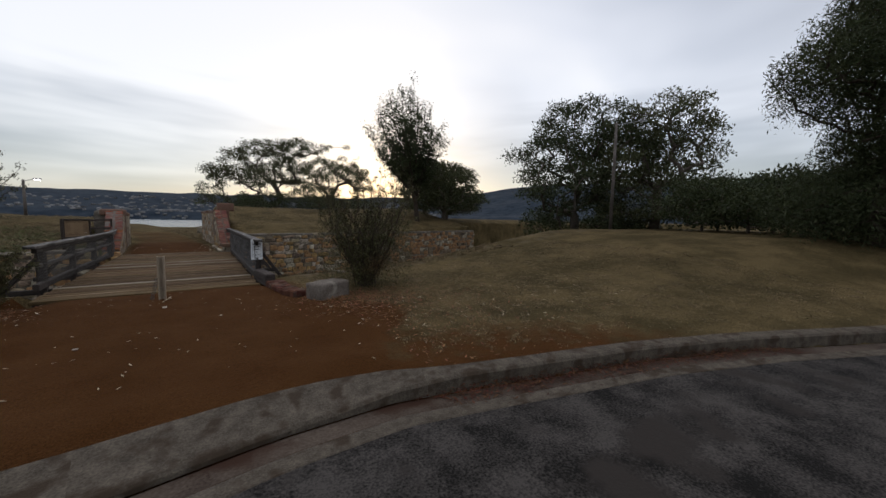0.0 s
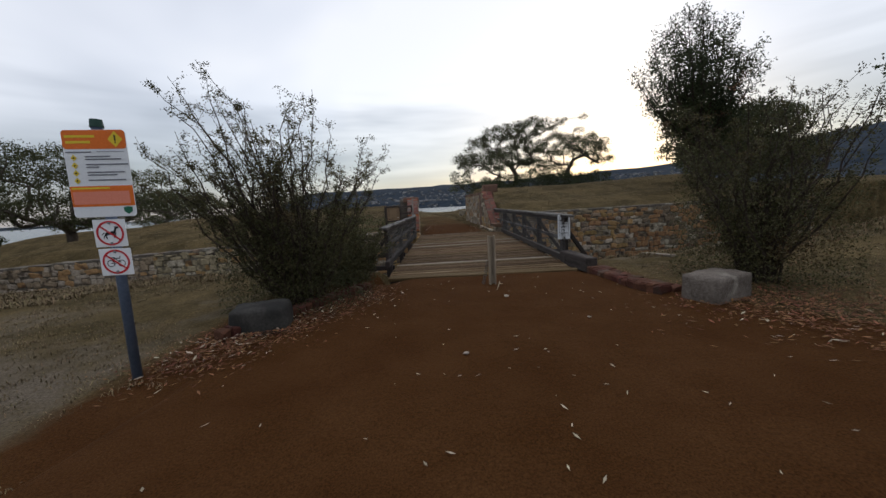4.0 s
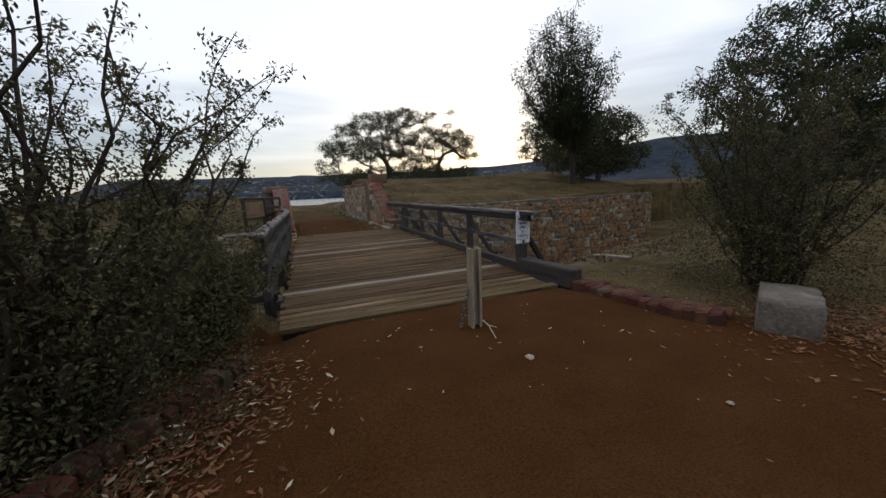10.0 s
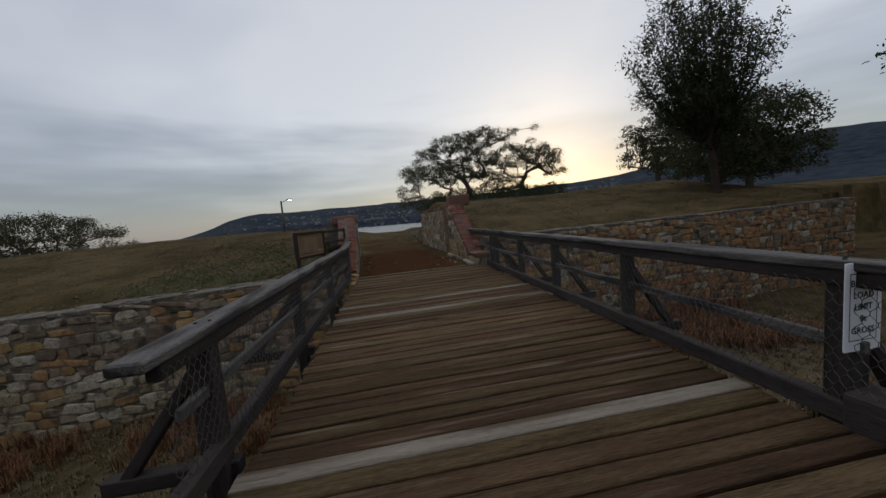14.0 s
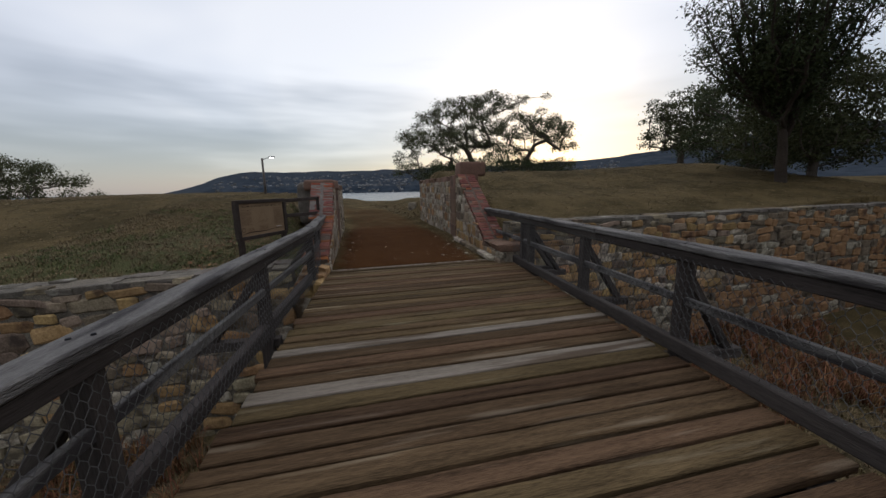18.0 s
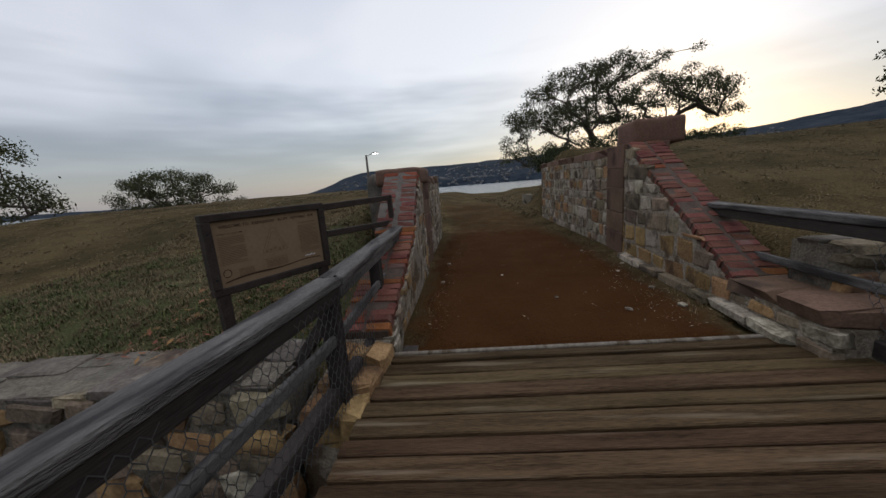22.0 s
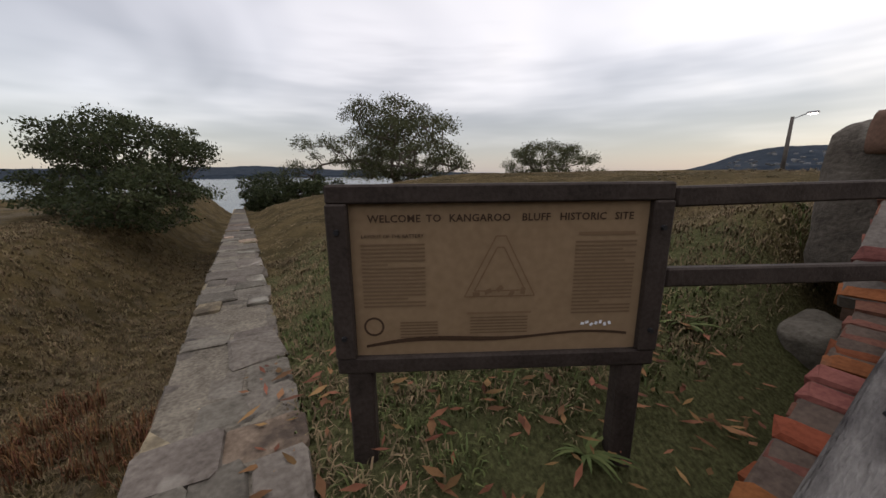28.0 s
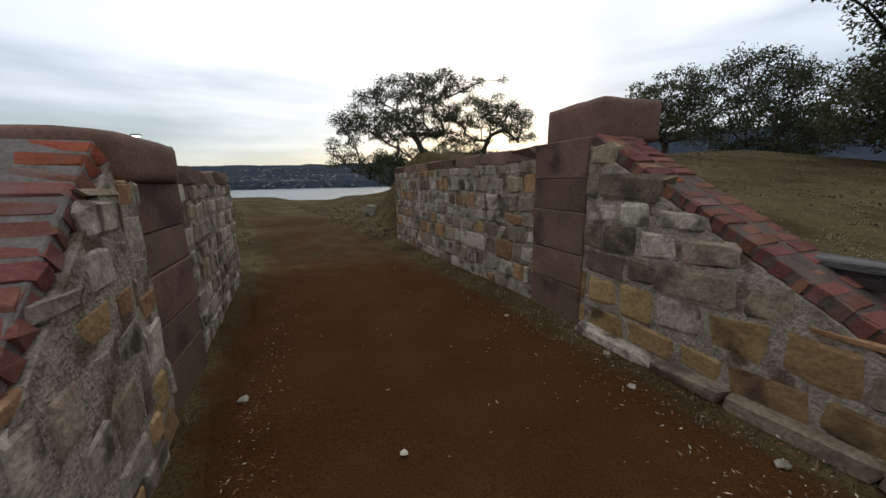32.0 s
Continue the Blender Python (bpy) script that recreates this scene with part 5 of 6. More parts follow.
    # right wing
    W = thing("wing_wall_right", "golden sandstone wing wall under a sloping brick top", "wall", (2.9, 20.9, 0), kind="structure")
    o, a, b = Vector((2.93, 20.05)), Vector((2.86, 21.2)), Vector((2.72, 24.05))

    def zr(s):
        return float(np.interp(s, (0.0, 2.85), (0.36, 2.12)))
    wall_core("wall_core", [p - Vector((0.03, 0)) for p in (o, a, b)], (-2.8, -0.6, -0.6), (0.24, 0.28, 2.04), 0.55, "mortar_cream", W, -1)
    rubble_face(W, o, a, lambda s: -0.1, lambda s: 0.24, 46, (0.14, 0.2), (0.25, 0.45), lambda s, z: True, ("stone", "stone_grey", "stone_gold"), (3, 2, 3), flip=-1, flush=True)
    coping(W, o, a, 0.42, 0.62, 47, 0.40, mat="dressed", inward=-1, lens=(0.5, 0.7), thick=0.17)
    rubble_face(W, a, b, lambda s: 0.05, lambda s: zr(s) - 0.07, 41, (0.24, 0.36), (0.30, 0.55), lambda s, z: True, ("stone", "stone_grey", "stone_gold"), (4, 5, 1), flip=-1, gold=0.75, flush=True)
    brick_slope(W, a - Vector((0.01, 0)), b - Vector((0.01, 0)), 0.36, 2.12, 0.60, -1, 42, False, 0.06)
    rubble_face(W, Vector((2.80, 20.4)), Vector((2.64, 24.0)), lambda s: -0.02, lambda s: 0.13, 43, (0.13, 0.15), (0.35, 0.75), lambda s, z: True, ("stone", "stone_grey"), (3, 2), depth=0.2, flip=-1)
    pier("gate_pier_right", 2.66, 24.05, 24.98, 0.8, 2.14, -1, "tall brown dressed sandstone gate pier")
    cap = thing("capstone", "square weathered capstone set back on the gate pier", "stone", (3.3, 24.55, 2.11))
    part("block", worn_block((0, 0, 0.22), (0.87, 0.97, 0.47), 9, 1, 0.014), "dressed", cap, smooth=True)
    P = thing("passage_wall_right", "squared rubble passage wall with pale worn stones and brown coping", "wall", (2.7, 25.0, 0), kind="structure")
    c, e = Vector((2.72, 24.98)), Vector((2.20, 31.1))
    wall_core("wall_core", [c - Vector((0.03, 0)), e - Vector((0.03, 0))], (-0.5, -0.5), (1.96, 1.94), 0.6, "mortar_cream", P, -1)
    rubble_face(P, c, e, lambda s: -0.02, lambda s: 1.96, 44, (0.18, 0.30), (0.2, 0.48), lambda s, z: True, ("stone_grey", "stone", "stone_gold"), (5, 3, 2), flip=-1, flush=True)
    coping(P, c, e, 2.14, 0.75, 45, 2.12, mat="dressed", inward=-1, lens=(0.5, 0.95), thick=0.2)


gate_walls()


# ---- edge of the forecourt ----
def forecourt_edge():
    ek = thing("timber_edge", "weathered square timber kerb leading off the bridge end", "kerb", (3.4, 11.1, 0))
    beam("log", (3.34, 11.25, 0.10), (3.46, 9.95, 0.10), 0.26, 0.32, "timber", ek, "", 0.02, 10, 0.02, 3)
    bk = thing("brick_edging", "low curved red brick edging half buried in gravel", "kerb", (3.9, 9.0, 0))
    pts = [(3.46, 9.92), (3.47, 9.2), (3.56, 8.6), (3.80, 8.05)]
    rr = random.Random(2)
    for i in range(len(pts) - 1):
        a, b = Vector(pts[i]), Vector(pts[i + 1])
        ln = (b - a).length
        ang = math.atan2((b - a).y, (b - a).x)
        for j in range(2 * max(1, int(ln / 0.115))):
            row = j % 2
            p = a.lerp(b, (j // 2 + 0.5) / int(ln / 0.115)) + Vector((0.225 * row, 0.03 * row))
            ob = new("brick", rr.choice(ROCKS["brick_dirty"]))
            ob.parent = bk
            ob.matrix_parent_inverse = bk.matrix_basis.inverted()
            ob.matrix_basis = Matrix.Translation((p.x, p.y, -0.015 - 0.03 * row + rr.uniform(-0.008, 0.006))) @ Matrix.Rotation(ang + rr.uniform(-0.03, 0.03), 4, "Z") @ Matrix.Diagonal((0.142, 0.23, 0.25, 1))
    for nm, c, s, rot, mt, lab in (("stone_block", (4.32, 7.72, 0.14), (0.86, 0.50, 0.44), 25, "stone_dull", "squared grey stone block at the end of the brick edging"),
                               ("stone_block", (-2.2, 7.4, 0.13), (0.74, 0.52, 0.40), 15, "stone_dark", "dark weathered stone block on bricks under the bush")):
        o = thing(nm, lab, "stone", c)
        bm = worn_block((0, 0, 0), s, rot, 1 if mt == "stone_dull" else 4, 0.018)
        bmesh.ops.rotate(bm, verts=list(bm.verts), cent=(0, 0, 0), matrix=Matrix.Rotation(radians(rot), 3, "Z"))
        part("block", bm, mt, o, "", True)
    bl = thing("brick_edging", "low red brick edging under the bush, strewn with leaves", "kerb", (-1.9, 7.6, 0))
    a, b = Vector((-2.55, 6.95)), Vector((-1.15, 9.3))
    n = 22
    ang = math.atan2((b - a).y, (b - a).x)
    for j in range(n):
        p = a.lerp(b, (j + 0.5) / n)
        ob = new("brick", rr.choice(ROCKS["brick_dirty"]))
        under(ob, bl)
        ob.matrix_basis = Matrix.Translation((p.x, p.y, 0.03 + rr.uniform(-0.012, 0.012))) @ Matrix.Rotation(ang, 4, "Z") @ Matrix.Diagonal((0.108, 0.22, 0.2, 1))
    mk = thing("stone_marker", "small pale stone marker block beside the track", "stone", (2.1, 36.0, h1(2.1, 36.0)))
    part("block", box((0, 0, 0.2), (0.5, 0.45, 0.6), None, 0.04, 0.03, rr), "stone_grey", mk)


forecourt_edge()


# ---- trees and bushes ----
def tube_mesh(segs, sides=6):
    """Tapered tubes from (p0, p1, r0, r1)."""
    verts, faces = [], []
    for p0, p1, r0, r1 in segs:
        d = p1 - p0
        if d.length < 1e-4:
            continue
        d.normalize()
        u = d.orthogonal().normalized()
        w = d.cross(u)
        k = len(verts)
        n = sides if r0 > 0.02 else 4 if r0 > 0.006 else 3
        for p, r in ((p0, r0), (p1, r1)):
            for i in range(n):
                a = 2 * math.pi * i / n
                verts.append(p + (u * math.cos(a) + w * math.sin(a)) * r)
        for i in range(n):
            faces.append((k + i, k + (i + 1) % n, k + n + (i + 1) % n, k + n + i))
    return verts, faces


def leaf_mesh(points, size, aspect, rr, droop=0.5):
    """One folded leaf of four corners at each point, hanging or spread."""
    n = len(points)
    g = np.random.default_rng(rr.randrange(10 ** 6))
    p = np.array(points)
    d = g.normal(size=(n, 3))
    d[:, 2] -= droop
    d /= np.linalg.norm(d, axis=1)[:, None]
    e = g.normal(size=(n, 3))
    w = np.cross(d, e)
    w /= np.linalg.norm(w, axis=1)[:, None]
    ls = size * g.uniform(0.6, 1.3, n)[:, None]
    ws = ls * aspect
    a, b, c, f = p - d * ls / 2, p + w * ws / 2, p + d * ls / 2, p - w * ws / 2
    co = np.stack((a, b, c, f), 1).reshape(-1, 3)
    fc = np.arange(4 * n).reshape(-1, 4)
    return co, fc


def np_mesh(name, co, fc, mat, parent, label=""):
    me = bpy.data.meshes.new(name)
    n = len(fc)
    me.vertices.add(len(co))
    me.vertices.foreach_set("co", np.asarray(co, float).ravel())
    me.loops.add(n * fc.shape[1])
    me.loops.foreach_set("vertex_index", fc.ravel())
    me.polygons.add(n)
    me.polygons.foreach_set("loop_start", np.arange(n) * fc.shape[1])
    me.update(calc_edges=True)
    me.materials.append(M[mat])
    ob = new(name, me)
    if parent is not None:
        ob.parent = parent
    if label:
        tagged(ob, label)
    return ob


def route(nodes, ends_at, rr, first=3, sag=0.8):
    """Grow limbs from a skeleton of [place, parent, weight] to each wanted place, the nearest first."""
    top = nodes[-1][0]
    ends = []
    for p in sorted(ends_at, key=lambda q: (q - top).length):
        best, bd = 0, 1e9
        for i, (q, par, w) in enumerate(nodes):
            if i < first:
                continue
            dd = (p - q).length + max(0.0, (q.z - p.z)) * sag
            if dd < bd:
                best, bd = i, dd
        q = nodes[best][0]
        mid = q.lerp(p, 0.5) + Vector((rr.uniform(-1, 1), rr.uniform(-1, 1), rr.uniform(-0.2, 0.7))) * bd * 0.12
        for pp in (q.lerp(mid, 0.6), mid, p):
            nodes.append([pp, best, 0.0])
            best = len(nodes) - 1
        ends.append(best)
    for e in ends:
        while e >= 0:
            nodes[e][2] += 1.0
            e = nodes[e][1]


def limbs(nodes, trunk_r, bark, parent):
    """Tapered limbs of a routed skeleton, as thick as what they carry."""
    tot = max(max(q[2] for q in nodes), 1)

    def rad(w):
        return max(trunk_r * (w / tot) ** 0.5, trunk_r * 0.035)
    segs = []
    for p, par, w in nodes:
        if par >= 0:
            r1 = rad(w)
            segs.append((nodes[par][0], p, min(rad(nodes[par][2]), r1 * 1.35 + 0.004), r1))
    v, f = tube_mesh(segs, 7)
    return mesh_from("trunk", v, f, bark, parent, "", True)


def tuft_points(centres, radii, per, flat, g, floor=-0.4, axes=None):
    """Leaf places in tufts: fullest near the upper skin of each, cut off below."""
    pts = []
    for n, (c, r) in enumerate(zip(centres, radii)):
        k = int(per * r * r / (np.mean(radii) ** 2) * 1.5)
        d = g.normal(size=(k, 3))
        d /= np.linalg.norm(d, axis=1)[:, None]
        d = d[d[:, 2] > floor + g.uniform(-0.3, 0.3, k)]
        q = d * (g.uniform(0.25, 1.0, len(d)) ** 0.5)[:, None] * (1 + 0.18 * g.normal(size=len(d)))[:, None]
        q[:, 2] *= flat
        if axes is not None:
            q += np.outer(g.uniform(-1, 1, len(q)), axes[n])
        pts.append(np.array(c) + q * r)
    return np.concatenate(pts)


def tree(name, label, base, trunk_h, trunk_r, blobs, spacing, per, leaf, seed, mat="leaf_gum", aspect=0.3, flat=0.6, lean=(0, 0), bark="bark", shell=0.3, category="tree", top_bias=0.4, fill=0.72):
    """A tree whose limbs run from the trunk to separate tufts of leaves, spaced out inside the blobs (centre, radii), given from its base."""
    rr = random.Random(seed)
    g = np.random.default_rng(seed)
    t = thing(name, label, category, base)
    nodes = []
    for i in range(7):
        k = i / 6
        p = Vector((lean[0] * k * k, lean[1] * k * k, (trunk_h + 0.3) * k - 0.3)) + Vector((rr.uniform(-1, 1), rr.uniform(-1, 1), 0)) * trunk_h * 0.02 * (1 if i else 0)
        nodes.append([p, i - 1, 0.0])
    cl = []
    vol = [b[1][0] * b[1][1] * b[1][2] for b in blobs]
    miss = 0
    while miss < 160 and len(cl) < 420:
        c, r = rr.choices(blobs, vol)[0]
        q = Vector((rr.gauss(0, 1), rr.gauss(0, 1), rr.gauss(0, 1))).normalized()
        if q.z < -0.1 and rr.random() < top_bias:
            continue
        k = (shell + (1 - shell) * rr.random()) ** 0.5
        p = Vector(c) + Vector((q.x * r[0], q.y * r[1], q.z * r[2])) * k
        if all((p.x - o.x) ** 2 + (p.y - o.y) ** 2 + ((p.z - o.z) * 1.35) ** 2 > spacing * spacing for o in cl):
            cl.append(p)
            miss = 0
        else:
            miss += 1
    route(nodes, cl, rr)
    limbs(nodes, trunk_r, bark, t)
    radii = [spacing * fill * rr.uniform(0.6, 1.35) for _ in cl]
    ax = g.normal(size=(len(cl), 3)) * (0.18, 0.18, 0.1)
    co, fc = leaf_mesh(tuft_points(cl, radii, per, flat, g, axes=ax), leaf, aspect, rr)
    np_mesh("crown", co, fc, mat, t)
    return t


def fan_tree(name, label, base, fork, trunk_r, stems, crown, per, leaf, seed, mat, tuft, lean, bare=0.34):
    """An upright tree: many stems fan out of a short trunk and rise side by side, leafy along their upper part.
    crown: (offset in x, half width in x, half width in y, height of the top)."""
    rr = random.Random(seed)
    g = np.random.default_rng(seed)
    t = thing(name, label, "tree", base)
    ox, hx, hy, top = crown
    segs, cs, rs, ax = [], [], [], []
    knee = Vector((lean, 0, fork))
    prev = Vector((0, 0, -0.3))
    for i in range(1, 7):
        k = i / 6
        p = Vector((lean * k * k, 0.05 * math.sin(k * 5), (fork + 0.3) * k - 0.3))
        segs.append((prev, p, trunk_r * (1.15 - 0.45 * (k - 1 / 6)), trunk_r * (1.15 - 0.45 * k)))
        prev = p
    for n in range(stems):
        a = 2 * math.pi * n * 0.618
        k = math.sqrt((n + 0.5) / stems)
        dx, dy = math.cos(a) * k, math.sin(a) * k
        goal = Vector((ox + dx * hx, dy * hy, top * (1 - 0.42 * k ** 2.2) * rr.uniform(0.84, 1.0)))
        st = Vector((0, 0, fork * 0.72)).lerp(knee, rr.random()) + Vector((0, 0, rr.uniform(0, 1.2)))
        prev = st
        m = 9
        for i in range(1, m + 1):
            u = i / m
            h = u ** 0.72
            p = Vector((st.x + (goal.x - st.x) * h, st.y + (goal.y - st.y) * h, st.z + (goal.z - st.z) * u ** 1.12)) + Vector((rr.gauss(0, 1), rr.gauss(0, 1), 0)) * 0.07
            r0 = trunk_r * 0.42
            segs.append((prev, p, r0 * (1 - 0.9 * (u - 1 / m)), r0 * (1 - 0.9 * u)))
            if u > bare:
                for _ in range(3):
                    o = prev.lerp(p, rr.random())
                    q = o + Vector((rr.gauss(0, 1), rr.gauss(0, 1), abs(rr.gauss(0.5, 0.6)))) * tuft * rr.uniform(0.5, 1.25)
                    segs.append((o, q, r0 * 0.22, 0.006))
                    cs.append(q)
                    rs.append(tuft * rr.uniform(0.55, 1.1))
                    d = (p - prev).normalized()
                    ax.append((d.x * 0.9, d.y * 0.9, d.z * 0.9))
            prev = p
    v, f = tube_mesh(segs, 7)
    mesh_from("trunk", v, f, "twig", t, "", True)
    co, fc = leaf_mesh(tuft_points(cs, rs, per, 1.0, g, -1.2, np.array(ax)), leaf, 0.36, rr, -0.3)
    np_mesh("crown", co, fc, mat, t)
    return t


def bush(name, label, base, stems, height_, spread, leaves, leaf, seed, mat="leaf_bush", lean=(0, 0), low=0.15, curl=0.25, thick=0.02, extra=(), dens_top=1.0, category="bush"):
    """A many-stemmed shrub: arching stems, side twigs, leaves along them."""
    rr = random.Random(seed)
    b = thing(name, label, category, base)
    segs, pts = [], []
    goals = []
    for i in range(stems):
        a = rr.uniform(0, 2 * math.pi)
        k = math.sqrt(rr.random())
        hh = height_ * rr.uniform(0.62, 1.0) * (1 - 0.22 * k)
        goals.append(Vector((math.cos(a) * spread[0] * k + lean[0] * hh / height_, math.sin(a) * spread[1] * k + lean[1] * hh / height_, hh)))
    goals += [Vector(e) for e in extra]
    for g in goals:
        p = Vector((rr.gauss(0, 0.10), rr.gauss(0, 0.10), -0.1))
        n = 10
        prev, st = p, p.copy()
        bx, by = rr.uniform(-0.1, 0.1) * height_, rr.uniform(-0.1, 0.1) * height_
        per = int(leaves / len(goals))
        for i in range(1, n + 1):
            k = i / n
            bow = math.sin(math.pi * k)
            q = st + Vector((g.x * k + bx * bow, g.y * k + by * bow, (g.z + 0.1) * k + 0.05 * height_ * bow)) + Vector((rr.gauss(0, 1), rr.gauss(0, 1), rr.gauss(0, 0.5))) * 0.012 * height_
            r0, r1 = thick * (1 - 0.85 * (k - 1 / n)), thick * (1 - 0.85 * k)
            segs.append((prev, q, r0, r1))
            if i >= 2:
                for _ in range(3):
                    o = prev.lerp(q, rr.random())
                    tw = o + Vector((rr.gauss(0, 1), rr.gauss(0, 1), rr.uniform(-0.2, 1.3))) * rr.uniform(0.05, 0.16) * (1.3 - 0.5 * k)
                    segs.append((o, tw, r1 * 0.4 + 0.001, 0.0012))
                    nl = int(per / (3 * (n - 1)) * rr.uniform(0.3, 1.7) * (dens_top if k > 0.55 else 1.0))
                    for _ in range(nl):
                        pts.append(o.lerp(tw, rr.uniform(0.15, 1.1)) + Vector((rr.gauss(0, 1), rr.gauss(0, 1), rr.gauss(0, 1))) * 0.03)
            prev = q
    # low skirt of side shoots
    for _ in range(int(leaves * low)):
        a = rr.uniform(0, 2 * math.pi)
        k = math.sqrt(rr.random()) * 0.8
        pts.append(Vector((math.cos(a) * spread[0] * k, math.sin(a) * spread[1] * k, rr.uniform(0.02, 0.52) * height_ * (0.35 + k * 0.75))))
    v, f = tube_mesh(segs, 5)
    mesh_from("branchwork", v, f, "twig", b)
    co, fc = leaf_mesh(pts, leaf, 0.45, rr, 0.0)
    np_mesh("foliage", co, fc, mat, b)
    return b


def plant():
    def at(x, y):
        return (x, y, h1(x, y))
    bush("bush", "tall dark twiggy bush with sparse small leaves beside the forecourt", at(-2.15, 8.55), 64, 3.75, (1.6, 1.2), 66000, 0.036, 1, lean=(-0.55, -0.2), low=0.32, extra=((1.3, 0.7, 2.35), (1.4, 0.75, 2.6), (1.2, 1.0, 1.9), (1.0, 1.3, 2.7), (0.9, 1.5, 2.3), (1.35, 0.4, 2.9), (-1.5, -0.7, 3.65), (-1.05, -0.7, 3.6), (-1.3, -0.7, 2.8), (-0.5, -0.7, 3.6), (-1.6, -0.7, 2.0), (0.8, -0.5, 3.35), (1.4, -0.4, 2.4), (-1.45, -0.5, 3.4), (-1.2, -0.2, 4.0), (1.1, 0.2, 2.2), (0.3, 0.2, 3.6), (0.5, -0.2, 3.4)), dens_top=1.0, thick=0.022)
    bush("bush", "low olive undergrowth crowding the bridge end", at(-1.75, 10.1), 34, 1.55, (0.75, 0.8), 24000, 0.042, 17, low=0.35, thick=0.012)
    bush("bush", "spreading dark twiggy bush behind the brick edging", at(5.6, 8.5), 60, 3.7, (1.6, 1.5), 46000, 0.04, 2, low=0.3, extra=((1.6, 0.6, 3.1), (-1.3, 0.3, 2.9)), dens_top=0.8, thick=0.02)
    fan_tree("tree", "tall upright gum with many rising stems and small leafy tufts", at(17.3, 25.2), 2.4, 0.20, 30, (-1.3, 3.4, 3.0, 11.7), 31, 0.17, 3, "leaf_dark", 0.42, -0.5, 0.20)
    tree("tree", "round dense tree at the foot of the tall gum", at(21.2, 26.8), 1.4, 0.2, [((0, 0, 3.2), (3.0, 2.8, 1.9)), ((-2.2, 0, 2.0), (2.2, 2.2, 1.6)), ((1.8, 0, 1.8), (2.2, 2.2, 1.5))], 0.85, 150, 0.18, 4, "leaf_gum", 0.42, 0.8)
    tree("tree", "broad round leafy tree on the fort bank", at(27.6, 35.2), 2.0, 0.28, [((-2.2, 0, 5.4), (2.4, 2.6, 1.9)), ((2.0, 0, 4.9), (2.8, 2.6, 1.9)), ((-3.2, 0, 2.8), (2.2, 2.4, 1.6)), ((3.6, 0, 2.8), (2.4, 2.4, 1.6)), ((0, 0, 2.4), (4.0, 3, 1.6))], 1.2, 200, 0.20, 13, "leaf_dark", 0.4, 0.8, fill=0.68)
    tree("tree", "small round gum far behind the fort bank", at(30.6, 44.6), 2.6, 0.3, [((0, 0, 6.4), (3.6, 3, 2.2)), ((1.4, 0, 4.6), (3.0, 3, 1.8)), ((-2, 0, 4.2), (2.4, 2.4, 1.5))], 1.2, 150, 0.26, 14, "leaf_gum", 0.4, 0.7)
    gum = [((-9.4, 0, 3.4), (2.4, 2.4, 1.7)), ((-7.6, 0, 6.8), (2.2, 3, 1.5)), ((-5.2, 0, 9.4), (2.8, 3.4, 1.7)), ((-1.4, 0, 11.4), (3.2, 4, 1.6)), ((3.0, 0, 12.0), (3.0, 4, 1.4)), ((6.8, 0, 12.6), (2.0, 3, 0.9)), ((-2.6, 0, 6.8), (3.2, 4, 2.0)), ((2.8, 0, 7.6), (3.4, 4, 2.0)), ((-5.4, 0, 2.2), (3.8, 3, 1.6)), ((-1.6, 0, 3.4), (2.6, 3, 1.5)), ((10.4, 0, 13.3), (1.2, 1, 0.4)), ((13.2, 0, 13.7), (0.8, 0.8, 0.35)), ((-1, 0, 9.4), (4.5, 4, 1.8))]
    tree("tree", "wide airy gum with layered flat tufts behind the gate", at(13.0, 66.0), 3.2, 0.5, gum, 1.6, 260, 0.25, 5, "leaf_gum", 0.42, 0.85, (0.6, 0), fill=0.67, top_bias=0.4)
    tree("tree", "low spreading gum with pale bare limbs behind the gate", at(24.5, 66.0), 2.6, 0.4, [((-3.4, 0, 8.6), (3.4, 3.6, 1.9)), ((1.8, 0, 8.0), (3.6, 3.6, 1.9)), ((4.2, 0, 6.0), (2.2, 2.4, 1.5)), ((-4.5, 0, 4.2), (3.8, 3, 2.0)), ((0.2, 0, 11.4), (0.7, 0.7, 0.9))], 1.5, 250, 0.25, 6, "leaf_gum", 0.42, 0.78, fill=0.76, top_bias=0.4)
    tree("tree", "large dense rounded gum beyond the lawn", at(33.2, 20.6), 5.0, 0.5, [((0.8, 0, 13.6), (4.4, 5, 2.6)), ((-3.2, 1.2, 10.6), (3.6, 3.6, 2.2)), ((3.4, -2, 11.2), (4.6, 4.6, 3.2)), ((-1.5, 0, 7.4), (5.0, 4.6, 2.4)), ((0.6, 0, 4.0), (6.0, 5.4, 2.8))], 1.7, 210, 0.28, 7, "leaf_dark", 0.4, 0.8, fill=0.66)
    tree("tree", "large dense grey-green gum behind a lamp pole", at(36.5, 14.4), 4.0, 0.45, [((0.4, 0, 9.2), (4.4, 4.6, 2.6)), ((1.0, -0.8, 7.2), (4.0, 3.6, 2.4)), ((-1, 1.2, 5.8), (4.6, 4.6, 2.4)), ((0, 0, 2.8), (5.6, 5.4, 2.6))], 1.7, 210, 0.28, 8, "leaf_gum", 0.4, 0.8, fill=0.66)
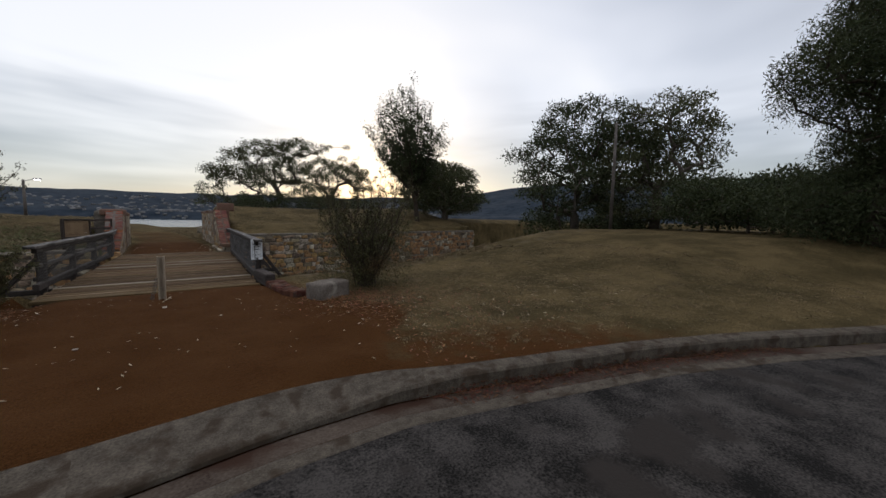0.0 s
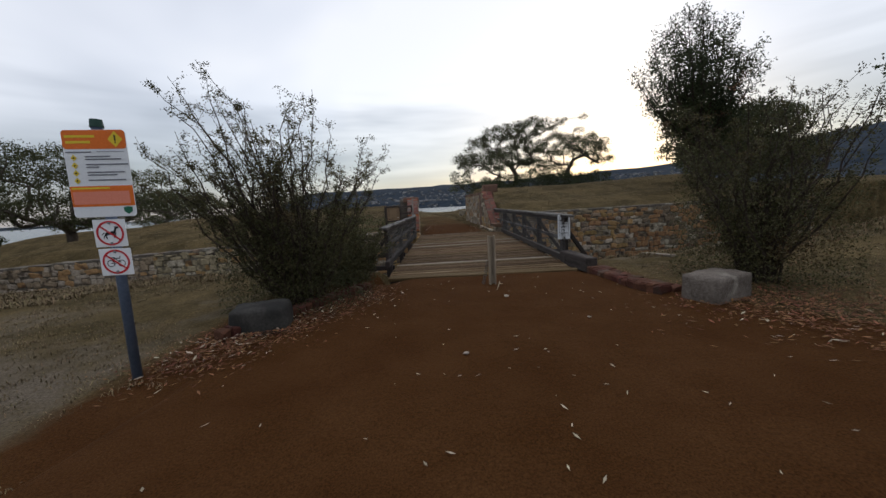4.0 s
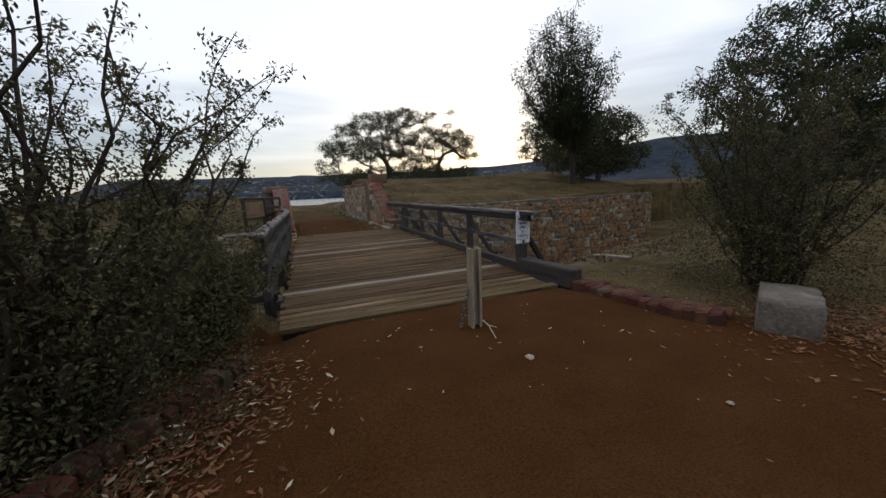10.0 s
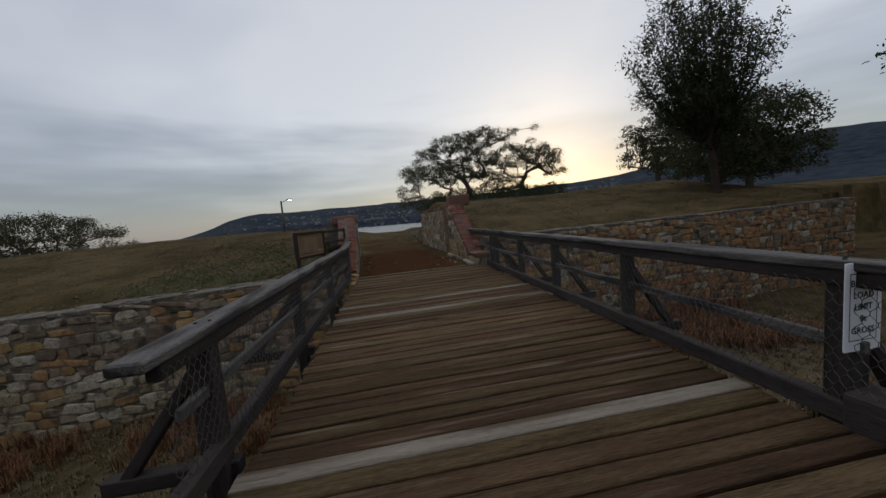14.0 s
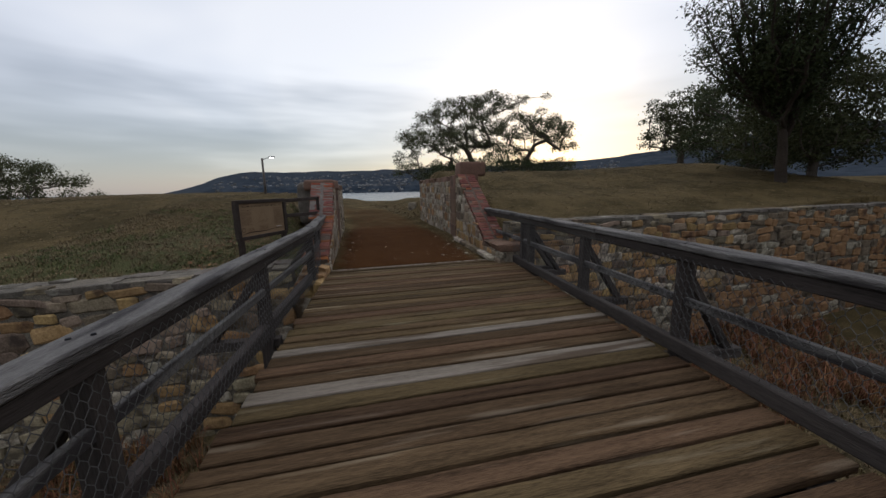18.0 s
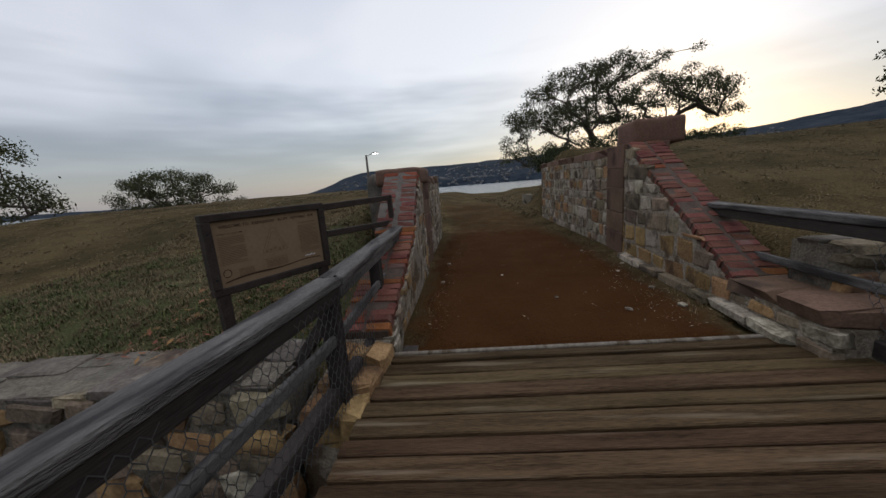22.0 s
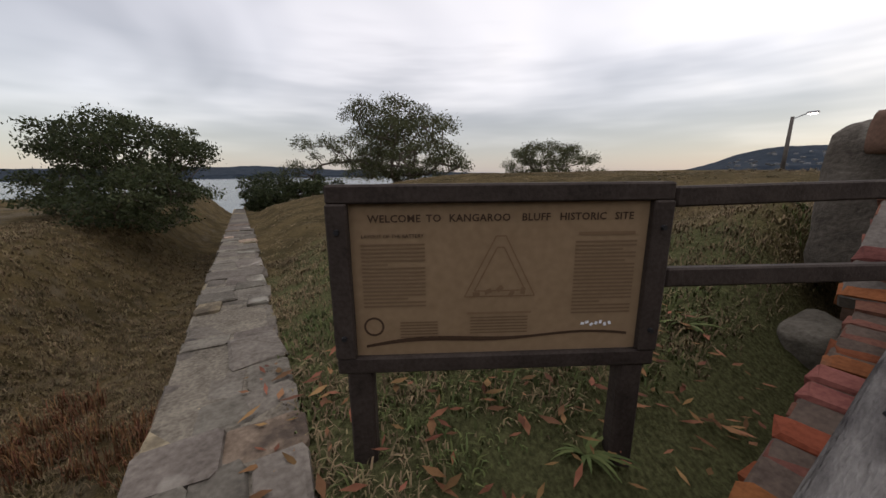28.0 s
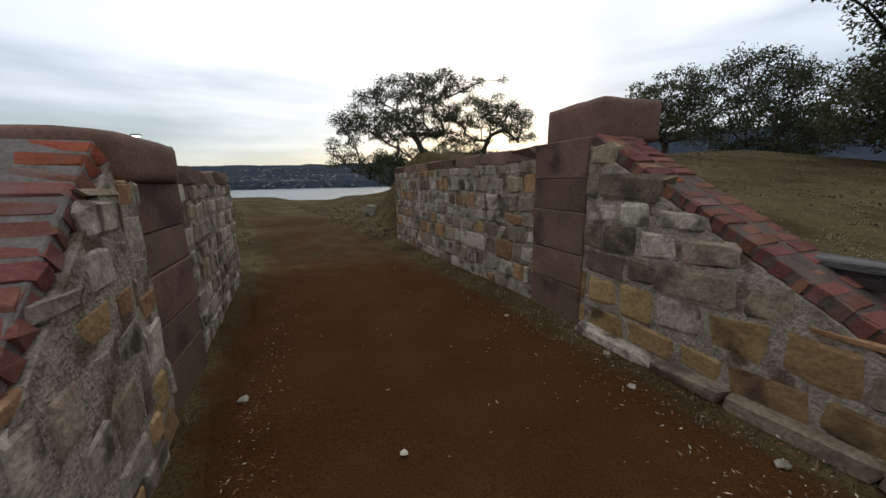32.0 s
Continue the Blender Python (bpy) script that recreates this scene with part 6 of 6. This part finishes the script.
    tree("tree", "big dark casuarina with drooping foliage at the lawn's edge", at(22.4, 0.6), 6.0, 0.42, [((0.6, -0.9, 8.8), (2.6, 2.9, 3.0)), ((-0.4, 0.6, 6.2), (2.2, 2.9, 1.8)), ((1, -1.0, 3.6), (3.0, 2.8, 1.8)), ((0.6, 0.4, 1.2), (2.8, 3.0, 1.2))], 0.8, 330, 0.20, 9, "leaf_dark", 0.2, 1.5, bark="twig", fill=0.9)
    tree("tree", "rounded gum with a full layered leafy crown on the grass slope", at(-29.0, 29.6), 1.6, 0.34, [((-1.0, 0, 6.6), (4.6, 3.6, 1.5)), ((-5.8, 0, 5.0), (2.8, 2.8, 1.3)), ((4.2, 0, 5.0), (3.4, 2.8, 1.4)), ((6.4, 0, 3.2), (2.6, 2.4, 1.2)), ((-8.6, 0, 2.8), (2.4, 2.4, 1.1)), ((0, 0, 3.2), (5.5, 3.4, 1.5)), ((-4.2, -4.6, 4.4), (2.6, 2.6, 1.2)), ((-5.6, -6.6, 2.2), (1.9, 1.9, 1.0))], 1.5, 330, 0.18, 10, "leaf_gum", 0.40, 0.75, fill=0.62, top_bias=0.7)
    tree("tree", "low flat-topped gum on the far edge of the bluff", at(-42.0, 58.4), 2.6, 0.36, [((-1.0, 0, 8.2), (6.4, 4.4, 1.5)), ((5.2, 0, 6.8), (3.6, 3, 1.1)), ((8.0, 0, 5.0), (2.2, 2, 0.8)), ((-6.4, 0, 6.2), (3.2, 3, 1.3)), ((-1, 0, 5.0), (5.5, 3, 1.2)), ((-6, 0, 3.0), (4.0, 3, 1.2))], 1.5, 240, 0.24, 11, "leaf_gum", 0.42, 0.75, fill=0.74, top_bias=0.6)
    tree("tree", "dark leafy tree at the end of the ditch", at(-25.0, 13.4), 2.0, 0.25, [((-1.0, 0, 4.0), (3.8, 3.6, 1.7)), ((-1.5, -1, 2.0), (4.2, 3.6, 1.6)), ((3.2, 1, 1.6), (2.8, 2.6, 1.4))], 0.95, 150, 0.20, 12, "leaf_dark", 0.42, 0.7)
    rr = random.Random(8)
    for x, y, s in ((-33, 24, 1.6), (-36, 20, 2.0), (-30, 19.5, 1.3), (-27, 22, 1.0), (-48, 52, 1.6), (-54, 60, 2.0), (38, 17, 2.8), (30, 18, 1.8), (27, 19, 1.6), (36, 9.5, 2.8), (31, 9, 2.4), (35, 6, 2.8), (29, 6, 2.0), (40, 3, 3.2), (27, 3.5, 2.0), (33, 2, 2.6), (8.5, 60, 2.4), (15, 62, 2.6), (20, 61, 2.2), (26, 62, 2.4)):
        tree("shrub", "low dark coastal shrub", at(x, y), 0.5, 0.1, [((0, 0, s * 0.8), (s * 1.2, s * 1.2, s * 0.7))], 0.34 * s + 0.3, 110, 0.26, rr.randrange(999), "leaf_dark", 0.4, 0.8, category="shrub")


plant()


# ---- lamps ----
def street_lamp(base, hgt, arm, turn, lit, label):
    m = Matrix.Translation(base) @ Matrix.Rotation(radians(turn), 4, "Z")
    s = thing("street_lamp", label, "lamp", m=m)
    bm = bmesh.new()
    bmesh.ops.create_cone(bm, cap_ends=True, segments=14, radius1=0.13, radius2=0.09, depth=hgt + 0.6)
    bmesh.ops.translate(bm, verts=bm.verts, vec=(0, 0, hgt / 2 - 0.3))
    put(part("pole", bm, "pole", None, "", True), s, m)
    ob = beam("arm", (0, 0, hgt - 0.15), (0, -arm, hgt + 0.12), 0.05, 0.05, "lamp_metal", None)
    put(ob, s, m @ ob.matrix_basis)
    bm = box((0, -arm - 0.2, hgt + 0.14), (0.22, 0.55, 0.12), None, 0.04)
    put(part("lamp_head", bm, "lamp_metal"), s, m)
    if lit:
        bm = box((0, -arm - 0.2, hgt + 0.05), (0.16, 0.42, 0.06), None, 0.02)
        put(part("lamp_glass", bm, "lamp_glow", None, "lit white lamp glass"), s, m)
    return s


street_lamp((-11.35, 49.4, h1(-11.35, 49.4)), 4.85 - h1(-11.35, 49.4), 0.7, 90, True, "timber street lamp pole with a lit lamp on the bluff")
street_lamp((28.0, 14.0, h1(28.0, 14.0)), 9.4 - h1(28.0, 14.0), 1.7, 48, False, "tall pole with an outreach street lamp beyond the lawn")


# ---- grass, leaves and far houses ----
def blades(name, label, region, n, hgt, mat, seed, wid=0.006, lean=0.5, keep=None):
    """Thin bent grass blades over a plan rectangle, in tufts, as one stuff object."""
    g = np.random.default_rng(seed)
    x0, x1, y0, y1 = region
    nt = max(1, n // 14)
    tx, ty = g.uniform(x0, x1, nt), g.uniform(y0, y1, nt)
    if keep is not None:
        k = keep(tx, ty, g)
        tx, ty = tx[k], ty[k]
    nt = len(tx)
    th = g.uniform(0.5, 1.3, nt)
    idx = np.repeat(np.arange(nt), 14)
    m = len(idx)
    px, py = tx[idx] + g.normal(0, 0.05, m), ty[idx] + g.normal(0, 0.05, m)
    pz = height(px, py) - 0.01
    hh = hgt * th[idx] * g.uniform(0.5, 1.2, m)
    a = g.uniform(0, 2 * math.pi, m)
    dx, dy = np.cos(a), np.sin(a)
    b = g.uniform(0.1, 1.0, m) * lean * hh
    w = wid * g.uniform(0.6, 1.4, m)
    sx, sy = -dy * w, dx * w
    v0 = np.stack((px - sx, py - sy, pz), -1)
    v1 = np.stack((px + sx, py + sy, pz), -1)
    v2 = np.stack((px + dx * b * 0.35 + sx * 0.7, py + dy * b * 0.35 + sy * 0.7, pz + hh * 0.6), -1)
    v3 = np.stack((px + dx * b * 0.35 - sx * 0.7, py + dy * b * 0.35 - sy * 0.7, pz + hh * 0.6), -1)
    v4 = np.stack((px + dx * b, py + dy * b, pz + hh * max(0.35, 1 - 0.4 * lean)), -1)
    co = np.stack((v0, v1, v2, v3, v4), 1).reshape(-1, 3)
    o = np.arange(m)[:, None] * 5
    tri = np.concatenate((o + [0, 1, 2], o + [0, 2, 3], o + [3, 2, 4]), 0)
    ob = np_mesh(name, co, tri, mat, None)
    return tagged(ob, label, "grass", kind="stuff")


def off_track(x, y, g):
    cx = 0.75 - 0.07 * np.clip(y - 20, 0, 14)
    return (np.abs(x - cx) > 2.45 + g.uniform(-0.1, 0.5, len(x))) & ~((x < -0.8) & (x > -2.15) & (y > 20.0) & (y < 28.4)) & (y > scarp_y(x) + 0.56 + g.uniform(0, 0.12, len(x)))


blades("grass", "dry matted grass behind the ditch wall", (-7.5, -1.2, 19.3, 27), 52000, 0.09, "grass_dry", 1, 0.005, 1.3, keep=off_track)
blades("grass", "green grass tufts on the bank by the board", (-7.5, -1.5, 19.6, 26), 30000, 0.09, "grass_green", 2, 0.006, 1.1, keep=lambda x, y, g: off_track(x, y, g) & (wave_noise(x, y, 1.3, 3.0) > 0.0))
blades("grass", "dry grass on the far bank", (-22, -1.5, 19, 40), 60000, 0.055, "grass_dry", 3, 0.008, 2.6, keep=off_track)
blades("grass", "dry grass on the fort bank", (3.3, 22, 21, 40), 66000, 0.05, "grass_dry", 4, 0.008, 2.6, keep=off_track)
blades("grass", "short dry lawn behind the kerb", (3.6, 16, 0.5, 10.5), 60000, 0.05, "grass_dry", 5, 0.006, 1.6, keep=lambda x, y, g: (y > kerb_y(x) + 0.4 + g.uniform(0, 2.2, len(x))) & (x > np.interp(y, (2, 4.2, 5.4, 6.2, 7.4, 8.5, 11), (4.2, 4.2, 5.2, 5.3, 4.5, 4.2, 4.0)) + g.uniform(-0.3, 0.6, len(x))))
blades("grass", "dry weeds on the ditch floor", (-14, 14, 11.0, 19.5), 105000, 0.14, "grass_dry", 6, 0.008, 1.0, keep=lambda x, y, g: (np.abs(x - 1) > 2.4) & (y < scarp_y(x) - 0.1))
blades("grass", "weeds along the foot of the gate walls", (-1.6, 3.0, 20.6, 33), 9000, 0.09, "grass_dry", 7, 0.005, keep=lambda x, y, g: np.abs(x - (0.75 - 0.07 * np.clip(y - 20, 0, 14))) > 1.5 + g.uniform(-0.15, 0.4, len(x)))
blades("grass", "thin dry grass by the signpost", (-9, -2.3, 4.6, 11.5), 26000, 0.06, "grass_dry", 8, 0.004, 1.2, keep=lambda x, y, g: wave_noise(x, y, 1.1, 1.0) > -0.15)
blades("grass", "grass along the open track", (-7, 9, 31, 44), 30000, 0.12, "grass_dry", 9, 0.009, 1.2, keep=lambda x, y, g: np.abs(x + 0.22 * (y - 31)) > 1.6)


def litter(name, label, pts_fn, n, size, mat, seed, lift=0.012):
    """Dry leaves lying about, as one stuff object."""
    g = np.random.default_rng(seed)
    x, y = pts_fn(g, n)
    z = np.maximum(height(x, y), np.where((y < 10.05) & (y > 4.2) & (x > -2.6) & (x < 5.0), 0.008, -9)) + lift
    z = np.where((y > 20.3) & (y < 34) & (np.abs(x - 0.7) < 2.2), 0.03 + 0.2 * sstep(27, 40, y), z)
    z = np.where((y > 10.0) & (y < 20.3) & (x > -1) & (x < 3.1), 0.012, z)
    a = g.uniform(0, 2 * math.pi, n)
    ln = size * g.uniform(0.5, 1.5, n)
    wd = ln * g.uniform(0.18, 0.4, n)
    c, s = np.cos(a), np.sin(a)
    t = g.uniform(-0.25, 0.35, n) * ln
    v = []
    for u, w, k in ((-0.5, 0, 0.0), (0.05, 0.5, 0.5), (0.5, 0, 1.0), (0.05, -0.5, 0.5)):
        v.append(np.stack((x + c * ln * u - s * wd * w, y + s * ln * u + c * wd * w, z + np.abs(t) * k), -1))
    co = np.stack(v, 1).reshape(-1, 3)
    ob = np_mesh(name, co, np.arange(4 * n).reshape(-1, 4), mat, None)
    return tagged(ob, label, "leaf litter", kind="stuff")


def under_bush(g, n):
    k = g.uniform(0, 1, n)
    return -2.6 + 1.5 * k + g.normal(0, 0.35, n), 6.6 + 2.6 * k + g.normal(0, 0.35, n) - 0.25


litter("leaf_litter", "red-brown dry leaves heaped under the bush", under_bush, 4600, 0.055, "litter", 1)
litter("leaf_litter", "pale curled leaves among the heaped leaves", under_bush, 240, 0.065, "litter_pale", 2, 0.03)
litter("leaf_litter", "dry leaves under the bush by the brick edging", lambda g, n: (g.normal(4.9, 0.75, n), g.normal(7.2, 0.55, n)), 1800, 0.07, "litter", 3)
litter("leaf_litter", "pale leaves scattered over the forecourt", lambda g, n: (g.uniform(-2.2, 4.6, n), g.uniform(4.4, 9.9, n)), 150, 0.05, "litter_pale", 4, 0.012)
litter("leaf_litter", "leaves lying in the gutter, coloured darker for the kerb's shade", lambda g, n: ((lambda x: (x, kerb_y(x) - np.abs(g.normal(0.08, 0.12, n))))(g.uniform(3.3, 9.5, n))), 2600, 0.055, "litter_wet_shaded", 5, 0.15)
litter("leaf_litter", "pale leaves and chips on the gate track", lambda g, n: (np.clip(g.normal(1.9, 0.9, n), -0.7, 2.6), g.uniform(20.6, 29, n)), 160, 0.032, "litter_pale", 6, 0.012)
litter("leaf_litter", "dry leaves in the grass by the board", lambda g, n: (g.uniform(-3.6, -1.7, n), g.uniform(19.4, 22.5, n)), 420, 0.10, "litter", 7, 0.06)
litter("leaf_litter", "brown leaves drifted over the lawn by the bush", lambda g, n: (4.2 + np.abs(g.normal(0, 2.2, n)), g.normal(6.0, 1.6, n)), 2200, 0.06, "litter", 9, 0.03)
litter("leaf_litter", "leaves on the lawn's edge", lambda g, n: (g.uniform(3.6, 11, n), g.uniform(3.6, 7, n)), 200, 0.07, "litter_pale", 8, 0.03)


def far_houses():
    """Small houses scattered on the far shore."""
    g = np.random.default_rng(77)
    verts, faces = [], []
    for i in range(620):
        az = radians(float(g.choice([g.uniform(-24, 28), g.uniform(-14, 14), g.uniform(26, 36)])))
        r = float(g.uniform(2180, 3300))
        x, y = 1 + r * math.sin(az), 14 + r * math.cos(az)
        z = h1(x, y)
        if z < WATER + 1:
            continue
        w, d, hh = float(g.uniform(5, 11)), float(g.uniform(5, 9)), float(g.uniform(4, 8))
        a = float(g.uniform(0, 3.1))
        c, s = math.cos(a), math.sin(a)
        k = len(verts)
        for px, py, pz in ((-w, -d, -2), (w, -d, -2), (w, d, -2), (-w, d, -2), (-w, -d, hh), (w, -d, hh), (w, d, hh), (-w, d, hh), (-w, 0, hh + 2), (w, 0, hh + 2)):
            verts.append((x + px * c - py * s, y + px * s + py * c, z + pz))
        faces += [tuple(k + q for q in f) for f in ((0, 1, 5, 4), (1, 2, 6, 5), (2, 3, 7, 6), (3, 0, 4, 7), (4, 5, 9, 8), (7, 8, 9, 6), (4, 8, 7), (5, 6, 9))]
    ob = mesh_from("far_houses", verts, faces, "house")
    return tagged(ob, "pale houses scattered over the far wooded shore", "houses", kind="stuff")


far_houses()


# ---- odds and ends on the ground ----
def strap_weed(x, y, n, ln, seed, label):
    """A rosette of arching strap leaves."""
    rr = random.Random(seed)
    w = thing("weed", label, "plant", (x, y, h1(x, y)), group="green weeds on the bank")
    verts, faces = [], []
    for i in range(n):
        a = rr.uniform(0, 2 * math.pi)
        d = Vector((math.cos(a), math.sin(a), 0))
        s = Vector((-d.y, d.x, 0))
        k = len(verts)
        l2, up = ln * rr.uniform(0.5, 1.1), rr.uniform(0.35, 1.1)
        for j in range(6):
            t = j / 5
            p = d * (l2 * t) + Vector((0, 0, up * l2 * (t - 0.75 * t * t) - 0.01))
            hw = 0.011 * (1 - t ** 2) + 0.001
            verts += [p - s * hw, p + s * hw + Vector((0, 0, 0.003))]
        faces += [(k + 2 * j, k + 2 * j + 1, k + 2 * j + 3, k + 2 * j + 2) for j in range(5)]
    mesh_from("leaf_rosette", verts, faces, "grass_green", w)
    return w


for i, (x, y, n, ln) in enumerate(((-1.75, 20.2, 46, 0.32), (-2.95, 21.0, 36, 0.26), (-3.5, 22.0, 40, 0.30), (-2.4, 22.3, 34, 0.25), (-4.4, 21.2, 30, 0.24), (-2.05, 20.9, 30, 0.22))):
    strap_weed(x, y, n, ln, 50 + i, "green strap-leaved weed in the dry grass")


blades("dry_weeds", "tall rusty dry weeds at the foot of the ditch wall", (3.5, 13, 17.0, 20.9), 15000, 0.55, "litter", 21, 0.007, 0.8, keep=lambda x, y, g: (y < scarp_y(x) - 0.15) & (wave_noise(x, y, 1.0, 2.0) > -0.2))
blades("dry_weeds", "rusty dry weeds below the ditch wall", (-10, -1.5, 15.5, 19.0), 10000, 0.5, "litter", 22, 0.007, 0.8, keep=lambda x, y, g: (y < scarp_y(x) - 0.15) & (wave_noise(x, y, 1.0, 4.0) > 0.0))


def ground_bits():
    pk = thing("loose_plank", "pale grey plank lying on the grass behind the edging", "plank", (5.65, 11.25, h1(5.65, 11.25)))
    beam("board", (5.5, 11.6, h1(5.5, 11.6) + 0.04), (5.8, 10.9, h1(5.8, 10.9) + 0.04), 0.16, 0.05, "deck_pale", pk, "", 0.006)
    st = thing("stick", "thin pale dry stick on the gravel beside the bollard", "stick", (1.34, 9.0, 0.02))
    v, f = tube_mesh([(Vector((0.05, 0.28, 0.0)), Vector((0.02, 0.08, 0.012)), 0.008, 0.007), (Vector((0.02, 0.08, 0.012)), Vector((-0.07, -0.24, 0.0)), 0.007, 0.004), (Vector((0.02, 0.08, 0.012)), Vector((0.07, -0.03, 0.02)), 0.004, 0.002)], 6)
    mesh_from("stem", v, f, "litter_pale", st)
    rr = random.Random(12)
    for x, y, s in ((1.34, 8.27, 0.05), (0.55, 6.2, 0.035), (2.2, 7.1, 0.03), (2.35, 22.0, 0.05), (2.2, 22.9, 0.04), (1.0, 21.7, 0.035), (2.45, 23.4, 0.045), (1.75, 21.2, 0.05), (-0.7, 22.6, 0.04), (-0.75, 23.9, 0.05), (2.05, 24.6, 0.04), (2.4, 21.3, 0.06), (0.3, 22.9, 0.03)):
        p = thing("pebble", "small pale stone chip on the gravel", "stone", (x, y, 0.018 + 0.012 * (y > 20)), group="stone chips on the track")
        bm = bmesh.new()
        bmesh.ops.create_icosphere(bm, subdivisions=1, radius=s)
        for q in bm.verts:
            q.co *= rr.uniform(0.7, 1.15)
            q.co.z *= 0.45
        part("chip", bm, "stone_grey", p)


ground_bits()
litter("debris", "grit, chips and dry stalks along the wall feet", lambda g, n: (np.where(g.uniform(0, 1, n) < 0.65, 2.6 - np.abs(g.normal(0, 0.35, n)), -0.75 + np.abs(g.normal(0, 0.22, n))), g.uniform(20.7, 27.0, n)), 1700, 0.026, "litter", 31, 0.012)
litter("debris", "pale grit and chips along the wall feet", lambda g, n: (np.where(g.uniform(0, 1, n) < 0.7, 2.5 - np.abs(g.normal(0, 0.4, n)), -0.75 + np.abs(g.normal(0, 0.2, n))), g.uniform(20.7, 26.0, n)), 420, 0.024, "litter_pale", 32, 0.014)


blades("grass", "brown grass along the far ditch", (-26, -8, 10, 17.5), 40000, 0.16, "grass_dry", 41, 0.012, 1.4)


# ---- printed and fixed pieces belong to the panel or rail that carries them ----
def nest(owner, carrier, names):
    for ob in list(scene.objects):
        if ob.parent is not None and ob.parent.name.split(".")[0] == owner and ob.name.split(".")[0] in names:
            near = [c for c in ob.parent.children if c.name.split(".")[0] == carrier]
            under(ob, min(near, key=lambda c: (c.matrix_basis.translation - ob.matrix_basis.translation).length))


nest("information_board", "panel", ("title", "column_heading", "text_block", "site_plan", "badge", "ribbon_line", "scratch"))
nest("load_limit_sign", "face", ("border", "lettering"))
nest("bridge_railing", "top_rail", ("bolt_head",))
nest("warning_signpost", "warning_sign", ("orange_band", "yellow_diamond", "exclamation_mark", "heading_bar", "red_band", "faded_panel", "notice_heading", "printed_line", "hazard_symbol", "hazard_mark", "shield_badge"))
nest("warning_signpost", "prohibition_sign", ("dog_symbol", "bicycle_wheel", "bicycle_frame", "red_ring", "red_slash"))
